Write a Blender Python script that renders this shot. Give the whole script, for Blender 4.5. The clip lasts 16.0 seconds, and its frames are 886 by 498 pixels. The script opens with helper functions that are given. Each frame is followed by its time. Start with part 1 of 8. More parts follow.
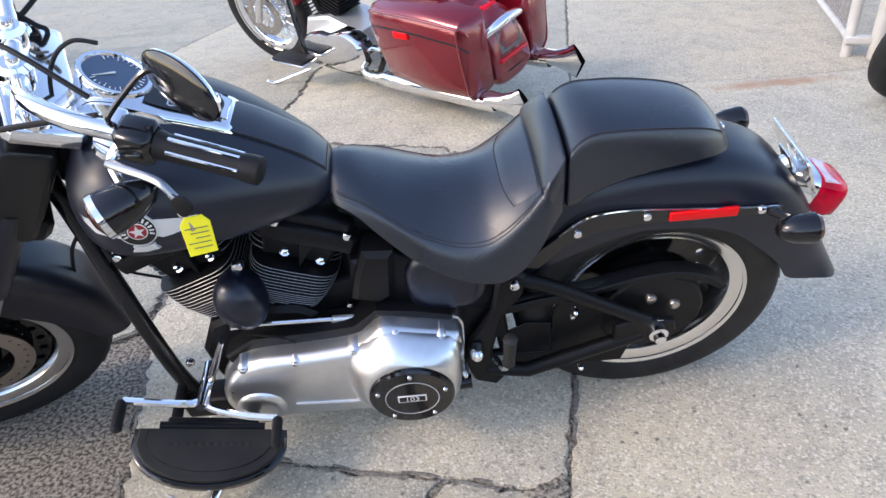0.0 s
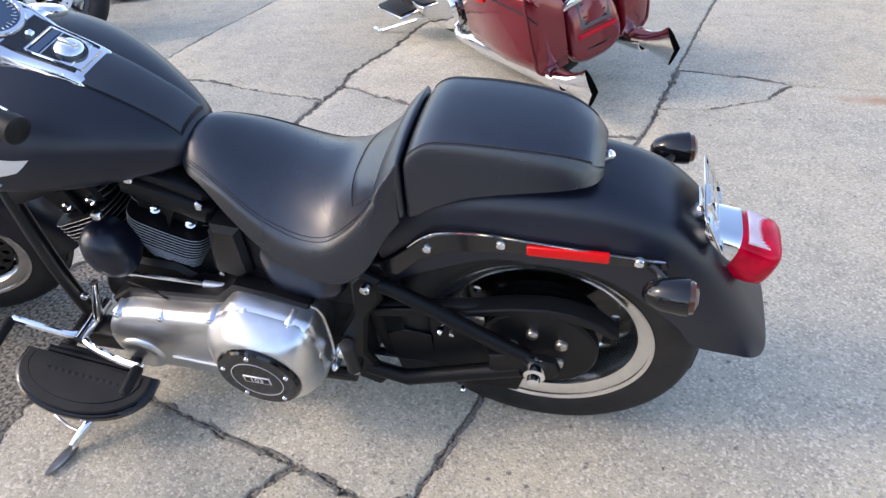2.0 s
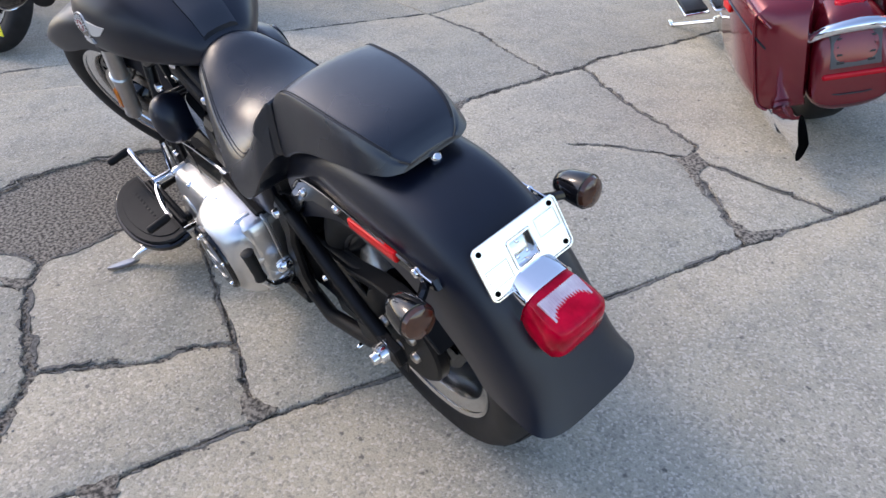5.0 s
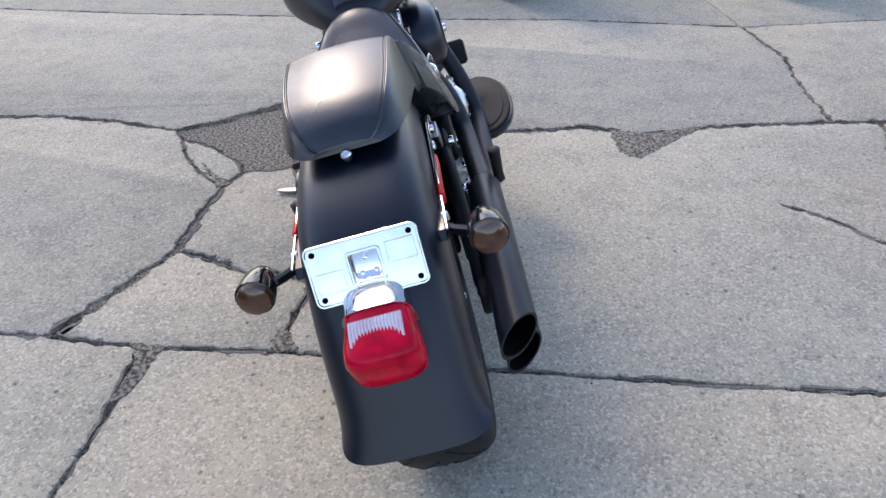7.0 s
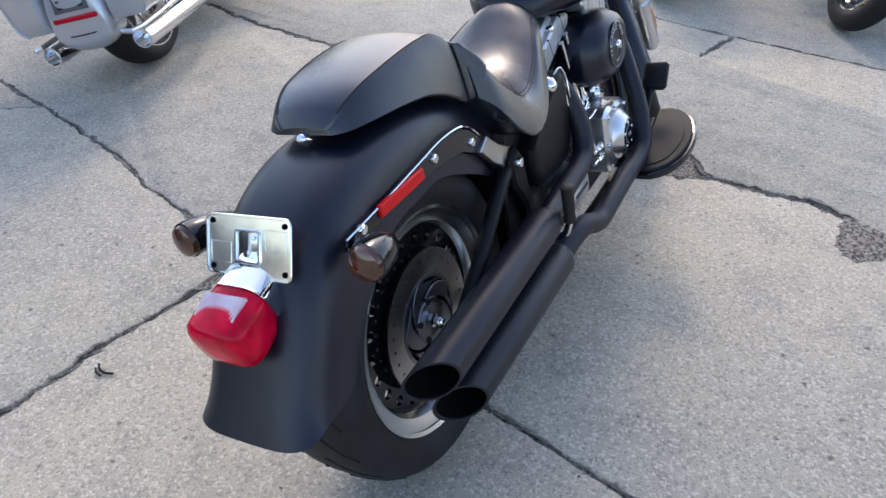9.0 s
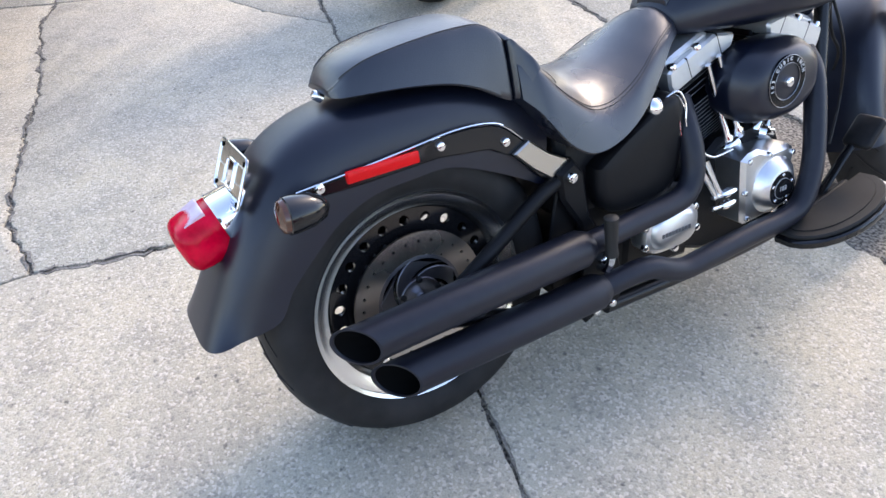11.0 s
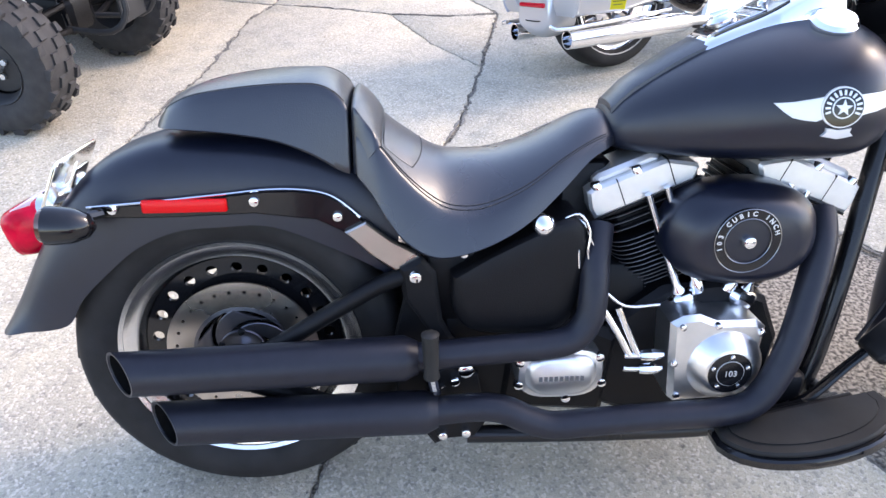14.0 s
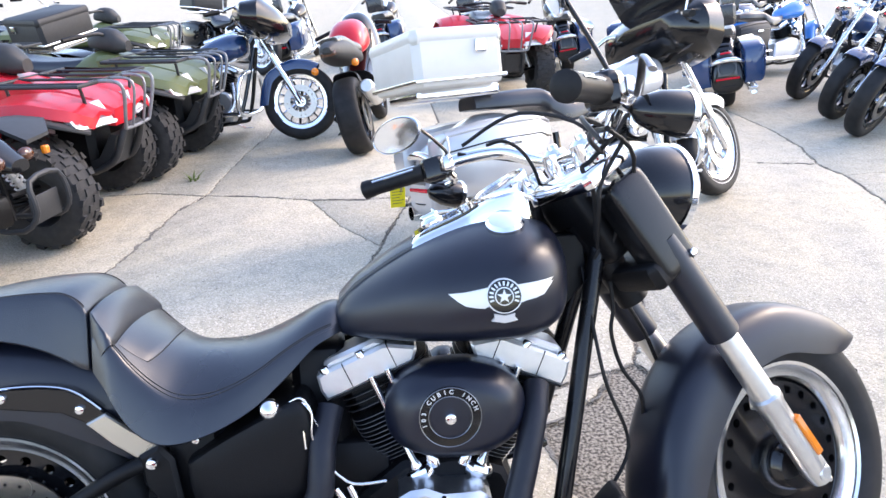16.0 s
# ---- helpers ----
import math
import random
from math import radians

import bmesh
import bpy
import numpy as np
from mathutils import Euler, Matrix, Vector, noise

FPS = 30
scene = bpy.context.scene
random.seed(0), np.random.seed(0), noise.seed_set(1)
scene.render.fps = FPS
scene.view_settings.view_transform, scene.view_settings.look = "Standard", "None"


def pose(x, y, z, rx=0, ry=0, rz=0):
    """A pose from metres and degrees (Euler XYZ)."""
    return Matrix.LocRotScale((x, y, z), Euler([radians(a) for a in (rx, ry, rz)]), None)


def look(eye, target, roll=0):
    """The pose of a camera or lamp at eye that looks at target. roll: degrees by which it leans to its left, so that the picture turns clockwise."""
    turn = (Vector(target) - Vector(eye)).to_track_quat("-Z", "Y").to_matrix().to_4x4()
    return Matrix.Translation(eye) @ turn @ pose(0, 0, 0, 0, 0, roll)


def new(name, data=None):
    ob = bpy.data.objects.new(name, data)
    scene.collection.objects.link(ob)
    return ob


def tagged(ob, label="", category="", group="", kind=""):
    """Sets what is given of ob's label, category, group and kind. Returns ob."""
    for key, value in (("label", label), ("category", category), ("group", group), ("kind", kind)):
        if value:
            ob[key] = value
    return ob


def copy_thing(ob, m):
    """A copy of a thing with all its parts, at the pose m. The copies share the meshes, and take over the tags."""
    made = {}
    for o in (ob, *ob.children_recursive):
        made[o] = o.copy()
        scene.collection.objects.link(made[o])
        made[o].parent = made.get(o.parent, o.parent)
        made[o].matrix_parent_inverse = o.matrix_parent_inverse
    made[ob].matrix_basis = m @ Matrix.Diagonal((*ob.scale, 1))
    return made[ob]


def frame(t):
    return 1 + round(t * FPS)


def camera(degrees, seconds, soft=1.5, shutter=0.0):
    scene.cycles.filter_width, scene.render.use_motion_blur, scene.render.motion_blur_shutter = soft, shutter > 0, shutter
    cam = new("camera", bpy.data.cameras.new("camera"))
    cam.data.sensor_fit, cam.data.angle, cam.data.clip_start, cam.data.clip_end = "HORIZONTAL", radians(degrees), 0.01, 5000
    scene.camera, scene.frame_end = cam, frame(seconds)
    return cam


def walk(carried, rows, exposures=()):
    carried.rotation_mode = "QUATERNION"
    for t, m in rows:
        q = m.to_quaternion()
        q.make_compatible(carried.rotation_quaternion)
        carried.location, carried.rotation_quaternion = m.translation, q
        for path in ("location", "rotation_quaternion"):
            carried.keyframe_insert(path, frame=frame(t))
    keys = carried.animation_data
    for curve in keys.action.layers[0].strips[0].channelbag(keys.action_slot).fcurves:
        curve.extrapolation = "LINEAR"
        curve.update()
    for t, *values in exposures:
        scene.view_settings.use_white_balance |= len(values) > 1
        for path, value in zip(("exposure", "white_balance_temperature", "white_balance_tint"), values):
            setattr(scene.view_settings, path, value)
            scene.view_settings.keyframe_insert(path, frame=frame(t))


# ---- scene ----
cam = camera(65.7, 16.0)
METRES, EYE, TILT, LEAN, TURN = 5.22, 1.324, -0.18, 0.97, -1.6
ROWS = [
    (0.0, 0.0, 0.0, 0.0, -1.88, -31.66, 3.06),
    (0.5, 0.0333, 0.0073, -0.0011, -0.86, -33.33, 3.71),
    (1.0, 0.0692, 0.0098, -0.0003, 5.12, -33.78, 3.64),
    (1.5, 0.0946, 0.0271, -0.0033, 10.71, -34.69, 2.9),
    (2.0, 0.1193, 0.0428, -0.0018, 16.02, -34.66, 1.83),
    (2.5, 0.1586, 0.0475, -0.0004, 23.22, -34.69, 1.49),
    (3.0, 0.1863, 0.0587, -0.0029, 27.54, -35.02, 0.77),
    (5.5, 0.2942, 0.1699, -0.0036, 62.3, -35.69, 0.86),
    (6.0, 0.317, 0.2056, -0.0024, 73.04, -35.4, 2.0),
    (6.5, 0.3145, 0.2403, -0.0054, 80.33, -36.0, 2.54),
    (7.0, 0.3063, 0.2755, -0.0036, 86.35, -36.44, 1.75),
    (7.5, 0.314, 0.3123, -0.0025, 97.02, -36.09, 1.48),
    (8.0, 0.3093, 0.3379, -0.0047, 104.12, -35.94, 2.22),
    (8.5, 0.285, 0.3634, -0.0048, 111.77, -36.64, 1.66),
    (11.0, 0.1752, 0.4685, 0.0033, 151.58, -39.75, 1.46),
    (11.5, 0.1465, 0.4734, 0.0034, 159.79, -39.83, 2.86),
    (12.0, 0.1098, 0.457, 0.0014, 165.14, -38.34, 0.77),
    (12.5, 0.0879, 0.4626, -0.0012, 172.41, -37.69, 0.92),
    (13.0, 0.0588, 0.484, -0.0034, 178.15, -35.14, 0.54),
    (13.5, 0.0393, 0.4786, -0.0057, 179.05, -35.32, 0.55),
    (14.0, 0.0237, 0.4773, -0.0025, 177.88, -36.14, 0.09),
    (14.5, -0.0011, 0.4933, 0.0014, 179.44, -34.45, 0.87),
    (15.0, -0.026, 0.5118, 0.006, 177.9, -31.66, 1.02),
    (15.5, -0.0518, 0.5089, 0.0091, 175.46, -28.05, 1.96),
    (16.0, -0.0754, 0.5017, 0.017, 176.76, -22.6, 2.2),
]
walk(cam, [(t, pose(-0.508, -1.434, EYE, TILT, LEAN, TURN) @ pose(METRES * x, METRES * y, METRES * z, 90 + pitch, roll, yaw)) for t, x, y, z, yaw, pitch, roll in ROWS],
     exposures=[(0.0, 1.79, 7300, 16), (3.0, 1.66, 7300, 17), (5.5, 1.34, 7050, 17), (8.5, 1.39, 7100, 16), (11.0, 2.05, 7350, 17), (13.0, 2.33, 7450, 20), (15.0, 2.43, 7450, 20), (16.0, 2.28, 7400, 18)])

# ---- world, sun ----
SUN_TO = Vector((-0.74, -0.30, 0.60)).normalized()
world = bpy.data.worlds.new("sky")
scene.world = world
world.use_nodes = True
wn = world.node_tree
sky = wn.nodes.new("ShaderNodeTexSky")
sky.sky_type, sky.sun_disc = "NISHITA", False
sky.sun_elevation = math.asin(SUN_TO.z)
sky.sun_rotation = math.atan2(SUN_TO.x, SUN_TO.y)
sky.dust_density, sky.air_density, sky.ozone_density = 1.1, 1.0, 2.6
wn.links.new(sky.outputs[0], wn.nodes["Background"].inputs[0])
wn.nodes["Background"].inputs[1].default_value = 0.15
sun = new("sun", bpy.data.lights.new("sun", "SUN"))
sun.data.energy, sun.data.angle, sun.data.color = 0.36, radians(11.0), (1.0, 0.91, 0.78)
sun.matrix_world = look(SUN_TO * 30, (0, 0, 0))


# ---- materials ----
def shader(name, base, rough=0.5, metal=0.0, second=None, grain=60.0, fine=0.0, bump=0.0, bump_scale=None,
           rough_var=0.0, coat=0.0, spread=0.5, spec=0.5, big=3.0, big_amount=0.0):
    """A principled surface with grain at one scale, broad patches at another, and a fine relief."""
    m = bpy.data.materials.new(name)
    m.use_nodes = True
    nt = m.node_tree
    b = nt.nodes["Principled BSDF"]
    b.inputs["Base Color"].default_value = (*base, 1)
    b.inputs["Roughness"].default_value = rough
    b.inputs["Metallic"].default_value = metal
    b.inputs["Coat Weight"].default_value = coat
    b.inputs["Coat Roughness"].default_value = 0.04
    b.inputs["Specular IOR Level"].default_value = spec
    co = nt.nodes.new("ShaderNodeTexCoord")
    n1 = nt.nodes.new("ShaderNodeTexNoise")
    n1.inputs["Scale"].default_value, n1.inputs["Detail"].default_value = grain, 6
    nt.links.new(co.outputs["Object"], n1.inputs["Vector"])
    n2 = nt.nodes.new("ShaderNodeTexNoise")
    n2.inputs["Scale"].default_value, n2.inputs["Detail"].default_value = big, 4
    nt.links.new(co.outputs["Object"], n2.inputs["Vector"])
    if second:
        mx = nt.nodes.new("ShaderNodeMix")
        mx.data_type = "RGBA"
        mx.inputs[6].default_value, mx.inputs[7].default_value = (*base, 1), (*second, 1)
        ramp = nt.nodes.new("ShaderNodeMapRange")
        ramp.inputs[1].default_value, ramp.inputs[2].default_value = 0.5 - spread / 2, 0.5 + spread / 2
        add = nt.nodes.new("ShaderNodeMix")
        add.inputs[0].default_value = big_amount
        nt.links.new(n1.outputs["Fac"], add.inputs[2])
        nt.links.new(n2.outputs["Fac"], add.inputs[3])
        nt.links.new(add.outputs[0], ramp.inputs[0])
        nt.links.new(ramp.outputs[0], mx.inputs[0])
        nt.links.new(mx.outputs[2], b.inputs["Base Color"])
    if rough_var:
        rr = nt.nodes.new("ShaderNodeMapRange")
        rr.inputs[1].default_value, rr.inputs[2].default_value = 0.3, 0.7
        rr.inputs[3].default_value, rr.inputs[4].default_value = max(0.02, rough - rough_var), min(1, rough + rough_var)
        nt.links.new(n2.outputs["Fac"], rr.inputs[0])
        nt.links.new(rr.outputs[0], b.inputs["Roughness"])
    if bump:
        n3 = nt.nodes.new("ShaderNodeTexNoise")
        n3.inputs["Scale"].default_value, n3.inputs["Detail"].default_value = bump_scale or grain, 4
        nt.links.new(co.outputs["Object"], n3.inputs["Vector"])
        bp = nt.nodes.new("ShaderNodeBump")
        bp.inputs["Strength"].default_value, bp.inputs["Distance"].default_value = bump, 0.004
        nt.links.new(n3.outputs["Fac"], bp.inputs["Height"])
        nt.links.new(bp.outputs[0], b.inputs["Normal"])
    return m


def concrete_material(name, tone=(0.478, 0.436, 0.340)):
    """Weathered concrete with exposed aggregate, broad stains and small pits."""
    m = bpy.data.materials.new(name)
    m.use_nodes = True
    nt = m.node_tree
    N, K = nt.nodes, nt.links
    b = N["Principled BSDF"]
    b.inputs["Roughness"].default_value = 0.85
    geo = N.new("ShaderNodeNewGeometry")
    info = N.new("ShaderNodeObjectInfo")

    def noise_tex(scale, detail=5, rough=0.6):
        n = N.new("ShaderNodeTexNoise")
        n.inputs["Scale"].default_value, n.inputs["Detail"].default_value, n.inputs["Roughness"].default_value = scale, detail, rough
        K.new(geo.outputs["Position"], n.inputs["Vector"])
        return n

    def remap(src, a, c, lo, hi):
        r = N.new("ShaderNodeMapRange")
        r.inputs[1].default_value, r.inputs[2].default_value, r.inputs[3].default_value, r.inputs[4].default_value = a, c, lo, hi
        K.new(src, r.inputs[0])
        return r.outputs[0]

    def mix(fac, a, c, mode="MIX"):
        x = N.new("ShaderNodeMix")
        x.data_type, x.blend_type = "RGBA", mode
        if isinstance(fac, float):
            x.inputs[0].default_value = fac
        else:
            K.new(fac, x.inputs[0])
        for i, v in ((6, a), (7, c)):
            if isinstance(v, tuple):
                x.inputs[i].default_value = (*v, 1)
            else:
                K.new(v, x.inputs[i])
        return x.outputs[2]

    broad, mid, sand, grains = noise_tex(0.9, 4), noise_tex(7, 6), noise_tex(150, 4, 0.75), noise_tex(420, 2, 0.6)
    blotch = noise_tex(2.6, 6, 0.65)
    vor = N.new("ShaderNodeTexVoronoi")
    vor.inputs["Scale"].default_value = 150
    K.new(geo.outputs["Position"], vor.inputs["Vector"])
    tint = lambda f: tuple(v * k for v, k in zip(tone, f))
    col = mix(remap(broad.outputs["Fac"], 0.35, 0.65, 0, 1), tone, tint((1.17, 1.13, 1.04)))
    col = mix(remap(mid.outputs["Fac"], 0.46, 0.70, 0, 0.85), col, tint((0.76, 0.75, 0.75)))
    col = mix(remap(blotch.outputs["Fac"], 0.50, 0.70, 0, 0.6), col, tint((0.80, 0.79, 0.80)))
    col = mix(remap(blotch.outputs["Fac"], 0.28, 0.46, 0.5, 0), col, tint((1.22, 1.14, 0.98)))
    # aggregate: each grain its own shade, with sand and dark specks between
    shade = N.new("ShaderNodeSeparateColor")
    K.new(vor.outputs["Color"], shade.inputs[0])
    col = mix(remap(shade.outputs[0], 0.72, 0.92, 0, 0.50), col, (0.19, 0.170, 0.150))
    col = mix(remap(shade.outputs[1], 0.72, 0.92, 0, 0.70), col, (0.74, 0.67, 0.55))
    col = mix(remap(sand.outputs["Fac"], 0.52, 0.70, 0, 0.36), col, (0.62, 0.57, 0.49))
    col = mix(remap(sand.outputs["Fac"], 0.30, 0.45, 0.46, 0), col, (0.15, 0.138, 0.125))
    col = mix(remap(grains.outputs["Fac"], 0.36, 0.50, 0.34, 0), col, (0.15, 0.138, 0.125))
    # pits, as small dark spots in the colour
    pits = N.new("ShaderNodeTexVoronoi")
    pits.inputs["Scale"].default_value = 24
    K.new(geo.outputs["Position"], pits.inputs["Vector"])
    some = N.new("ShaderNodeSeparateColor")
    K.new(pits.outputs["Color"], some.inputs[0])
    wob = N.new("ShaderNodeMath")
    wob.operation = "ADD"
    K.new(pits.outputs["Distance"], wob.inputs[0])
    K.new(remap(sand.outputs["Fac"], 0.3, 0.7, -0.10, 0.10), wob.inputs[1])
    spot = remap(wob.outputs[0], 0.08, 0.20, 1, 0)
    both = N.new("ShaderNodeMath")
    both.operation = "MULTIPLY"
    K.new(spot, both.inputs[0])
    K.new(remap(some.outputs[0], 0.62, 0.95, 0, 0.80), both.inputs[1])
    col = mix(both.outputs[0], col, (0.085, 0.078, 0.072))
    # an old rust stain with a pale streak on the slab by the gate
    where = N.new("ShaderNodeVectorMath")
    where.operation = "SUBTRACT"
    K.new(geo.outputs["Position"], where.inputs[0])
    where.inputs[1].default_value = (1.42, 2.10, 0)
    flat = N.new("ShaderNodeVectorMath")
    flat.operation = "MULTIPLY"
    K.new(where.outputs[0], flat.inputs[0])
    flat.inputs[1].default_value = (2.6, 13.0, 0)
    far = N.new("ShaderNodeVectorMath")
    far.operation = "LENGTH"
    K.new(flat.outputs[0], far.inputs[0])
    soft = N.new("ShaderNodeMath")
    soft.operation = "ADD"
    K.new(far.outputs[1], soft.inputs[0])
    K.new(remap(mid.outputs["Fac"], 0.3, 0.7, -0.45, 0.45), soft.inputs[1])
    col = mix(remap(soft.outputs[0], 0.25, 1.1, 0.8, 0), col, (0.36, 0.20, 0.115))
    # slab to slab
    hue = remap(info.outputs["Random"], 0, 1, 0.93, 1.05)
    cmb = N.new("ShaderNodeCombineColor")
    for i in range(3):
        K.new(hue, cmb.inputs[i])
    col = mix(1.0, col, cmb.outputs[0], "MULTIPLY")
    K.new(col, b.inputs["Base Color"])
    height = N.new("ShaderNodeMath")
    height.operation = "ADD"
    K.new(sand.outputs["Fac"], height.inputs[0])
    K.new(remap(vor.outputs["Distance"], 0.0, 0.6, 0.45, 0), height.inputs[1])
    bp = N.new("ShaderNodeBump")
    bp.inputs["Strength"].default_value, bp.inputs["Distance"].default_value = 0.6, 0.004
    K.new(height.outputs[0], bp.inputs["Height"])
    bp2 = N.new("ShaderNodeBump")
    bp2.inputs["Strength"].default_value, bp2.inputs["Distance"].default_value = 0.4, 0.012
    K.new(mid.outputs["Fac"], bp2.inputs["Height"])
    K.new(bp.outputs[0], bp2.inputs["Normal"])
    K.new(bp2.outputs[0], b.inputs["Normal"])
    return m


CONCRETE = concrete_material("concrete")
GRIT = shader("joint_grit", (0.055, 0.047, 0.038), 0.95, second=(0.34, 0.30, 0.24), grain=95, spread=0.22, bump=0.8, bump_scale=120)
ASPHALT = shader("old_asphalt", (0.026, 0.024, 0.024), 0.85, second=(0.30, 0.27, 0.25), grain=78, spread=0.13, bump=1.0, bump_scale=78, big=5, big_amount=0.22)
DIRT = shader("crack_dirt", (0.085, 0.077, 0.067), 0.95, second=(0.28, 0.26, 0.225), grain=110, spread=0.3, bump=1.0, bump_scale=120, big=14, big_amount=0.35)
MATT_BLACK = shader("denim_black_paint", (0.0033, 0.0050, 0.0125), 0.35, spec=0.52, second=(0.0050, 0.0074, 0.0170), grain=25, rough_var=0.05, bump=0.03, bump_scale=900)
GLOSS_BLACK = shader("gloss_black_paint", (0.006, 0.006, 0.007), 0.12, coat=0.25, spec=0.4)
EXHAUST_BLACK = shader("matt_black_exhaust", (0.0075, 0.0085, 0.014), 0.46, spec=0.38, second=(0.0115, 0.0125, 0.020), grain=40, rough_var=0.08)
LEATHER = shader("black_seat_vinyl", (0.0036, 0.0052, 0.0110), 0.29, spec=0.88, second=(0.0058, 0.0078, 0.0145), grain=30, rough_var=0.06, bump=0.12, bump_scale=420)
THREAD = shader("grey_stitching", (0.022, 0.022, 0.024), 0.7)
RUBBER = shader("tyre_rubber", (0.009, 0.0088, 0.009), 0.62, spec=0.28, second=(0.022, 0.021, 0.021), grain=18, rough_var=0.1, bump=0.1)
BLACK_RUBBER = shader("black_rubber", (0.007, 0.007, 0.008), 0.5, spec=0.2, second=(0.016, 0.015, 0.015), grain=50)
# paler grey mottle puts the sky's grazing sheen into the pad colour
PAD_RUBBER = shader("sheen_pad_rubber", (0.010, 0.010, 0.010), 0.6, spec=0.28, second=(0.026, 0.025, 0.023), grain=12, rough_var=0.1)
CHROME = shader("chrome", (0.84, 0.85, 0.87), 0.07, 1.0, rough_var=0.03, grain=8)
ALLOY = shader("brushed_aluminium", (0.70, 0.705, 0.71), 0.34, 1.0, second=(0.78, 0.785, 0.79), grain=40, rough_var=0.06, bump=0.05, bump_scale=300)
SATIN = shader("silver_engine_paint", (0.68, 0.675, 0.665), 0.33, 0.70, second=(0.76, 0.755, 0.74), grain=40, bump=0.06, bump_scale=500)
STEEL = shader("brake_rotor_steel", (0.50, 0.46, 0.42), 0.32, 1.0, rough_var=0.08, grain=90)
ENGINE_BLACK = shader("wrinkle_black_engine", (0.005, 0.005, 0.006), 0.42, spec=0.2, bump=0.2, bump_scale=500)
FRAME_BLACK = shader("satin_black_frame", (0.006, 0.006, 0.007), 0.26, spec=0.4, rough_var=0.05)
CARRIER_STEEL = shader("dull_carrier_steel", (0.20, 0.20, 0.23), 0.38, 1.0, second=(0.26, 0.255, 0.27), grain=50)
FIN_EDGE = shader("machined_fin_edge", (0.44, 0.44, 0.44), 0.42, 0.7)
SOOT_BOLT = shader("blackened_bolt", (0.02, 0.02, 0.021), 0.4, 0.6)
RED_LENS = shader("red_lens", (0.62, 0.002, 0.016), 0.18, spec=0.3)
RED_GLASS = shader("clear_red_lens", (0.76, 0.003, 0.034), 0.10, second=(0.46, 0.0, 0.016), grain=26, spread=0.25, spec=0.10, bump=0.08, bump_scale=170)
RED_GLASS.node_tree.nodes["Principled BSDF"].inputs["Transmission Weight"].default_value = 0.06
RED_GLASS.node_tree.nodes["Principled BSDF"].inputs["Coat Weight"].default_value = 0.12
RIM_ALLOY = shader("machined_rim", (0.80, 0.80, 0.80), 0.22, 1.0, second=(0.72, 0.72, 0.72), grain=60, rough_var=0.05)
RED_REFLECTOR = shader("red_reflector", (0.72, 0.006, 0.008), 0.25, spec=0.25)
CLEAR_LENS = shader("ribbed_clear_lens", (0.75, 0.72, 0.74), 0.15, coat=0.4)
LAMP_WINDOW = shader("frosted_lamp_window", (0.80, 0.74, 0.76), 0.10, coat=0.4, second=(0.62, 0.42, 0.48), grain=30)
POLISHED = shader("polished_steel_plate", (0.56, 0.53, 0.48), 0.30, 1.0, rough_var=0.05, grain=30)
AMBER = shader("amber_lens", (0.75, 0.20, 0.01), 0.2, coat=0.4)
SMOKE = shader("smoked_lens", (0.11, 0.036, 0.016), 0.06, coat=0.5, second=(0.05, 0.018, 0.010), grain=40)
YELLOW = shader("yellow_tag_card", (0.86, 0.74, 0.02), 0.6)
SILVER_PAINT = shader("silver_badge", (0.66, 0.66, 0.66), 0.35, 0.4)
BADGE_RED = shader("badge_red_enamel", (0.24, 0.008, 0.012), 0.3)
GREY_PAINT = shader("mid_grey_enamel", (0.10, 0.10, 0.10), 0.4)


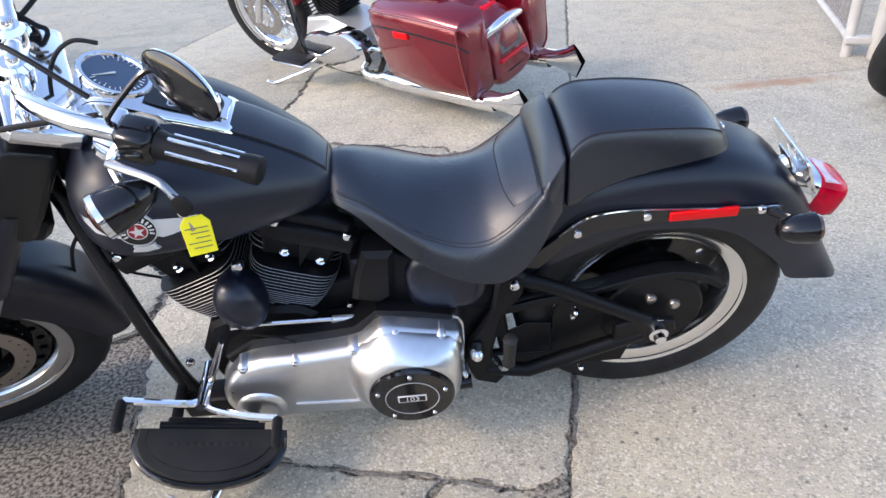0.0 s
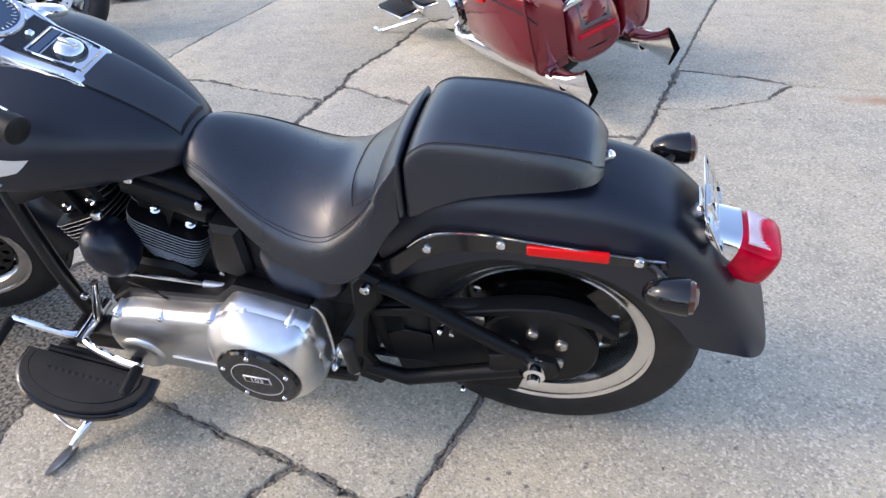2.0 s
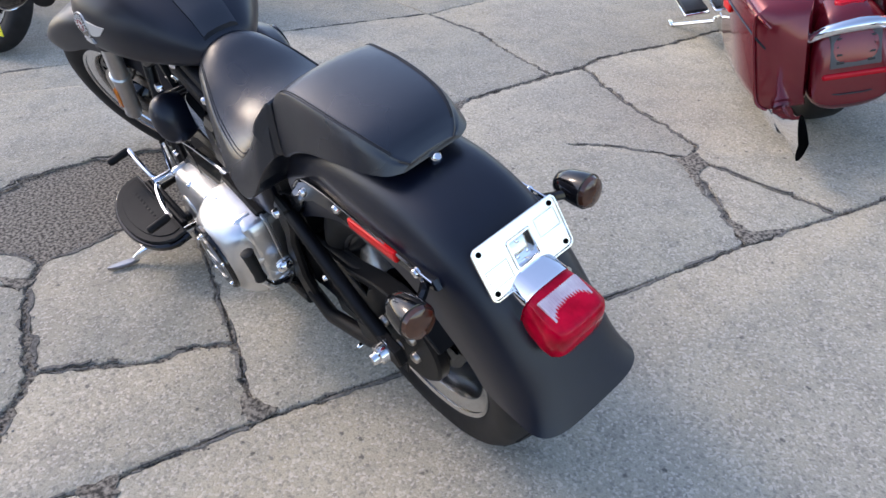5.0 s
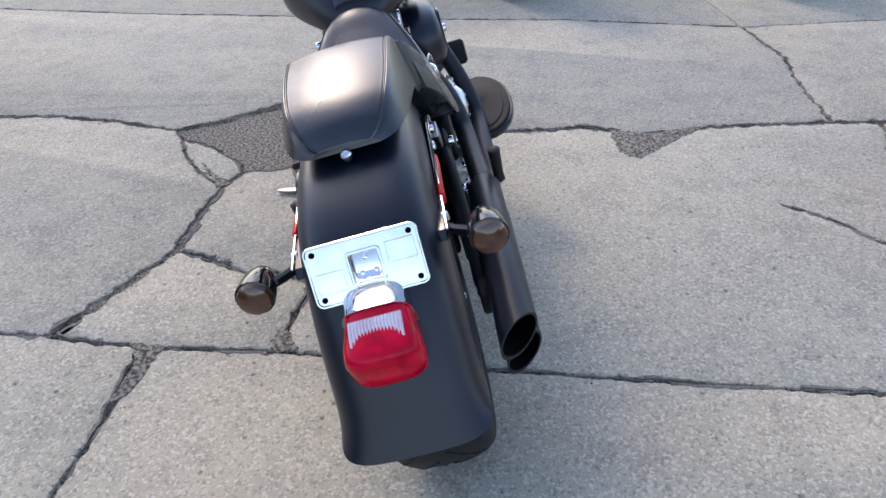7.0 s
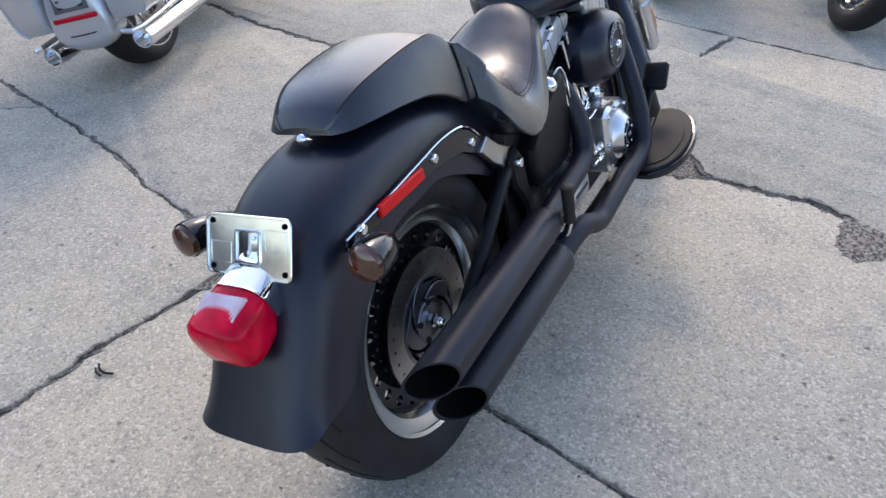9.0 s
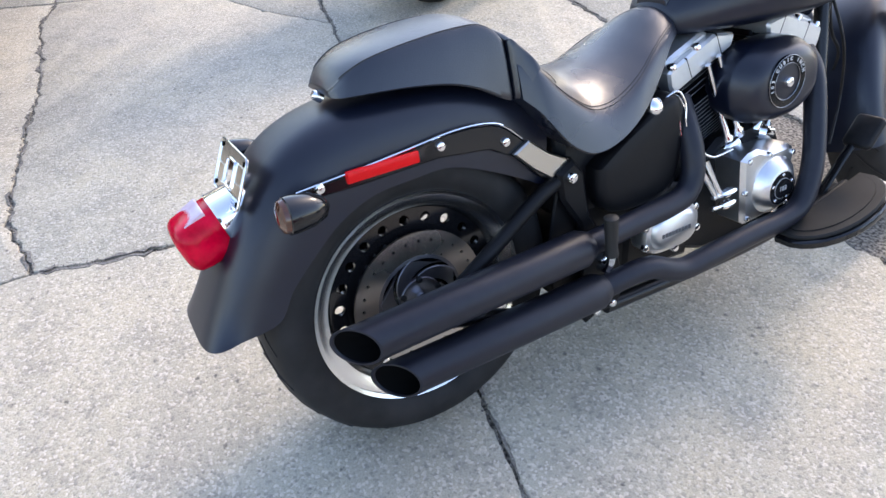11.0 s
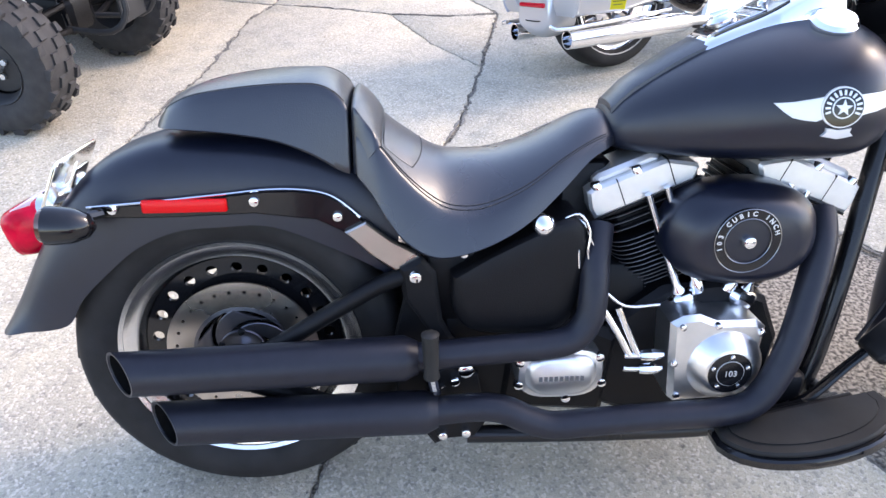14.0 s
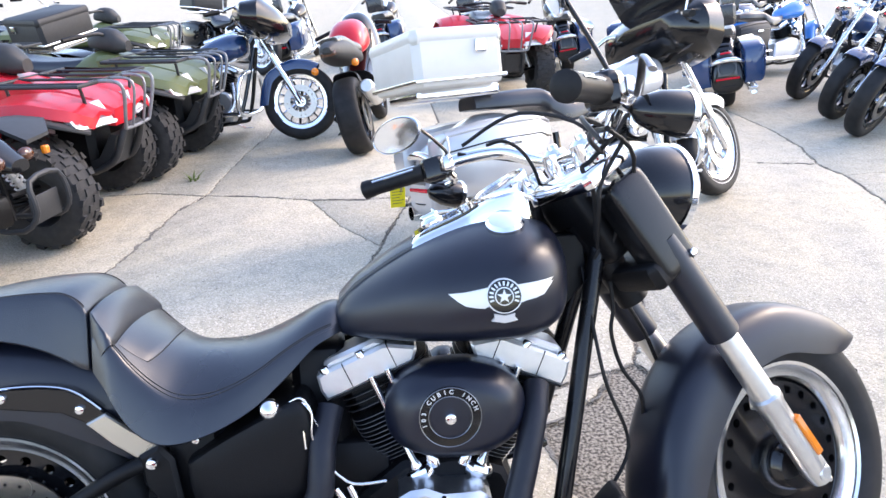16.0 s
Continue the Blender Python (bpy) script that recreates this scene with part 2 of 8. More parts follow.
# ---- mesh kit ----
class Mesh:
    """Collects vertices and faces of one part."""

    def __init__(self):
        self.v, self.f = [], []

    def add(self, verts, faces):
        o = len(self.v)
        self.v += [tuple(p) for p in verts]
        self.f += [tuple(i + o for i in q) for q in faces]
        return self

    def moved(self, m):
        self.v = [tuple(m @ Vector(p)) for p in self.v]
        return self

    def rings(self, rings, cap0=True, cap1=True, closed=True):
        n = len(rings[0])
        faces = []
        for i in range(len(rings) - 1):
            for j in range(n if closed else n - 1):
                k = (j + 1) % n
                faces.append((i * n + j, i * n + k, (i + 1) * n + k, (i + 1) * n + j))
        if cap0:
            faces.append(tuple(reversed(range(n))))
        if cap1:
            faces.append(tuple(range((len(rings) - 1) * n, len(rings) * n)))
        return self.add([p for r in rings for p in r], faces)

    def tube(self, pts, r, seg=12, smooth=0, cap=True, squash=1.0):
        """A round bar along points; r: one radius or one for each point."""
        pts = [Vector(p) for p in pts]
        rad = list(r) if isinstance(r, (list, tuple)) else [r] * len(pts)
        if smooth and len(pts) > 2:
            q, qr = [], []
            for i in range(len(pts) - 1):
                p0, p1, p2, p3 = pts[max(i - 1, 0)], pts[i], pts[i + 1], pts[min(i + 2, len(pts) - 1)]
                for s in range(smooth):
                    t = s / smooth
                    q.append(0.5 * ((2 * p1) + (p2 - p0) * t + (2 * p0 - 5 * p1 + 4 * p2 - p3) * t * t + (3 * p1 - p0 - 3 * p2 + p3) * t ** 3))
                    qr.append(rad[i] + (rad[i + 1] - rad[i]) * t)
            pts, rad = q + [pts[-1]], qr + [rad[-1]]
        rings, up = [], None
        for i, p in enumerate(pts):
            d = (pts[min(i + 1, len(pts) - 1)] - pts[max(i - 1, 0)]).normalized()
            if up is None:
                up = d.orthogonal().normalized()
                if abs(d.y) < 0.9:
                    up = (Vector((0, 1, 0)) - d * d.y).normalized()
            up = (up - d * up.dot(d)).normalized()
            side = d.cross(up)
            rings.append([p + (up * math.cos(a) + side * math.sin(a) * squash) * rad[i] for a in (2 * math.pi * k / seg for k in range(seg))])
        return self.rings(rings, cap, cap)

    def lathe(self, profile, centre, axis=(0, 1, 0), seg=32, cap=True):
        """Profile rows (distance along axis, radius) turned round the axis through centre."""
        c, a = Vector(centre), Vector(axis).normalized()
        u = a.orthogonal().normalized()
        if abs(a.z) < 0.9:
            u = (Vector((0, 0, 1)) - a * a.z).normalized()
        w = a.cross(u)
        rings = [[c + a * d + (u * math.cos(t) + w * math.sin(t)) * max(r, 1e-5) for t in (2 * math.pi * k / seg for k in range(seg))] for d, r in profile]
        return self.rings(rings, cap, cap)

    def box(self, lo, hi, bevel=0.0):
        (x0, y0, z0), (x1, y1, z1) = lo, hi
        b = min(bevel, (x1 - x0) / 2.01, (y1 - y0) / 2.01, (z1 - z0) / 2.01)
        if b <= 0:
            ring = lambda z: [(x0, y0, z), (x1, y0, z), (x1, y1, z), (x0, y1, z)]
            return self.rings([ring(z0), ring(z1)])

        def ring(z, i):
            return [(x0 + i, y0 + b, z), (x0 + b, y0 + i, z), (x1 - b, y0 + i, z), (x1 - i, y0 + b, z),
                    (x1 - i, y1 - b, z), (x1 - b, y1 - i, z), (x0 + b, y1 - i, z), (x0 + i, y1 - b, z)]
        return self.rings([ring(z0, b * 0.9), ring(z0 + b * 0.3, b * 0.3), ring(z0 + b, 0), ring(z1 - b, 0), ring(z1 - b * 0.3, b * 0.3), ring(z1, b * 0.9)])

    def prism(self, outline, y0, y1, bevel=0.003):
        """An outline in x, z drawn out along y, with its rims eased."""
        n = len(outline)
        area = sum(outline[i][0] * outline[(i + 1) % n][1] - outline[(i + 1) % n][0] * outline[i][1] for i in range(n))
        pts = [Vector(p) for p in (outline if area > 0 else outline[::-1])]

        def inset(d):
            out = []
            for i in range(n):
                a, b, c = pts[i - 1], pts[i], pts[(i + 1) % n]
                n1 = Vector((-(b - a).y, (b - a).x))
                n2 = Vector((-(c - b).y, (c - b).x))
                n1 = n1.normalized() if n1.length else n2
                n2 = n2.normalized() if n2.length else n1
                k = n1 + n2
                k = k / max(k.dot(k) / 2, 0.4)
                out.append(b + k * d)
            return out
        r0, r1 = inset(bevel), pts
        row = lambda ps, y: [(p.x, y, p.y) for p in ps]
        return self.rings([row(r0, y0), row(r1, y0 + bevel), row(r1, y1 - bevel), row(r0, y1)])

    def ball(self, centre, r, seg=12, rows=8, scale=(1, 1, 1)):
        rings = []
        for i in range(rows + 1):
            a = math.pi * i / rows
            rr = max(math.sin(a), 0.001)
            rings.append([(centre[0] + r * scale[0] * rr * math.cos(t), centre[1] + r * scale[1] * rr * math.sin(t), centre[2] - r * scale[2] * math.cos(a))
                          for t in (2 * math.pi * k / seg for k in range(seg))])
        return self.rings(rings, False, False)


def pillow(lo, hi, p=0.45, ends=0.35, seg=24):
    """A box with generously rounded corners, drawn out along z."""
    c = [(a + b) / 2 for a, b in zip(lo, hi)]
    hx, hy, hz = [(b - a) / 2 for a, b in zip(lo, hi)]
    rings = []
    for i in range(11):
        v = -math.pi / 2 + math.pi * i / 10
        k = max(0.02, abs(math.cos(v)) ** ends)
        z = c[2] + hz * math.copysign(abs(math.sin(v)) ** ends, math.sin(v))
        rings.append([(c[0] + hx * k * math.copysign(abs(math.cos(t)) ** p, math.cos(t)), c[1] + hy * k * math.copysign(abs(math.sin(t)) ** p, math.sin(t)), z) for t in (2 * math.pi * j / seg for j in range(seg))])
    return Mesh().rings(rings)


def spline(rows, n):
    """Smooth rows of numbers to n steps between each two."""
    rows = [np.array(r, float) for r in rows]
    out = []
    for i in range(len(rows) - 1):
        p0, p1, p2, p3 = rows[max(i - 1, 0)], rows[i], rows[i + 1], rows[min(i + 2, len(rows) - 1)]
        for s in range(n):
            t = s / n
            out.append(0.5 * ((2 * p1) + (p2 - p0) * t + (2 * p0 - 5 * p1 + 4 * p2 - p3) * t * t + (3 * p1 - p0 - 3 * p2 + p3) * t ** 3))
    return out + [rows[-1]]


def part(name, m, material, parent=None, label="", sharp=38, at=None):
    me = bpy.data.meshes.new(name)
    me.from_pydata(m.v, [], m.f)
    bm = bmesh.new()
    bm.from_mesh(me)
    bmesh.ops.remove_doubles(bm, verts=bm.verts, dist=2e-5)
    bmesh.ops.recalc_face_normals(bm, faces=bm.faces)
    bm.to_mesh(me)
    bm.free()
    me.materials.append(material)
    me.shade_smooth()
    me.set_sharp_from_angle(angle=radians(sharp))
    ob = new(name, me)
    if parent is not None:
        ob.parent = parent
    if at is not None:
        ob.matrix_basis = at
    if label:
        tagged(ob, label)
    return ob


def thing(name, at, label, category, group=""):
    ob = new(name)
    ob.empty_display_size = 0.1
    ob.matrix_basis = at
    return tagged(ob, label, category, group)


def sgnpow(v, p):
    return math.copysign(abs(v) ** p, v)


# ---- ground: broken concrete slabs over grit ----
NODES = {
    "a": (-0.95, -3.2), "b": (-0.75, -2.32), "c": (-0.39, -1.06), "d": (-0.31, -0.78), "e": (-0.25, -0.41), "f": (0.10, 1.15),
    "g": (0.21, 1.55), "h": (0.28, 1.87), "i": (0.37, 2.38), "k": (-0.77, -0.79), "l": (-1.27, -0.645), "m": (-0.53, -0.33),
    "n": (-1.33, -0.14), "o": (-1.71, -0.99), "p": (-1.46, 0.42), "q": (-1.33, 1.75), "r": (-1.30, 1.95), "s": (-0.36, 1.52),
    "t": (-2.56, 1.93), "u": (0.78, -0.95), "v": (0.44, -3.4), "w": (-0.28, -3.2), "x": (0.9, 2.24), "y": (-1.18, -0.71),
    "z": (-1.61, -0.945), "tip1": (-0.77, 1.24), "A": (-4.0, -3.2), "B": (-2.75, -3.85), "C": (-4.25, -5.2), "tip2": (-3.55, -3.6), "D": (-3.98, -3.5),
    "E1": (-1.17, 3.05), "F1": (-3.05, 0.22), "tip3": (-2.66, 0.12),
    "N1": (3.4, 90), "N2": (-2.2, 90), "N3": (-1.0, 5.4), "S1": (0.2, -90), "S2": (-3.0, -90), "S3": (-4.6, -90), "S4": (-1.6, -90),
    "W1": (-90, 2.3), "W2": (-90, -5.6), "O1": (90, -1.4), "O2": (90, -4.2), "O3": (90, 2.0),
    "NW": (-90, 90), "NE": (90, 90), "SW": (-90, -90), "SE": (90, -90), "MN": (-1.75, 5.2),
}
# from, to, points between, half width, waviness
CRACKS = [
    ("a", "b", [], 0.006, 0.004), ("b", "c", [(-0.57, -1.6), (-0.47, -1.4)], 0.006, 0.006), ("c", "d", [], 0.008, 0.006),
    ("d", "e", [], 0.006, 0.0025), ("e", "f", [(-0.16, -0.06), (-0.11, 0.15), (-0.05, 0.42), (0.01, 0.69)], 0.0055, 0.0015),
    ("f", "g", [], 0.006, 0.004), ("g", "h", [], 0.006, 0.005), ("h", "i", [], 0.011, 0.005), ("i", "N1", [(0.58, 3.43), (0.9, 5.0)], 0.008, 0.004),
    ("c", "k", [(-0.57, -0.93)], 0.020, 0.012), ("k", "y", [(-1.0, -0.755)], 0.014, 0.010), ("y", "l", [], 0.010, 0.008),
    ("m", "k", [(-0.60, -0.42), (-0.63, -0.55), (-0.73, -0.70)], 0.012, 0.010), ("e", "m", [], 0.006, 0.003), ("m", "n", [(-0.95, -0.23)], 0.005, 0.003),
    ("l", "n", [(-1.30, -0.45)], 0.006, 0.012), ("n", "p", [(-1.38, 0.02), (-1.40, 0.21)], 0.006, 0.012),
    ("l", "z", [(-1.38, -0.68), (-1.49, -0.78), (-1.57, -0.88)], 0.006, 0.006), ("z", "o", [], 0.006, 0.006), ("z", "y", [(-1.47, -0.91), (-1.3, -0.815)], 0.006, 0.004),
    ("o", "p", [(-1.8, -0.78), (-1.92, -0.55), (-1.91, -0.30), (-1.84, -0.12), (-1.72, 0.12), (-1.6, 0.3)], 0.008, 0.014),
    ("p", "q", [(-1.44, 0.77), (-1.35, 0.91), (-1.37, 1.38)], 0.016, 0.012), ("q", "r", [], 0.018, 0.010),
    ("r", "E1", [(-1.33, 2.11), (-1.22, 2.6)], 0.012, 0.010), ("E1", "N3", [(-1.07, 3.4)], 0.008, 0.010), ("N3", "N2", [], 0.006, 0.01),
    ("q", "t", [(-1.72, 1.83), (-2.08, 1.93)], 0.006, 0.010), ("r", "s", [(-0.89, 1.76), (-0.61, 1.69), (-0.41, 1.63)], 0.009, 0.010),
    ("s", "f", [(-0.32, 1.45), (-0.10, 1.30)], 0.013, 0.012), ("s", "g", [(-0.1, 1.54)], 0.009, 0.010), ("tip1", "s", [(-0.62, 1.38)], 0.006, 0.008),
    ("o", "B", [(-1.85, -1.3), (-1.96, -1.6), (-2.05, -2.21), (-2.3, -3.0)], 0.010, 0.010), ("B", "S2", [(-2.9, -6)], 0.006, 0.01),
    ("d", "u", [(-0.08, -0.80), (0.18, -0.86), (0.47, -0.88)], 0.008, 0.008), ("u", "O1", [(1.09, -0.94)], 0.005, 0.005),
    ("u", "v", [(0.82, -1.26), (0.73, -1.83), (0.61, -2.36), (0.55, -3.1)], 0.005, 0.010), ("v", "S1", [(0.38, -4.55), (0.29, -5.2)], 0.006, 0.01),
    ("a", "w", [(-0.64, -3.15)], 0.009, 0.006), ("w", "v", [(0.0, -3.3)], 0.009, 0.005), ("v", "O2", [(0.81, -3.52), (1.2, -3.5)], 0.011, 0.008),
    ("w", "b", [(-0.52, -2.65)], 0.003, 0.008), ("a", "S4", [(-0.8, -3.5), (-1.0, -3.9), (-1.3, -5.5)], 0.010, 0.012),
    ("h", "x", [(0.51, 1.90), (0.76, 2.04)], 0.004, 0.006), ("i", "x", [(0.7, 2.32)], 0.005, 0.004), ("x", "O3", [(1.5, 2.2)], 0.004, 0.003),
    ("t", "F1", [(-2.88, 1.0)], 0.006, 0.006), ("F1", "A", [(-3.33, -0.76), (-3.55, -1.62), (-3.89, -2.66)], 0.006, 0.006), ("tip3", "F1", [], 0.008, 0.008),
    ("A", "D", [], 0.012, 0.012), ("D", "C", [(-4.13, -3.96), (-4.23, -4.57)], 0.012, 0.012), ("tip2", "D", [], 0.006, 0.008),
    ("C", "S3", [], 0.006, 0.01), ("A", "W2", [(-6, -3.4)], 0.006, 0.01),
    ("t", "MN", [(-2.52, 2.75), (-2.44, 3.6), (-2.05, 4.6)], 0.007, 0.008), ("MN", "N3", [], 0.006, 0.008), ("t", "W1", [(-4.5, 2.0)], 0.005, 0.008),
    ("NW", "N2", [], 0, 0), ("N2", "N1", [], 0, 0), ("N1", "NE", [], 0, 0), ("NE", "O3", [], 0, 0), ("O3", "O1", [], 0, 0), ("O1", "O2", [], 0, 0),
    ("O2", "SE", [], 0, 0), ("SE", "S1", [], 0, 0), ("S1", "S4", [], 0, 0), ("S4", "S2", [], 0, 0), ("S2", "S3", [], 0, 0), ("S3", "SW", [], 0, 0), ("SW", "W2", [], 0, 0),
    ("W2", "W1", [], 0, 0), ("W1", "NW", [], 0, 0),
]


WIDTH = 0.72


def crack_line(a, b, between, half, wave, seed):
    """The crack's points and half widths, uneven at the scale of a hand."""
    rnd = random.Random(seed)
    pts = [Vector(NODES[a])] + [Vector(p) for p in between] + [Vector(NODES[b])]
    out, drift = [], 0.0
    for p, q in zip(pts, pts[1:]):
        steps = max(1, min(48, round((q - p).length / 0.022))) if half else 1
        side = Vector((-(q - p).y, (q - p).x)).normalized()
        for s in range(steps):
            end = (s == 0 and p in (pts[0],))
            drift += 0.35 * (rnd.gauss(0, wave) - drift)
            jitter = 0 if end else drift + rnd.gauss(0, wave * 0.3)
            w = WIDTH * half * rnd.uniform(0.3, 1.7)
            out.append((p.lerp(q, s / steps) + side * jitter, w))
    out.append((pts[-1], WIDTH * half))
    for name, k in ((a, 0), (b, -1)):
        if name.startswith("tip"):
            out[k] = (out[k][0], 0.0)
    return out


def slab_outlines():
    """The regions that the cracks and joints cut out of the ground, each as its walk of points with half widths."""
    half_edges, out_of = {}, {}
    for i, (a, b, between, half, wave) in enumerate(CRACKS):
        line = crack_line(a, b, between, half, wave, i)
        half_edges[(a, b, i)] = line
        half_edges[(b, a, i)] = line[::-1]
    for key, line in half_edges.items():
        d = line[1][0] - line[0][0]
        out_of.setdefault(key[0], []).append((math.atan2(d.y, d.x), key))
    for v in out_of.values():
        v.sort()
    done, faces = set(), []
    for start in half_edges:
        if start in done:
            continue
        walk_keys, key = [], start
        while key not in done:
            done.add(key)
            walk_keys.append(key)
            ring = [k for _, k in out_of[key[1]]]
            i = ring.index((key[1], key[0], key[2]))
            key = ring[i - 1]
        pts = [p for k in walk_keys for p in half_edges[k][:-1]]
        area = sum(pts[i - 1][0].x * pts[i][0].y - pts[i][0].x * pts[i - 1][0].y for i in range(len(pts))) / 2
        if area > 0:
            faces.append((area, walk_keys, pts))
    return faces


def slab_mesh(pts, lift):
    n = len(pts)
    rnd = random.Random(n)
    chip = [rnd.uniform(0, 0.005) + (rnd.uniform(0, 0.016) if rnd.random() < 0.15 else 0) for _ in range(n)]

    def ring(extra, z):
        out = []
        for i in range(n):
            a, b, c = pts[i - 1][0], pts[i][0], pts[(i + 1) % n][0]
            u = (b - a).normalized() if (b - a).length > 1e-6 else Vector((1, 0))
            v = (c - b).normalized() if (c - b).length > 1e-6 else u
            n1, n2 = Vector((-u.y, u.x)), Vector((-v.y, v.x))
            k = n1 + n2
            k = k / max(k.dot(k) / 2, 0.35) if k.length > 1e-3 else Vector((0, 0))
            d = pts[i][1] + (extra * (1 + 200 * chip[i]) + chip[i] * 0.5 if pts[i][1] > 0 else 0)
            out.append((b.x + k.x * d, b.y + k.y * d, z))
        return out
    m = Mesh()
    m.rings([ring(0, -0.03), ring(0.0, lift - 0.006), ring(0.0012, lift - 0.0015), ring(0.003, lift)], cap0=False)
    return m


ground = tagged(part("ground", Mesh().add([(-400, -400, -0.011), (400, -400, -0.011), (400, 400, -0.011), (-400, 400, -0.011)], [(0, 1, 2, 3)]), GRIT),
                "dark grit and dirt beneath the broken slabs", "ground", kind="structure")
pavement = tagged(new("pavement"), "cracked weathered concrete yard in uneven slabs", "pavement", kind="structure")
for area, keys, pts in slab_outlines():
    names = {k[0] for k in keys}
    if names == {"l", "n", "p", "o", "z"}:
        part("asphalt_patch", slab_mesh(pts, -0.012), ASPHALT, pavement, "dark crumbling asphalt patch")
    else:
        rnd = random.Random(int(area * 1000))
        part("slab", slab_mesh(pts, rnd.uniform(-0.003, 0.0)), CONCRETE, pavement, sharp=50)


def crumble(outline, seed):
    """A shallow bed of crumbled dirt with a ragged edge."""
    rnd = random.Random(seed)
    pts = []
    for p, q in zip(outline, outline[1:] + outline[:1]):
        p, q = Vector(p), Vector(q)
        k = max(2, int((q - p).length / 0.012))
        pts += [p.lerp(q, i / k) + Vector((rnd.gauss(0, 0.004), rnd.gauss(0, 0.004))) for i in range(k)]
    c = sum(pts, Vector((0, 0))) / len(pts)
    row = lambda f, z: [(c.x + (p.x - c.x) * f, c.y + (p.y - c.y) * f, z + rnd.uniform(0, 0.001)) for p in pts]
    return part("crumbled_dirt", Mesh().rings([row(1.02, -0.006), row(1.0, 0.0004), row(0.8, 0.0022), row(0.4, 0.003)]), GRIT, pavement)


crumble([(-0.358, -0.396), (-0.311, -0.377), (-0.246, -0.348), (-0.244, -0.401), (-0.281, -0.434)], 3)
crumble([(-0.329, -0.797), (-0.310, -0.722), (-0.218, -0.739), (-0.130, -0.769), (-0.116, -0.809), (-0.242, -0.780)], 4)
crumble([(-0.396, 1.477), (-0.373, 1.573), (-0.291, 1.525), (-0.262, 1.416), (-0.155, 1.302), (-0.261, 1.380)], 5)
crumble([(-0.031, 1.241), (0.059, 1.207), (0.144, 1.319), (0.106, 1.133)], 6)
crumble([(-1.407, 0.840), (-1.345, 0.995), (-1.379, 1.236), (-1.145, 0.879), (-1.213, 0.824)], 7)
crumble([(-1.377, -0.824), (-1.195, -0.707), (-1.200, -0.670), (-1.169, -0.727)], 8)


def dirt_margin(line, seed):
    """Dirt and crumbled edge lying along both sides of a crack in uneven runs."""
    rnd = random.Random(seed)
    m = Mesh()
    for sign in (1, -1):
        run, spread = [], 0.0
        for i in range(1, len(line) - 1):
            a, b = line[i - 1][0], line[i + 1][0]
            if (b - a).length < 1e-5:
                continue
            t = (b - a).normalized()
            out = Vector((-t.y, t.x)) * sign
            spread += 0.45 * (rnd.gauss(0.003, 0.011) * (0.6 + 40 * line[i][1]) - spread)
            if spread > 0.0015:
                p, w = line[i]
                inner, outer = p + out * (w * 0.9), p + out * (w + spread + rnd.uniform(0, 0.003))
                mid = inner.lerp(outer, 0.5)
                run.append([(inner.x, inner.y, -0.004), (inner.x, inner.y, 0.0006), (mid.x, mid.y, 0.0012), (outer.x, outer.y, 0.0003), (outer.x, outer.y, -0.004)])
            else:
                if len(run) > 1:
                    m.rings(run)
                run = []
        if len(run) > 1:
            m.rings(run)
    return m


for i, (a, b, between, half, wave) in enumerate(CRACKS):
    near = all(-4.5 < NODES[k][0] < 2.2 and -4.2 < NODES[k][1] < 3.2 for k in (a, b))
    if near and half >= 0.004:
        dm = dirt_margin(crack_line(a, b, between, half, wave, i), i + 50)
        if dm.f:
            part("crack_dirt", dm, DIRT, pavement)


# ---- wheels ----
def tyre_mesh(centre, radius, half, rim, seg=72):
    """A street tyre with round shoulders."""
    prof = []
    for a in range(-96, 97, 8):
        t = math.radians(a)
        prof.append((half * sgnpow(math.sin(t), 0.8), radius - (radius - rim) * 0.62 * (1 - max(0, math.cos(t)) ** 0.55)))
    prof = [(-half * 0.72, rim - 0.004), (-half * 0.9, rim + 0.012)] + [p for p in prof if p[1] > rim + 0.02] + [(half * 0.9, rim + 0.012), (half * 0.72, rim - 0.004)]
    return Mesh().lathe(prof, centre, (0, 1, 0), seg, cap=False)


def groove_mesh(centre, radius, half, count=22, w=0.004):
    """Slanted sunk-looking tread sipes: thin bars that follow the crown."""
    m = Mesh()
    for i in range(count):
        for side in (-1, 1):
            a0 = 2 * math.pi * (i + (0.5 if side > 0 else 0)) / count
            pts = []
            for k in range(4):
                u = 0.12 + 0.22 * k
                a = a0 + 0.10 * k
                s = min(1, u)
                r = radius - (radius * 0.30) * 0.62 * (1 - max(0, math.cos(math.asin(min(0.999, s ** 1.25)))) ** 0.55) + 0.0006
                pts.append((centre[0] + r * math.cos(a), centre[1] + side * half * u, centre[2] + r * math.sin(a)))
            m.tube(pts, w, 5, cap=True, squash=0.5)
    return m


def rim_mesh(centre, r, half, seg=64):
    """Polished rim: flange, lip and well."""
    prof = [(-half, r - 0.004), (-half - 0.004, r + 0.004), (-half + 0.002, r + 0.006), (-half + 0.004, r - 0.010), (-half * 0.84, r - 0.030), (-half * 0.55, r - 0.042),
            (half * 0.55, r - 0.042), (half * 0.84, r - 0.030), (half - 0.004, r - 0.010), (half - 0.002, r + 0.006), (half + 0.004, r + 0.004), (half, r - 0.004)]
    return Mesh().lathe(prof, centre, (0, 1, 0), seg, cap=False)


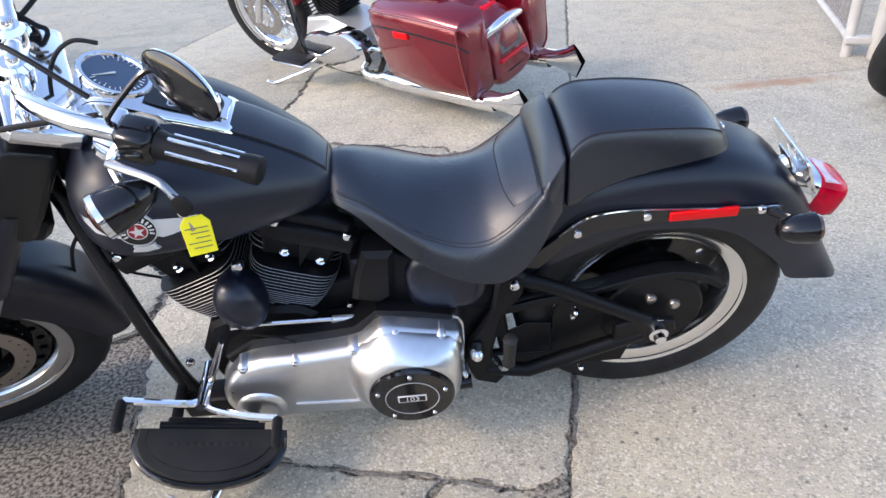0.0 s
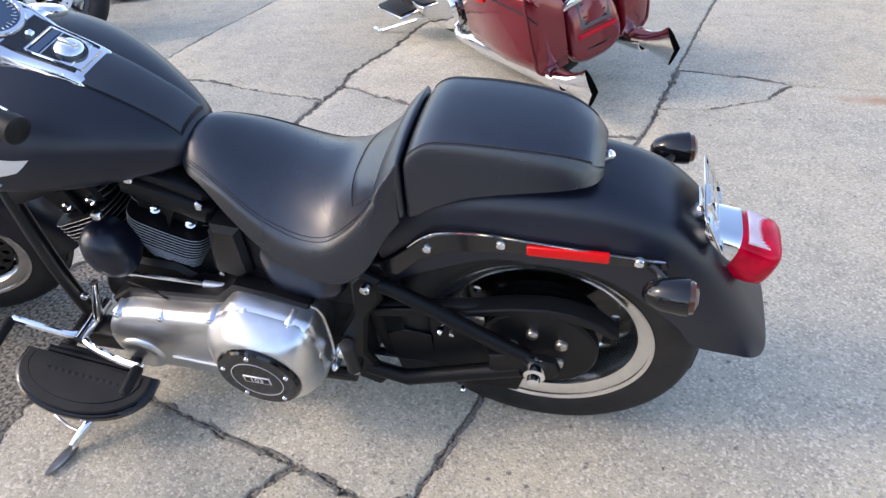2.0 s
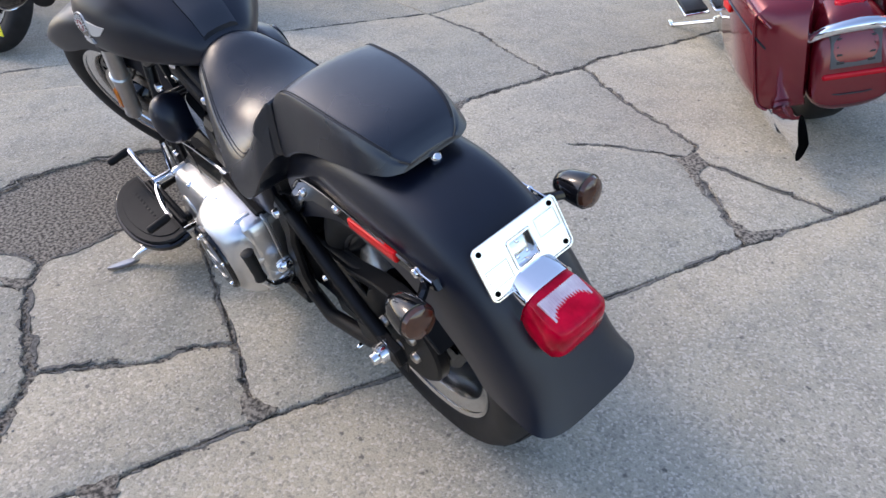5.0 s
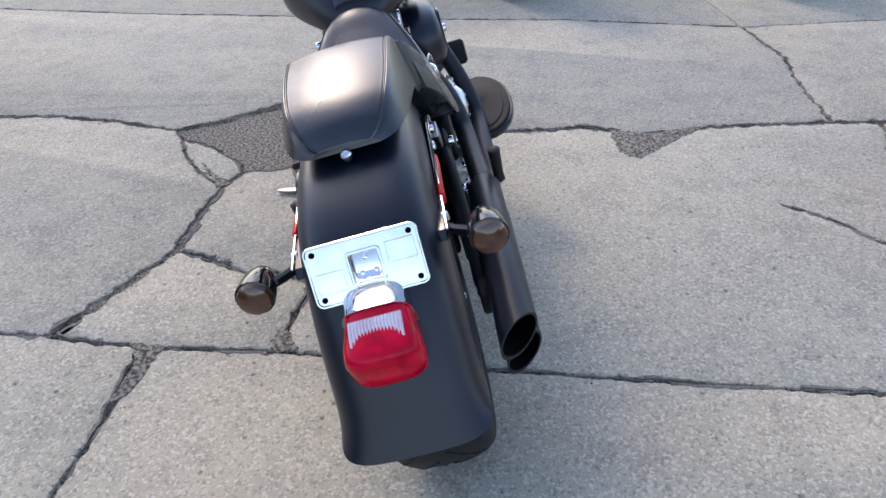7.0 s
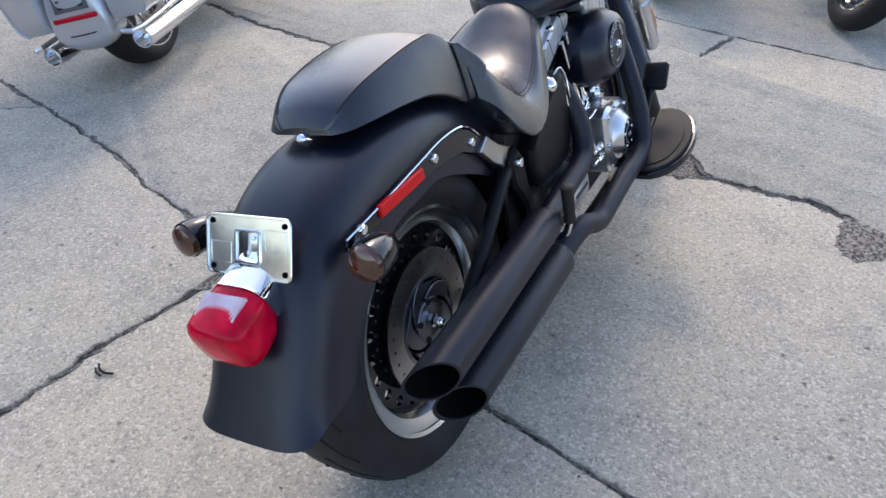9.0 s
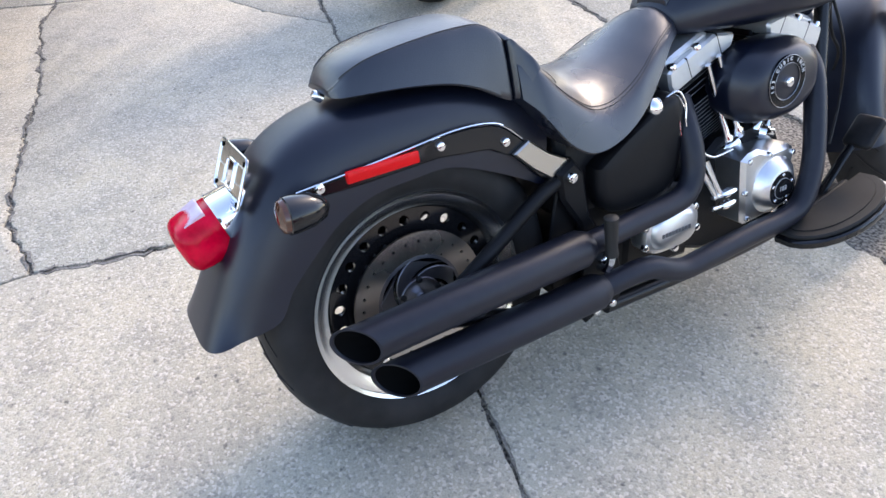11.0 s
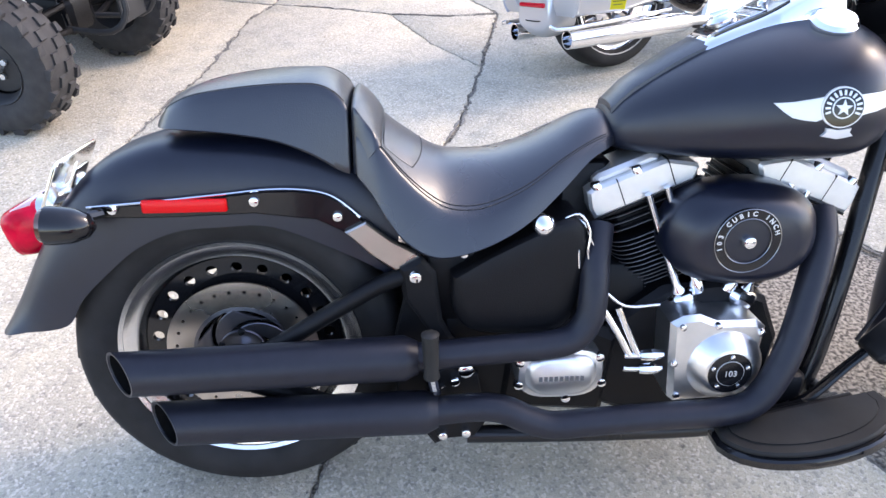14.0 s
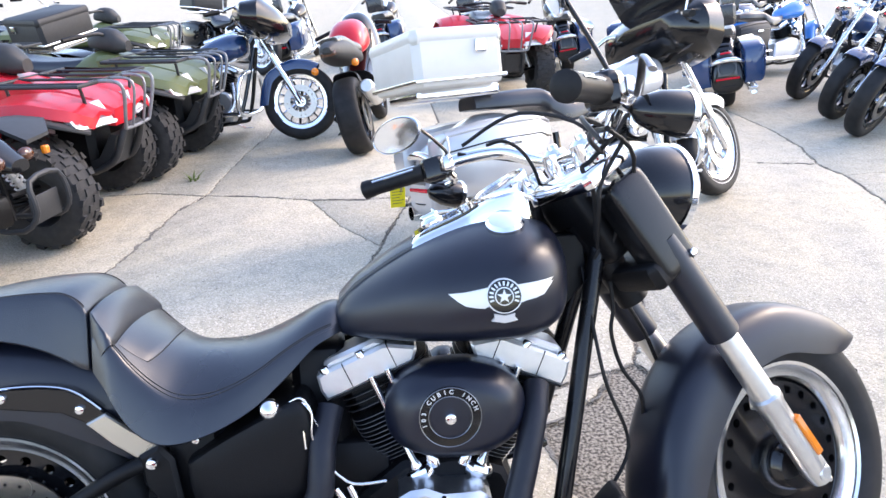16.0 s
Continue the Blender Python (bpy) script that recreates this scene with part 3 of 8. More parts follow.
def holed_disc(centre, r0, r1, r_hole, hole, count, y0, y1, dish=0.0):
    """A disc between two radii with a ring of round holes right through it."""
    m = Mesh()
    k = 16
    for i in range(count):
        a0, a1 = 2 * math.pi * i / count, 2 * math.pi * (i + 1) / count
        am = (a0 + a1) / 2

        def at(r, a, y):
            return (centre[0] + r * math.cos(a), centre[1] + y, centre[2] + r * math.sin(a))
        border = [(r1, a0), (r1, am), (r1, a1), (r_hole, a1), (r0, a1), (r0, am), (r0, a0), (r_hole, a0)]
        border = [q for j in range(8) for q in (border[j], ((border[j][0] + border[(j + 1) % 8][0]) / 2, (border[j][1] + border[(j + 1) % 8][1]) / 2))]
        for y, flip in ((y0, False), (y1, True)):
            outer = [at(r, a, y + dish * (r1 - r) / (r1 - r0)) for r, a in border]
            inner = []
            for j in range(k):
                round_a = am - math.pi / 4 + 2 * math.pi * j / k
                p = Vector((math.cos(round_a), math.sin(round_a))) * hole
                inner.append((centre[0] + r_hole * math.cos(am) + p.x, centre[1] + y + dish * (r1 - r_hole) / (r1 - r0), centre[2] + r_hole * math.sin(am) + p.y))
            m.add(outer + inner, [(j, (j + 1) % k, k + (j + 1) % k, k + j) for j in range(k)])
        o = len(m.v)
        m.f += [(o - k - 2 * k + j, o - k - 2 * k + (j + 1) % k, o - k + (j + 1) % k, o - k + j) for j in range(k)]
    return m


def bolt_mesh(p, r=0.008, axis=(0, 1, 0), h=0.006):
    return Mesh().lathe([(-0.004, r), (h * 0.5, r), (h * 0.85, r * 0.86), (h, r * 0.55)], p, axis, 10)


# ---- the black motorcycle: x forward, y to its left, z up, from below its rear axle ----
LEAN_ANGLE = 12.66
bike = thing("motorcycle", pose(0, 0.0425, -0.002, -LEAN_ANGLE, 0, 180), "matt black cruiser motorcycle with silver engine leaning on its stand", "motorcycle")
AXLE_R = Vector((0, 0, 0.328))

rear_wheel = part("rear_wheel", rim_mesh(AXLE_R, 0.232, 0.086), RIM_ALLOY, bike, "polished rear wheel rim")
part("tyre", tyre_mesh(AXLE_R, 0.328, 0.102, 0.230), RUBBER, rear_wheel, "black rear tyre")
part("tread_groove", groove_mesh(AXLE_R, 0.328, 0.102), BLACK_RUBBER, rear_wheel)
part("wheel_disc", holed_disc(AXLE_R, 0.05, 0.192, 0.170, 0.0110, 22, -0.054, -0.044), GLOSS_BLACK, rear_wheel, "gloss black wheel disc with bullet holes")
part("wheel_disc", holed_disc(AXLE_R, 0.05, 0.130, 0.100, 0.0105, 10, 0.036, 0.056), GLOSS_BLACK, rear_wheel, "gloss black wheel disc with bullet holes")
part("hub", Mesh().lathe([(-0.076, 0.02), (-0.076, 0.045), (-0.055, 0.06), (0.055, 0.06), (0.10, 0.05), (0.10, 0.02)], AXLE_R, seg=28), GLOSS_BLACK, rear_wheel)
part("brake_rotor", holed_disc(AXLE_R, 0.095, 0.148, 0.128, 0.0035, 28, -0.078, -0.072), STEEL, rear_wheel, "drilled steel brake rotor")
m = Mesh().lathe([(-0.081, 0.030), (-0.083, 0.034), (-0.083, 0.046), (-0.080, 0.048), (-0.070, 0.048)], AXLE_R, seg=32).lathe([(-0.079, 0.0885), (-0.0785, 0.096), (-0.072, 0.0965)], AXLE_R, seg=40, cap=False)
for i in range(5):
    edge = lambda s, k: [(r * math.cos(a), AXLE_R.z + r * math.sin(a)) for r, a in ((0.046 + 0.046 * j / 6, 2 * math.pi * i / 5 - 1.35 * j / 6 + s * (math.pi / 5 - 0.0085 / (0.046 + 0.046 * j / 6))) for j in range(7)[::k])]
    m.prism(edge(-1, 1) + edge(1, -1), -0.080, -0.073, 0.001)
part("rotor_carrier", m, CARRIER_STEEL, rear_wheel, "dull steel carrier with curved slots")
part("axle_end", Mesh().lathe([(-0.112, 0.0), (-0.111, 0.006), (-0.104, 0.009), (-0.092, 0.009), (-0.090, 0.014), (-0.082, 0.015)], AXLE_R, seg=16), CHROME, rear_wheel)
for i in range(5):
    a = 2 * math.pi * i / 5 + 0.3
    part("rotor_bolt", bolt_mesh((0.042 * math.cos(a), -0.082, 0.33 + 0.042 * math.sin(a)), 0.007, (0, -1, 0)), SOOT_BOLT, rear_wheel)
part("pulley", Mesh().lathe([(0.085, 0.05), (0.085, 0.118), (0.092, 0.124), (0.112, 0.124), (0.118, 0.118), (0.118, 0.05)], AXLE_R, seg=40), ENGINE_BLACK, rear_wheel, "black drive pulley")
for i in range(5):
    a = 2 * math.pi * i / 5 + 0.1
    part("pulley_bolt", bolt_mesh((0.056 * math.cos(a), 0.118, 0.33 + 0.056 * math.sin(a)), 0.014, h=0.012), STEEL, rear_wheel)
part("axle_nut", Mesh().lathe([(0, 0.030), (0.006, 0.030), (0.008, 0.024), (0.028, 0.023), (0.031, 0.015), (0.044, 0.013), (0.046, 0.009)], (0, 0.155, 0.322), seg=14), CHROME, bike, "bright axle nut")


def fender_mesh(stations, steps=5, around=24, thick=0.004, py=0.5, ph=0.62):
    """Stations: crown x, z; lower edge x, z; half width."""
    outer = []
    for cx, cz, ex, ez, w in spline(stations, steps):
        ro, ri = [], []
        for k in range(around + 1):
            a = math.pi * k / around
            y, h = w * sgnpow(math.cos(a), py), abs(math.sin(a)) ** ph
            ro.append((ex + (cx - ex) * h, y, ez + (cz - ez) * h))
            h2 = h * (1 - thick * 1.6 / max(0.01, math.hypot(cx - ex, cz - ez)))
            ri.append((ex + (cx - ex) * h2, y * (1 - thick / w), ez + (cz - ez) * h2))
        outer.append(ro + ri[::-1])
    return Mesh().rings(outer, True, True)


REAR_FENDER = [(0.33, 0.69, 0.30, 0.50, 0.118), (0.22, 0.728, 0.205, 0.555, 0.122), (0.10, 0.752, 0.09, 0.605, 0.123), (-0.02, 0.757, 0.0, 0.607, 0.124),
               (-0.13, 0.744, -0.08, 0.600, 0.124), (-0.225, 0.704, -0.15, 0.570, 0.125), (-0.30, 0.628, -0.21, 0.522, 0.126), (-0.355, 0.54, -0.262, 0.472, 0.126),
               (-0.40, 0.462, -0.30, 0.42, 0.126), (-0.438, 0.398, -0.375, 0.41, 0.127)]
part("rear_fender", fender_mesh(REAR_FENDER), MATT_BLACK, bike, "matt black rear fender")


def loft(sections, shape, steps=4):
    """Sections of numbers along the bike; shape(row) gives a ring."""
    m = Mesh()
    return m.rings([shape(r) for r in spline(sections, steps)])


def pad_ring(row):
    """A padded section: a crown that falls to a piped crease, then a bulging side down to the base."""
    x, top, cy, cz, by, bz = row
    half = [(cy * k, top - (top - cz) * k ** 2.3) for k in (0.0, 0.25, 0.45, 0.62, 0.76, 0.87, 0.95)]
    half += [(cy * 0.99, cz + 0.0012), (cy + 0.0014, cz - 0.0022)]
    for f in (0.12, 0.3, 0.5, 0.7, 0.87, 0.96):
        half.append((cy + (by - cy) * f ** 0.75, cz - (cz - bz) * f))
    half += [(by - 0.003, bz), (by * 0.5, bz)]
    return [(x, y, z) for y, z in half] + [(x, -y, z) for y, z in half[:0:-1]]


def seat_ring(row):
    """A plainer padded section for the other vehicles: half width, dish."""
    x, top, bottom, w, dish = row
    h = top - bottom
    half = [(a, top - h * b - dish * c) for a, b, c in ((0.0, 0.0, 1.0), (0.35, 0.0, 0.85), (0.62, 0.01, 0.3), (0.78, 0.05, 0), (0.865, 0.135, 0), (0.905, 0.21, 0), (0.955, 0.34, 0), (1.0, 0.62, 0), (0.985, 0.88, 0), (0.90, 1.0, 0), (0.4, 0.97, 0))]
    return [(x, w * a, z) for a, z in half] + [(x, -w * a, z) for a, z in half[:0:-1]]


SEAT = [(0.722, 0.752, 0.028, 0.746, 0.034, 0.735), (0.712, 0.772, 0.058, 0.752, 0.068, 0.733), (0.690, 0.781, 0.082, 0.746, 0.094, 0.729), (0.655, 0.772, 0.098, 0.735, 0.112, 0.712), (0.605, 0.746, 0.120, 0.711, 0.138, 0.667),
        (0.55, 0.721, 0.142, 0.676, 0.162, 0.622), (0.50, 0.707, 0.154, 0.651, 0.180, 0.595), (0.45, 0.703, 0.163, 0.637, 0.192, 0.577), (0.40, 0.706, 0.168, 0.642, 0.199, 0.568), (0.36, 0.722, 0.166, 0.667, 0.199, 0.573),
        (0.32, 0.746, 0.158, 0.706, 0.192, 0.600), (0.29, 0.766, 0.149, 0.744, 0.180, 0.640), (0.270, 0.776, 0.142, 0.762, 0.165, 0.672), (0.245, 0.780, 0.130, 0.768, 0.145, 0.700)]
seat = part("rider_seat", loft(SEAT, pad_ring, 6), LEATHER, bike, "black vinyl rider seat with stitched seams")
ROLL = [(0.238, 0.822, 0.112, 0.810, 0.129, 0.702), (0.244, 0.826, 0.120, 0.812, 0.137, 0.704), (0.256, 0.820, 0.130, 0.798, 0.146, 0.716), (0.267, 0.810, 0.137, 0.785, 0.151, 0.734), (0.277, 0.796, 0.143, 0.773, 0.154, 0.748), (0.285, 0.780, 0.142, 0.763, 0.150, 0.755), (0.288, 0.768, 0.136, 0.756, 0.142, 0.752)]
roll = part("back_roll", loft(ROLL, pad_ring, 5), LEATHER, seat, "rolled vinyl edge across the back of the seat")
PILLION = [(0.2345, 0.808, 0.104, 0.797, 0.124, 0.705), (0.230, 0.824, 0.110, 0.812, 0.130, 0.702), (0.212, 0.845, 0.107, 0.833, 0.131, 0.709), (0.185, 0.857, 0.103, 0.846, 0.130, 0.726), (0.15, 0.860, 0.101, 0.848, 0.129, 0.744), (0.10, 0.857, 0.100, 0.847, 0.127, 0.761),
           (0.03, 0.849, 0.096, 0.840, 0.122, 0.772), (-0.03, 0.837, 0.088, 0.829, 0.113, 0.776), (-0.07, 0.821, 0.075, 0.811, 0.099, 0.776), (-0.09, 0.803, 0.061, 0.794, 0.084, 0.775), (-0.101, 0.787, 0.046, 0.783, 0.062, 0.774)]
pillion = part("pillion_pad", loft(PILLION, pad_ring, 6), LEATHER, bike, "black vinyl pillion pad with stitched edge")


def seam_mesh(rows, first, last, inside=(0.965, 0.925), r=0.0010):
    """A raised double stitch that follows the crease of a padded shape, on both sides."""
    m = Mesh()
    path = spline(rows, 6)[first:last]
    for side in (1, -1):
        for k in inside:
            m.tube([(x, side * cy * k, top - (top - cz) * k ** 2.3 + r * 0.5) for x, top, cy, cz, by, bz in path], r, 5)
    return m


part("seam", seam_mesh(SEAT, 12, 72), THREAD, seat, "grey double stitching")
part("seam", seam_mesh(PILLION, 8, 52), THREAD, pillion, "grey double stitching")


def crown_at(rows, x, y):
    """Height of a padded shape's top."""
    fine_rows = spline(rows, 6)
    k = max([i for i in range(len(fine_rows) - 1) if fine_rows[i][0] >= x] or [0])
    f = (fine_rows[k][0] - x) / (fine_rows[k][0] - fine_rows[k + 1][0])
    _, top, cy, cz, by, bz = fine_rows[k] + (fine_rows[k + 1] - fine_rows[k]) * f
    return top - (top - cz) * min(1, abs(y) / cy) ** 2.3


# the inset panel at the back of the seat, bowed forward at its middle, with a piped front edge
panel, edge = [], []
for i in range(13):
    f = i / 12
    row = []
    for k in range(17):
        u = 1 - 2 * k / 16
        half = 0.128 - 0.006 * f
        x = 0.292 + (0.358 - 0.292) * f * (1 - 0.30 * abs(u) ** 3)
        rim = min(1.0, 6 * (1 - f), 9 * (1 - abs(u)) + 0.05)
        row.append((x, half * u, crown_at(SEAT, x, half * u) + 0.0006 + 0.0026 * rim))
    panel.append(row + [(x, y, z - 0.008) for x, y, z in row[::-1]])
    edge = row
part("seat_panel", Mesh().rings(panel), LEATHER, seat, "raised inset panel at the back of the seat")
part("panel_piping", Mesh().tube([(x + 0.001, y, z - 0.0002) for x, y, z in edge], 0.0011, 5), THREAD, seat)
part("pillion_screw", bolt_mesh((-0.102, 0.0, 0.765), 0.010, (-0.75, 0, 0.65), 0.016), CHROME, pillion, "chrome thumb screw")


def tank_ring(row):
    x, bottom, top, w = row
    zc, out = bottom + (top - bottom) * 0.42, []
    for k in range(32):
        a = 2 * math.pi * k / 32
        y = w * sgnpow(math.cos(a), 0.8)
        z = zc + ((top - zc) * sgnpow(math.sin(a), 0.82) if math.sin(a) > 0 else (zc - bottom) * sgnpow(math.sin(a), 0.62))
        out.append((x, y, z))
    return out


TANK = [(0.695, 0.735, 0.765, 0.02), (0.703, 0.722, 0.785, 0.065), (0.74, 0.712, 0.822, 0.102), (0.82, 0.707, 0.874, 0.154), (0.90, 0.706, 0.914, 0.196), (0.98, 0.706, 0.943, 0.220),
        (1.05, 0.708, 0.956, 0.230), (1.10, 0.715, 0.950, 0.217), (1.14, 0.735, 0.930, 0.184), (1.163, 0.768, 0.898, 0.130), (1.172, 0.81, 0.86, 0.05)]
tank = part("fuel_tank", loft(TANK, tank_ring, 6), MATT_BLACK, bike, "matt black teardrop fuel tank")


def tank_row(x):
    for r0, r1 in zip(TANK, TANK[1:]):
        if r0[0] <= x <= r1[0]:
            f = (x - r0[0]) / (r1[0] - r0[0])
            return [a + (b - a) * f for a, b in zip(r0, r1)]
    return TANK[-1]


def tank_side(x, z):
    """Half width of the tank at a height."""
    _, bottom, top, w = tank_row(x)
    zc = bottom + (top - bottom) * 0.42
    s = ((z - zc) / (top - zc)) ** (1 / 0.82) if z > zc else ((zc - z) / (zc - bottom)) ** (1 / 0.62)
    return w * max(0.0, 1 - min(1, s) ** 2) ** 0.4


def badge_mesh(outline, side, lift=0.0035):
    """A flat outline in x, z laid on the tank's side, 3 mm thick."""
    m = Mesh()
    n = len(outline)
    cx, cz = sum(p[0] for p in outline) / n, sum(p[1] for p in outline) / n
    rows = []
    for f in (1.0, 0.5):
        rows.append([(cx + (x - cx) * f, side * (tank_side(cx + (x - cx) * f, cz + (z - cz) * f) + lift), cz + (z - cz) * f) for x, z in outline])
    base = [(x, side * (tank_side(x, z) - 0.003), z) for x, z in outline]
    return m.rings([base] + rows, False, True)


def circle(cx, cz, r, n=28, a0=0.0, a1=360.0):
    return [(cx + r * math.cos(radians(a0 + (a1 - a0) * i / n)), cz + r * math.sin(radians(a0 + (a1 - a0) * i / n))) for i in range(n)]


EMX, EMZ = 1.0205, 0.826
WING_BACK = [(-0.022, 0.017), (-0.045, 0.012), (-0.072, 0.006), (-0.100, 0.003), (-0.084, -0.010), (-0.070, -0.019), (-0.052, -0.022), (-0.036, -0.023), (-0.026, -0.018)]
WING_FRONT = [(0.024, 0.020), (0.050, 0.022), (0.078, 0.024), (0.102, 0.026), (0.092, 0.014), (0.076, -0.002), (0.060, -0.007), (0.040, -0.010), (0.026, -0.014)]
for side in (-1, 1):
    badge = part("tank_badge", badge_mesh([(EMX + x, EMZ + z) for x, z in WING_BACK], side), SILVER_PAINT, bike, "silver winged tank badge")
    part("wing", badge_mesh([(EMX + x, EMZ + z) for x, z in WING_FRONT], side), SILVER_PAINT, badge)
    part("ring", badge_mesh(circle(EMX, EMZ, 0.0325), side, 0.005), SILVER_PAINT, badge)
    part("disc", badge_mesh(circle(EMX, EMZ, 0.0302), side, 0.0056), GLOSS_BLACK, badge)
    part("inner_ring", badge_mesh(circle(EMX, EMZ, 0.0172), side, 0.0062), SILVER_PAINT, badge)
    part("inner_disc", badge_mesh(circle(EMX, EMZ, 0.0150), side, 0.0068), BADGE_RED if side > 0 else GLOSS_BLACK, badge)
    star = [(EMX + (0.0138 if i % 2 == 0 else 0.0055) * math.cos(radians(90 + 36 * i)), EMZ + (0.0138 if i % 2 == 0 else 0.0055) * math.sin(radians(90 + 36 * i))) for i in range(10)]
    part("star", badge_mesh(star, side, 0.0074), SILVER_PAINT, badge)
    m = Mesh()
    for i in range(13):
        a = radians(200 - 220 * i / 12)
        c, s = math.cos(a), math.sin(a)
        q = [(EMX + (0.0237 + u) * c - v * s, EMZ + (0.0237 + u) * s + v * c) for u, v in ((-0.0040, -0.0017), (0.0040, -0.0017), (0.0040, 0.0017), (-0.0040, 0.0017))]
        b = badge_mesh(q, side, 0.0062)
        m.add(b.v, b.f)
    part("lettering", m, SILVER_PAINT, badge)
    part("ribbon", badge_mesh([(EMX - 0.019, EMZ - 0.033), (EMX - 0.018, EMZ - 0.040), (EMX - 0.024, EMZ - 0.047), (EMX - 0.010, EMZ - 0.049), (EMX, EMZ - 0.051), (EMX + 0.010, EMZ - 0.049), (EMX + 0.024, EMZ - 0.045),
                              (EMX + 0.018, EMZ - 0.039), (EMX + 0.019, EMZ - 0.032), (EMX, EMZ - 0.036)], side, 0.0055), SILVER_PAINT, badge)

# tank top: console, dial, caps and the centre strip
def top_z(x):
    return tank_row(x)[2]


strip = []
for i in range(10):
    x = 0.705 + 0.16 * i / 9
    z, w = top_z(x) + 0.010, 0.046 + 0.010 * i / 9
    strip.append([(x, w, z - 0.024), (x, w * 0.96, z - 0.006), (x, w * 0.7, z), (x, 0, z + 0.002), (x, -w * 0.7, z), (x, -w * 0.96, z - 0.006), (x, -w, z - 0.024)])
part("tank_strip", Mesh().rings(strip, True, True), LEATHER, tank, "black centre strip behind the console")
CONSOLE = [(0.852, 0.862, 0.885, 0.050), (0.865, 0.866, 0.906, 0.058), (0.90, 0.885, 0.925, 0.062), (0.97, 0.91, 0.955, 0.068), (1.03, 0.915, 0.990, 0.082), (1.08, 0.912, 1.000, 0.080), (1.12, 0.895, 0.982, 0.060), (1.14, 0.89, 0.95, 0.03)]


def console_ring(row):
    x, b, t, w = row
    return [(x, w, b), (x, w * 1.02, b + (t - b) * 0.5), (x, w * 0.94, t - 0.006), (x, w * 0.8, t), (x, 0, t + 0.003), (x, -w * 0.8, t), (x, -w * 0.94, t - 0.006), (x, -w * 1.02, b + (t - b) * 0.5), (x, -w, b)]


console = part("console", loft(CONSOLE, console_ring, 5), CHROME, bike, "chrome tank console")
DIAL_AT, DIAL_UP = Vector((1.055, 0, 1.000)), Vector((-0.50, 0, 0.87)).normalized()
dial = part("speedometer", Mesh().lathe([(-0.035, 0.064), (-0.004, 0.065), (0.008, 0.066), (0.013, 0.063), (0.013, 0.056), (0.008, 0.054)], DIAL_AT, DIAL_UP, 40), CHROME, bike, "round speedometer with chrome bezel")
# blue here is the sky's reflection, put into the base colour
DIAL_FACE = shader("dial_face", (0.03, 0.06, 0.11), 0.25, coat=0.5)
part("dial_face", Mesh().lathe([(0.0085, 0.054), (0.0095, 0.0)], DIAL_AT, DIAL_UP, 36), DIAL_FACE, dial, "dark dial face with the sky's blue reflection in its colour")
u_ax = Vector((0, 1, 0))
v_ax = DIAL_UP.cross(u_ax)
m = Mesh()
for i in range(25):
    a = radians(-130 + 260 * i / 24)
    d = v_ax * math.cos(a) + u_ax * math.sin(a)
    p = DIAL_AT + DIAL_UP * 0.0104
    m.tube([p + d * (0.040 if i % 3 == 0 else 0.045), p + d * 0.050], 0.0009, 4)
part("dial_marks", m, SILVER_PAINT, dial)
part("needle", Mesh().tube([DIAL_AT + DIAL_UP * 0.0115, DIAL_AT + DIAL_UP * 0.0115 + (v_ax * -0.7 + u_ax * 0.7) * 0.045], [0.002, 0.0006], 5), SILVER_PAINT, dial)


def console_top(x):
    for r0, r1 in zip(CONSOLE, CONSOLE[1:]):
        if r0[0] <= x <= r1[0]:
            f = (x - r0[0]) / (r1[0] - r0[0])
            return r0[2] + (r1[2] - r0[2]) * f + 0.003
    return 0.98


def console_patch(outline, lift):
    """A flat shape laid on the console's top, outline in x, y."""
    n = len(outline)
    return Mesh().rings([[(x, y, console_top(x) - 0.004) for x, y in outline], [(x, y, console_top(x) + lift) for x, y in outline]])


def rounded(x0, x1, w0, w1):
    pts = []
    for i in range(9):
        f = i / 8
        pts.append((x0 + (x1 - x0) * f, w0 + (w1 - w0) * f))
    return pts + [(x, -w) for x, w in pts[::-1]]


part("console_inlay", console_patch(rounded(0.878, 1.0, 0.044, 0.052), 0.0022), GLOSS_BLACK, console, "gloss black console inlay")
frame_pts = [(x, y, console_top(x) + 0.0025) for x, y in rounded(0.888, 0.965, 0.037, 0.041)]
part("inlay_frame", Mesh().tube(frame_pts + frame_pts[:1], 0.0024, 6), CHROME, console, "chrome line round the inlay")
part("inlay_plate", console_patch(rounded(0.870, 0.905, 0.034, 0.036), 0.0036), CHROME, console, "chrome end plate")
part("lamp_bar", console_patch(rounded(0.944, 0.958, 0.036, 0.037), 0.0040), DIAL_FACE, console, "dark warning lamp window")
part("lamp_frame", Mesh().tube([(0.940, -0.038, console_top(0.94) + 0.003), (0.940, 0.038, console_top(0.94) + 0.003)], 0.002, 6), CHROME, console)
part("reset_button", Mesh().lathe([(0, 0.008), (0.006, 0.008), (0.009, 0.005)], (0.978, 0, console_top(0.978) + 0.002), (-0.4, 0, 0.9), 14), CHROME, console)
SWITCH_AT = (0.908, 0, console_top(0.908) + 0.003)
part("switch_base", Mesh().lathe([(-0.002, 0.033), (0.0015, 0.033), (0.002, 0.0)], SWITCH_AT, (-0.38, 0, 0.93), 30), GLOSS_BLACK, console, "black ring under the switch")
part("ignition_switch", Mesh().lathe([(0.001, 0.026), (0.008, 0.026), (0.013, 0.021), (0.016, 0.012), (0.017, 0)], SWITCH_AT, (-0.38, 0, 0.93), 24), CHROME, console, "round chrome ignition switch")
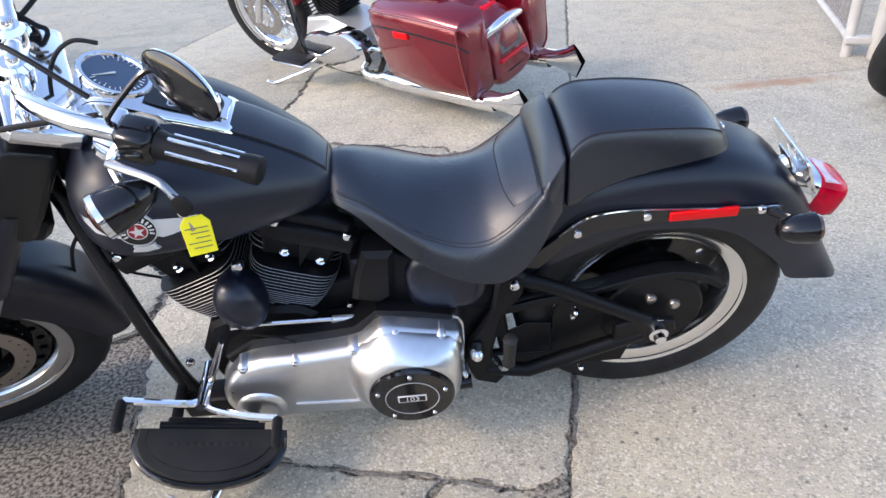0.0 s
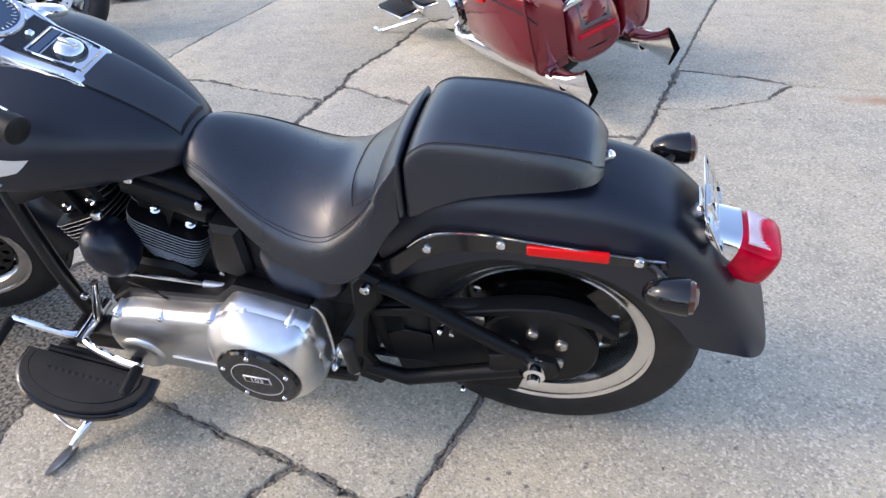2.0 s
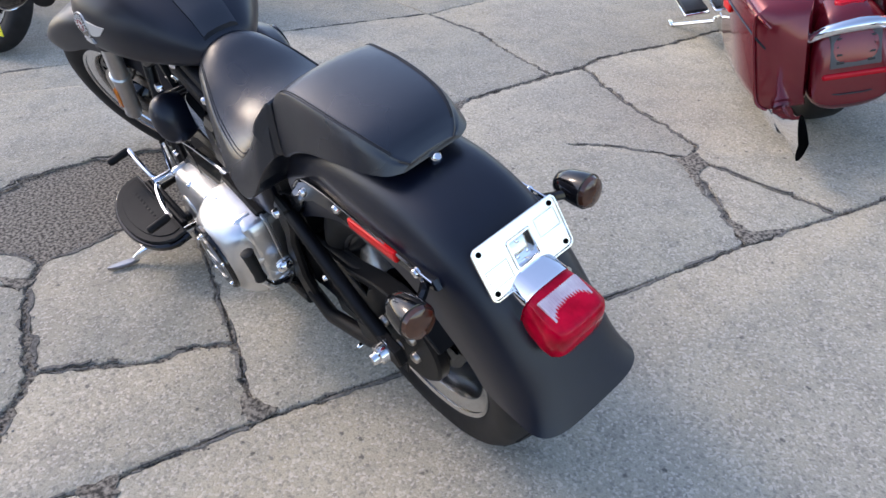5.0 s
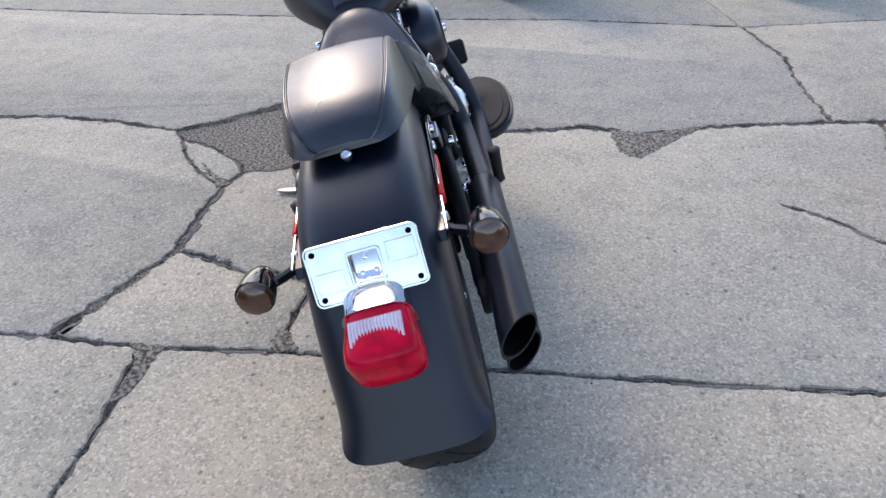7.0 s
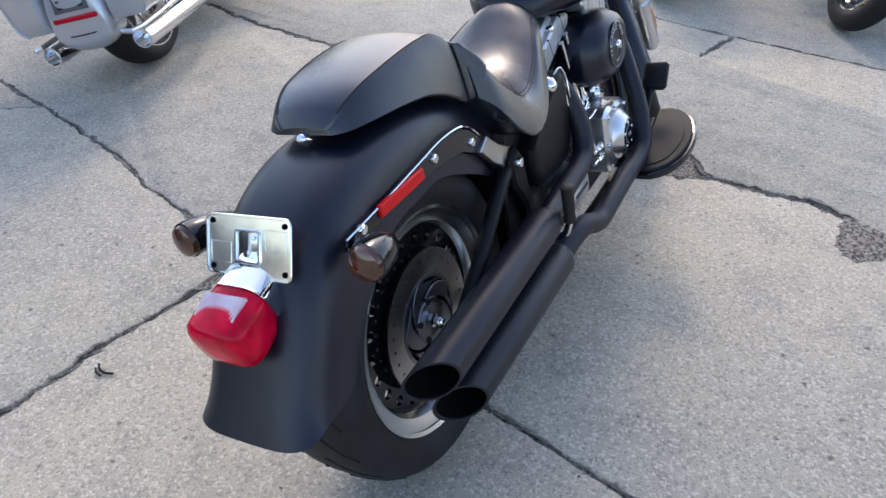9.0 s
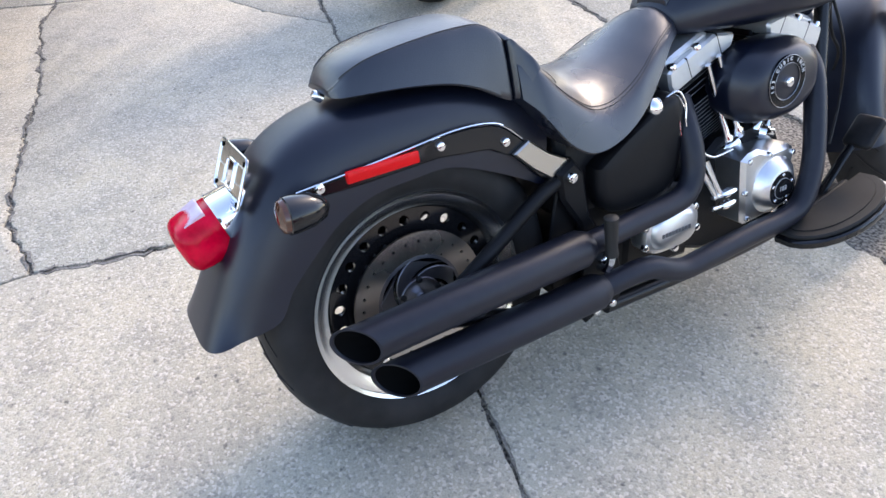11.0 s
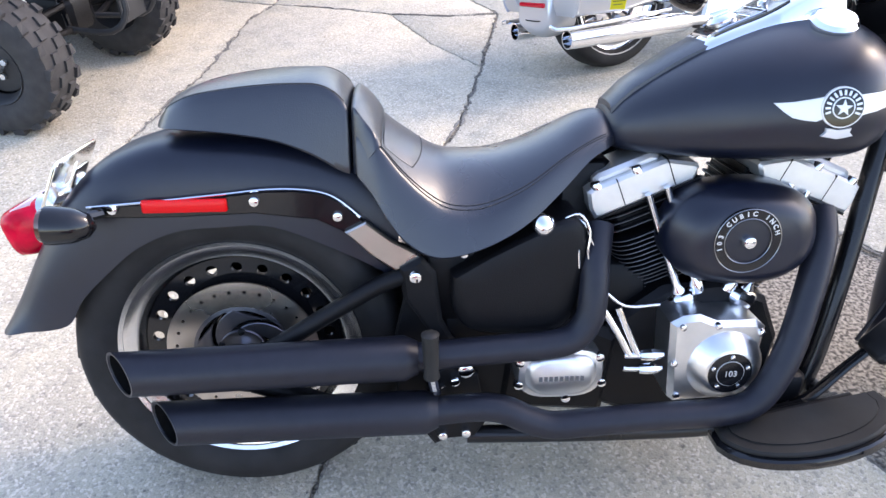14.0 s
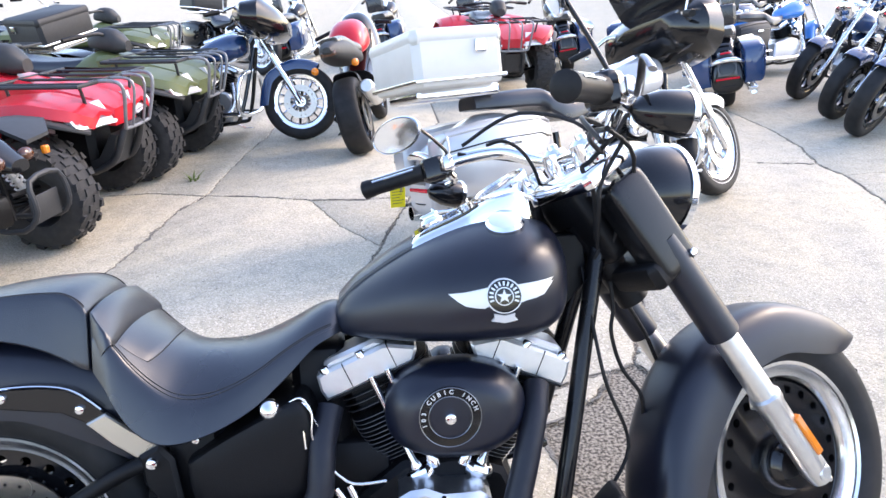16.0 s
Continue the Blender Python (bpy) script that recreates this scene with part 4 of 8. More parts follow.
part("switch_knob", Mesh().box((-0.020, -0.006, 0.012), (0.020, 0.006, 0.024), 0.005).moved(Matrix.Translation(SWITCH_AT) @ Matrix.Rotation(radians(-22), 4, "Y")), CHROME, console)
for side in (-1, 1):
    part("fuel_cap", Mesh().lathe([(-0.012, 0.030), (0.004, 0.038), (0.012, 0.038), (0.019, 0.032), (0.022, 0.016), (0.022, 0.0)], (1.043, side * 0.122, 0.938), (-0.1, side * 0.42, 0.9), 28), CHROME, tank, "domed chrome fuel cap")

# ---- front end, turned to the left round the raked steering axis ----
RAKE, STEER = 34.0, 24.7
AXLE_F = Vector((1.682, 0, 0.336))
STEM = Vector((AXLE_F.x + 0.166, 0, 0.0))
STEM_DIR = Vector((-math.sin(radians(RAKE)), 0, math.cos(radians(RAKE))))
TURNED = Matrix.Translation(STEM) @ Matrix.Rotation(radians(STEER), 4, STEM_DIR) @ Matrix.Translation(-STEM)


def fpart(name, m, *rest, **more):
    return part(name, m.moved(TURNED), *rest, **more)


front_wheel = fpart("front_wheel", rim_mesh(AXLE_F, 0.228, 0.066), RIM_ALLOY, bike, "polished front wheel rim")
fpart("tyre", tyre_mesh(AXLE_F, 0.332, 0.078, 0.226), RUBBER, front_wheel, "black front tyre")
fpart("tread_groove", groove_mesh(AXLE_F, 0.332, 0.078), BLACK_RUBBER, front_wheel)
for y0, y1 in ((-0.042, -0.026), (0.026, 0.042)):
    fpart("wheel_disc", holed_disc(AXLE_F, 0.05, 0.184, 0.166, 0.010, 22, y0, y1), GLOSS_BLACK, front_wheel, "gloss black wheel disc with bullet holes")
fpart("hub", Mesh().lathe([(-0.085, 0.018), (-0.085, 0.052), (-0.05, 0.075), (0.05, 0.075), (0.085, 0.05), (0.085, 0.018)], AXLE_F, seg=28), GLOSS_BLACK, front_wheel)
fpart("brake_rotor", holed_disc(AXLE_F, 0.10, 0.146, 0.128, 0.0035, 28, 0.062, 0.068), STEEL, front_wheel, "drilled steel brake rotor")
stations = []
for a, rc, re, w in ((38, 0.414, 0.408, 0.016), (42, 0.396, 0.365, 0.056), (50, 0.380, 0.300, 0.084), (64, 0.372, 0.262, 0.092), (90, 0.370, 0.250, 0.092), (118, 0.366, 0.245, 0.092), (140, 0.366, 0.242, 0.092), (160, 0.368, 0.250, 0.092), (178, 0.374, 0.275, 0.092), (190, 0.385, 0.305, 0.093)):
    c, s = math.cos(radians(a)), math.sin(radians(a))
    stations.append((AXLE_F.x + rc * c, AXLE_F.z + rc * s, AXLE_F.x + re * c, AXLE_F.z + re * s, w))
fpart("front_fender", fender_mesh(stations, 5), MATT_BLACK, bike, "matt black front fender")
leg = lambda s, y, ahead=0.0: AXLE_F + STEM_DIR * s + Vector((ahead, y, 0))
for side in (-1, 1):
    y = side * 0.123
    fork = fpart("fork_leg", Mesh().lathe([(-0.035, 0.014), (-0.03, 0.024), (0.0, 0.030), (0.10, 0.029), (0.19, 0.030), (0.20, 0.034), (0.215, 0.034), (0.22, 0.028), (0.41, 0.0275)], leg(0, y), STEM_DIR, 24), ALLOY, bike, "bright aluminium fork leg")
    fpart("fork_sleeve", Mesh().lathe([(0.387, 0.030), (0.388, 0.0365), (0.60, 0.0365), (0.64, 0.035)], leg(0, y), STEM_DIR, 26), MATT_BLACK, fork, "matt black fork sleeve")
    fpart("fender_bracket", Mesh().box((-0.02, -0.016, -0.014), (0.02, 0.016, 0.014), 0.005).moved(Matrix.Translation(leg(0.19, side * 0.098))), ALLOY, fork)
    fpart("axle_clamp", Mesh().lathe([(-0.02, 0.018), (0.026, 0.018), (0.03, 0.013)], leg(-0.005, y), (0, side, 0), 16), ALLOY, fork)
    fpart("clamp_bolt", bolt_mesh(leg(-0.03, y + side * 0.012, 0.012), 0.007, (0, side, 0)), CHROME, fork)
    fpart("fork_reflector", Mesh().box((-0.007, -0.010, -0.052), (0.012, 0.008, 0.052), 0.003).moved(Matrix.Translation(leg(0.10, y + side * 0.024, 0.016)) @ Matrix.Rotation(radians(-RAKE), 4, "Y")), AMBER, fork, "amber side reflector")
    # broad upper cover beside the headlamp
    cover = Matrix.Translation(leg(0.682, side * 0.120, 0.0)) @ Matrix.Rotation(radians(-RAKE), 4, "Y")
    fpart("fork_cover", pillow((-0.058, -0.036, -0.118), (0.044, 0.036, 0.115), 0.35, 0.22).moved(cover), FRAME_BLACK, bike, "satin black upper fork cover")
    fpart("cover_bolt", bolt_mesh(cover @ Vector((0.026, side * 0.036, -0.100)), 0.009, (0, side, 0)), CHROME, fork)
fpart("lower_yoke", Mesh().box((-0.055, -0.15, -0.03), (0.055, 0.15, 0.03), 0.015).moved(Matrix.Translation(leg(0.575, 0, -0.03)) @ Matrix.Rotation(radians(-RAKE), 4, "Y")), ENGINE_BLACK, bike)
fpart("upper_yoke", Mesh().box((-0.075, -0.155, -0.018), (0.055, 0.155, 0.018), 0.012).moved(Matrix.Translation(leg(0.822, 0, -0.02)) @ Matrix.Rotation(radians(-RAKE), 4, "Y")), CHROME, bike, "chrome upper fork yoke")
for side in (-1, 1):
    fpart("yoke_cap", Mesh().lathe([(0, 0.027), (0.012, 0.027), (0.018, 0.018)], leg(0.842, side * 0.123, -0.01), STEM_DIR, 18), CHROME, bike)
fpart("head_cover", pillow((-0.04, -0.075, -0.09), (0.03, 0.075, 0.11), 0.4, 0.3).moved(Matrix.Translation(leg(0.70, 0, -0.05)) @ Matrix.Rotation(radians(-RAKE), 4, "Y")), ENGINE_BLACK, bike)
LAMP = Vector((1.425, 0, 0.985))
headlamp = fpart("headlamp", Mesh().lathe([(-0.10, 0.03), (-0.085, 0.06), (-0.045, 0.090), (0.0, 0.103), (0.03, 0.105)], LAMP, (1, 0, -0.08), 36), GLOSS_BLACK, bike, "gloss black headlamp shell with chrome rim")
fpart("headlamp_rim", Mesh().lathe([(0.026, 0.100), (0.026, 0.109), (0.040, 0.111), (0.050, 0.104), (0.050, 0.094)], LAMP, (1, 0, -0.08), 36, cap=False), CHROME, headlamp, "chrome headlamp rim")
fpart("headlamp_lens", Mesh().lathe([(0.040, 0.096), (0.055, 0.07), (0.062, 0.03), (0.064, 0.0)], LAMP, (1, 0, -0.08), 32), CLEAR_LENS, headlamp, "clear headlamp lens")
# handlebar, risers and controls
BAR = [(1.205, 0.0, 1.062), (1.203, 0.07, 1.064), (1.196, 0.14, 1.085), (1.172, 0.21, 1.115), (1.125, 0.275, 1.122), (1.07, 0.315, 1.112), (1.03, 0.345, 1.10), (0.94, 0.41, 1.083), (0.905, 0.436, 1.075)]
BAR_TURNED = Matrix.Translation((1.862, 0, 0)) @ Matrix.Rotation(radians(24.0), 4, Vector((-0.53, 0, 0.848))) @ Matrix.Translation((-1.862, 0, 0))


def bpart(name, m, *rest, **more):
    return part(name, m.moved(BAR_TURNED), *rest, **more)


for side in (-1, 1):
    bpart("riser", Mesh().lathe([(0, 0.030), (0.02, 0.027), (0.06, 0.024), (0.075, 0.030), (0.105, 0.030), (0.115, 0.022)], (1.225, side * 0.052, 0.975), (-0.2, 0, 0.98), 20), CHROME, bike, "chrome handlebar riser")
    bpart("riser_bolt", bolt_mesh((1.200, side * 0.052, 1.088), 0.012, (-0.25, 0, 0.97), 0.012), CHROME, bike)
LEVER_METAL = shader("worn_lever_metal", (0.34, 0.34, 0.35), 0.28, 1.0, second=(0.26, 0.26, 0.27), grain=30)
bar_points = [(x, -y, z) for x, y, z in BAR[:0:-1]] + BAR
handlebar = bpart("handlebar", Mesh().tube(bar_points, 0.0155, 16, 5), CHROME, bike, "polished chrome handlebar")
for side in (-1, 1):
    mir = lambda p: (p[0], side * p[1], p[2])
    g0, g1 = Vector(mir((1.03, 0.345, 1.10))), Vector(mir((0.90, 0.44, 1.073)))
    along = (g1 - g0).normalized()
    grip = bpart("grip", Mesh().lathe([(0.012, 0.018), (0.014, 0.024), (0.03, 0.021), (0.14, 0.0205), (0.155, 0.023), (0.172, 0.023), (0.176, 0.017)], g0, along, 20), BLACK_RUBBER, bike, "black rubber grip")
    strips = Mesh()
    up = Vector((0, 0, 1))
    across = along.cross(up).normalized()
    for k in range(3):
        a = radians(40 + 60 * k)
        o = up * math.cos(a - radians(100)) * 0.0215 + across * math.sin(a - radians(100)) * 0.0215
        strips.tube([g0 + along * 0.036 + o * 0.93, g0 + along * 0.145 + o * 0.93], [0.0036, 0.0030], 8)
    bpart("grip_rib", strips, CHROME, grip, "polished grip ribs")
    sw = Matrix.Translation(g0 - along * 0.015) @ along.to_track_quat("X", "Z").to_matrix().to_4x4()
    bpart("switch_housing", Mesh().box((-0.032, -0.028, -0.032), (0.030, 0.030, 0.028), 0.012).moved(sw), GLOSS_BLACK, handlebar, "black switch housing")
    bpart("lever_perch", Mesh().box((-0.055, -0.006, -0.018), (-0.025, 0.040, 0.018), 0.008).moved(sw), CHROME, handlebar)
    lever = [mir(p) for p in ((1.096, 0.352, 1.092), (1.075, 0.385, 1.105), (1.035, 0.440, 1.118), (1.022, 0.462, 1.108), (1.012, 0.482, 1.088))]
    bpart("lever", Mesh().tube(lever, [0.008, 0.007, 0.0062, 0.0062, 0.0072], 10, 5, squash=0.6), LEVER_METAL, handlebar, "polished hand lever")
    # bullet turn signal and mirror on their stems
    s0 = g0 - along * 0.045
    sig = Vector(mir((1.105, 0.403, 1.050)))
    bpart("signal_stem", Mesh().tube([s0 + Vector((0.01, 0, -0.02)), s0 + Vector((0.03, side * 0.02, -0.035)), sig + Vector((-0.02, 0, 0.015))], 0.008, 8, 4), CHROME, handlebar)
    signal = bpart("turn_signal", Mesh().lathe([(-0.062, 0.006), (-0.050, 0.020), (-0.02, 0.032), (0.012, 0.036), (0.026, 0.036)], sig, (0.9, side * 0.15, -0.1), 24), GLOSS_BLACK, bike, "black bullet turn signal")
    bpart("signal_rim", Mesh().lathe([(0.022, 0.034), (0.022, 0.0375), (0.032, 0.0375), (0.032, 0.033)], sig, (0.9, side * 0.15, -0.1), 24, cap=False), CHROME, signal, "chrome lens rim")
    bpart("lens", Mesh().lathe([(0.026, 0.034), (0.036, 0.030), (0.042, 0.016), (0.043, 0)], sig, (0.9, side * 0.15, -0.1), 20), SMOKE, signal, "smoked amber lens")
    ms = Vector(mir((0.952, 0.348, 1.188 if side > 0 else 1.25)))
    facing_back = Vector((-0.809, -side * 0.517, -0.27)).normalized()
    long_way = Vector((-0.49, side * 0.86, -0.168))
    long_way = (long_way - facing_back * long_way.dot(facing_back)).normalized()
    short_way = facing_back.cross(long_way)
    mt = Matrix(((-facing_back.x, long_way.x, short_way.x, ms.x), (-facing_back.y, long_way.y, short_way.y, ms.y), (-facing_back.z, long_way.z, short_way.z, ms.z), (0, 0, 0, 1)))
    bpart("mirror_stem", Mesh().tube([s0 + Vector((0, 0, 0.02)), s0 + Vector((0.0, side * 0.0, 0.04)), ms - facing_back * 0.022 - long_way * 0.05, ms - facing_back * 0.010 - long_way * 0.02], 0.0045, 8, 5), GLOSS_BLACK, handlebar)
    mirror = bpart("mirror", Mesh().lathe([(0.0, 0.048), (0.003, 0.050), (0.007, 0.0495), (0.011, 0.042), (0.014, 0.022), (0.0145, 0)], (0, 0, 0), (1, 0, 0), 32).moved(Matrix.Diagonal((1, 1.48, 0.82, 1))).moved(mt), GLOSS_BLACK, bike, "oval mirror with gloss black back")
    bpart("mirror_rim", Mesh().lathe([(0.001, 0.047), (-0.002, 0.0485), (0.001, 0.0508), (0.005, 0.0508)], (0, 0, 0), (1, 0, 0), 32, cap=False).moved(Matrix.Diagonal((1, 1.48, 0.82, 1))).moved(mt), CHROME, mirror, "chrome mirror rim")
    bpart("mirror_glass", Mesh().lathe([(-0.0015, 0.0), (-0.001, 0.046), (0.002, 0.047)], (0, 0, 0), (1, 0, 0), 32).moved(Matrix.Diagonal((1, 1.48, 0.82, 1))).moved(mt), CHROME, mirror, "mirror glass")
# dealer's tag hung from the left lever
tip = Vector((0.850, 0.392, 1.020))
BASE = (Matrix.Rotation(radians(LEAN_ANGLE), 4, "X")).to_3x3()
cord = part("tag_cord", Mesh().tube([tip + Vector((0.012, -0.004, 0.004)), tip + Vector((0, 0.003, -0.004)), tip + BASE @ Vector((0.0, 0.0, -0.03))], 0.0012, 5, 3), BLACK_RUBBER, bike)
TAG = Matrix.Translation(tip + BASE @ Vector((-0.008, 0.0, -0.030))) @ BASE.to_4x4() @ Matrix.Rotation(radians(14), 4, "Z")
card = [(-0.021, -0.062), (0.019, -0.064), (0.021, -0.012), (0.012, 0.0), (-0.012, 0.0), (-0.021, -0.012)]
tag = part("price_tag", Mesh().prism(card, -0.0009, 0.0009, 0.0004).moved(TAG), YELLOW, bike, "yellow card tag on a cord")
lines = Mesh()
for i in range(5):
    lines.box((-0.016, -0.0014, -0.020 - i * 0.008), (0.016 - (i % 3) * 0.006, 0.0014, -0.0185 - i * 0.008))
part("tag_lines", lines.moved(TAG), GREY_PAINT, tag)
keys = part("keys", Mesh().lathe([(-0.004, 0.012), (-0.003, 0.016), (0.003, 0.016), (0.004, 0.012)], tip + Vector((0.002, 0.004, -0.012)), (0.3, 1, 0.2), 16), ENGINE_BLACK, bike, "dark round key fob and keys")
part("key_blade", Mesh().box((-0.004, -0.001, -0.045), (0.004, 0.001, -0.012), 0.0006).moved(Matrix.Translation(tip + Vector((0.012, 0.004, -0.010))) @ BASE.to_4x4() @ Matrix.Rotation(radians(20), 4, "Y")), STEEL, keys)
# cables from the bars to the frame
for pts, r in (([(0.99, 0.24, 1.07), (1.20, 0.20, 1.03), (1.28, 0.10, 0.93), (1.20, 0.09, 0.80), (1.16, 0.12, 0.66)], 0.005), ([(1.17, -0.36, 1.12), (1.20, -0.16, 1.10), (1.30, -0.07, 1.0), (1.24, -0.05, 0.85)], 0.005),
               ([(1.16, -0.36, 1.10), (1.17, -0.22, 1.14), (1.30, -0.12, 1.06), (1.27, -0.06, 0.86)], 0.0045), ([(1.0, 0.22, 1.09), (1.13, 0.16, 1.16), (1.27, 0.04, 1.10), (1.26, 0.03, 0.90)], 0.0045),
               ([(1.29, 0.0, 0.80), (1.38, 0.03, 0.66), (1.46, 0.07, 0.52), (1.60, 0.09, 0.42)], 0.005), ([(1.22, -0.03, 0.83), (1.24, -0.12, 0.62), (1.30, -0.10, 0.45), (1.22, -0.14, 0.34)], 0.004),
               ([(1.288, -0.12, 1.147), (1.258, -0.12, 1.105), (1.213, -0.12, 1.058), (1.197, -0.12, 1.043), (1.219, -0.12, 0.998), (1.235, -0.08, 0.90)], 0.005), ([(1.277, -0.14, 1.105), (1.246, -0.14, 1.052), (1.226, -0.14, 1.010), (1.224, -0.14, 0.977), (1.235, -0.09, 0.88)], 0.0045),
               ([(1.034, 0.05, 1.092), (1.071, 0.05, 1.10), (1.108, 0.05, 1.08), (1.138, 0.05, 1.037), (1.158, 0.05, 0.974)], 0.004), ([(1.275, -0.05, 0.80), (1.282, -0.05, 0.743), (1.278, -0.05, 0.687), (1.301, -0.05, 0.609), (1.345, -0.05, 0.542), (1.36, -0.02, 0.46)], 0.0045)):
    part("cable", Mesh().tube(pts, r, 8, 6), BLACK_RUBBER, bike)

# ---- frame ----
for side in (-1, 1):
    part("frame_tube", Mesh().tube([(1.262, side * 0.025, 0.90), (1.225, side * 0.06, 0.74), (1.165, side * 0.125, 0.46), (1.125, side * 0.15, 0.27), (1.07, side * 0.155, 0.18), (0.95, side * 0.15, 0.15), (0.70, side * 0.145, 0.145), (0.44, side * 0.14, 0.15)], 0.0185, 14, 5), FRAME_BLACK, bike, "satin black frame tube")
    part("side_forging", Mesh().prism([(0.312, 0.53), (0.352, 0.552), (0.378, 0.52), (0.39, 0.42), (0.44, 0.33), (0.455, 0.24), (0.43, 0.16), (0.375, 0.135), (0.352, 0.17), (0.388, 0.27), (0.362, 0.40), (0.318, 0.47)], side * 0.142 - 0.014, side * 0.142 + 0.010, 0.008), ENGINE_BLACK, bike)
    part("pivot_bolt", bolt_mesh((0.433, side * 0.160, 0.322) if side < 0 else (0.427, 0.160, 0.310), 0.017, (0, side, 0), 0.016 if side < 0 else 0.034), CHROME, bike)
    if side > 0:
        part("pivot_bolt", bolt_mesh((0.457, 0.160, 0.248), 0.009, (0, 1, 0), 0.036), CHROME, bike)
        part("swingarm_bolt", bolt_mesh((0.198, 0.150, 0.405), 0.007, (0, 1, 0), 0.016), CHROME, bike)
        part("swingarm_bolt", bolt_mesh((0.167, 0.150, 0.188), 0.007, (0, 1, 0), 0.016), CHROME, bike)
    part("tank_bolt", bolt_mesh((0.427, side * 0.160, 0.561), 0.008, (0, side, 0), 0.009), CHROME, bike)
    part("frame_bolt", bolt_mesh((0.340, side * 0.160, 0.518), 0.012, (0, side, 0), 0.009), CHROME, bike)
    part("swingarm_tube", Mesh().tube([(0.33, side * 0.135, 0.512), (0.27, side * 0.142, 0.492), (0.18, side * 0.147, 0.440), (0.08, side * 0.15, 0.378), (0.01, side * 0.15, 0.335)], 0.0165, 12, 4), ENGINE_BLACK, bike)
    part("swingarm_tube", Mesh().tube([(0.40, side * 0.14, 0.20), (0.30, side * 0.15, 0.19), (0.03, side * 0.152, 0.30)], 0.019, 12), ENGINE_BLACK, bike)
    part("axle_plate", Mesh().prism([(-0.05, 0.31), (-0.04, 0.345), (0.05, 0.36), (0.10, 0.345), (0.10, 0.29), (0.02, 0.285), (-0.04, 0.295)], side * 0.152 - 0.012, side * 0.152 + 0.012, 0.004), ENGINE_BLACK, bike)
    # fender strut with its bolts, reflector and polished cover
    strut = part("fender_strut", Mesh().prism([(-0.225, 0.634), (-0.215, 0.650), (-0.117, 0.656), (0.018, 0.668), (0.08, 0.674), (0.134, 0.674), (0.18, 0.667), (0.21, 0.652), (0.248, 0.618), (0.30, 0.572), (0.365, 0.548), (0.372, 0.510), (0.335, 0.494), (0.28, 0.530), (0.226, 0.588),
                                               (0.1685, 0.619), (0.062, 0.633), (-0.083, 0.629), (-0.215, 0.630)], side * 0.120 - 0.010, side * 0.120 + 0.010, 0.003), GLOSS_BLACK, bike, "gloss black fender strut")
    part("strut_trim", Mesh().tube([(-0.218, side * 0.131, 0.652), (-0.117, side * 0.131, 0.659), (0.018, side * 0.131, 0.671), (0.08, side * 0.131, 0.677), (0.134, side * 0.131, 0.677), (0.18, side * 0.131, 0.670), (0.21, side * 0.131, 0.655), (0.245, side * 0.131, 0.623)], 0.0022, 6, 4), CHROME, strut)
    for x, z in ((0.206, 0.6255), (0.0645, 0.6565), (-0.1755, 0.6473)):
        part("strut_bolt", bolt_mesh((x, side * 0.130, z), 0.0095, (0, side, 0), 0.007), CHROME, strut)
    part("side_reflector", Mesh().box((-0.126, side * 0.132 - 0.005, 0.640), (0.018, side * 0.132 + 0.005, 0.663), 0.003), RED_REFLECTOR, strut, "red side reflector strip")
    if side < 0:
        part("strut_cover", Mesh().prism([(0.217, 0.598), (0.255, 0.617), (0.300, 0.580), (0.357, 0.547), (0.305, 0.521), (0.260, 0.555)], -0.142, -0.128, 0.003), POLISHED, strut, "polished metal strut cover")
    # rear turn signal
    part("signal_stem", Mesh().tube([(-0.195, side * 0.128, 0.640), (-0.215, side * 0.150, 0.641), (-0.235, side * 0.180, 0.643)], 0.009, 8, 3), GLOSS_BLACK, bike)
    signal = part("turn_signal", Mesh().lathe([(-0.052, 0.007), (-0.042, 0.020), (-0.02, 0.029), (0.010, 0.0325), (0.022, 0.0325), (0.024, 0.028)], (-0.235, side * 0.192, 0.643), (-1, side * 0.06, 0.06), 22), GLOSS_BLACK, bike, "black bullet turn signal")
    part("lens", Mesh().lathe([(0.021, 0.0305), (0.031, 0.027), (0.037, 0.015), (0.038, 0)], (-0.235, side * 0.192, 0.643), (-1, side * 0.06, 0.06), 22), SMOKE, signal, "smoked amber lens")
    # folded passenger peg
    peg = part("passenger_peg", Mesh().lathe([(0, 0.010), (0.004, 0.015), (0.02, 0.013), (0.085, 0.015), (0.092, 0.016), (0.096, 0.010)], (0.364, side * 0.252, 0.361), (-0.03, side * 0.03, 1), 14), PAD_RUBBER, bike, "folded black rubber passenger peg")
    part("peg_bracket", Mesh().tube([(0.385, side * 0.19, 0.30), (0.372, side * 0.232, 0.322), (0.365, side * 0.251, 0.362)], 0.009, 8, 3), CHROME, peg)
part("headstock", Mesh().tube([STEM + STEM_DIR * 0.90, STEM + STEM_DIR * 1.12], 0.035, 18), ENGINE_BLACK, bike)
part("neck_gusset", Mesh().prism([(1.13, 0.80), (1.19, 0.75), (1.235, 0.80), (1.225, 0.90), (1.16, 0.90)], -0.02, 0.02), ENGINE_BLACK, bike)
OIL_TANK = spline([(0.405, 0.515), (0.47, 0.555), (0.56, 0.60), (0.625, 0.625), (0.65, 0.58), (0.645, 0.48), (0.615, 0.405), (0.53, 0.392), (0.44, 0.405), (0.408, 0.45), (0.405, 0.515)], 4)[:-1]
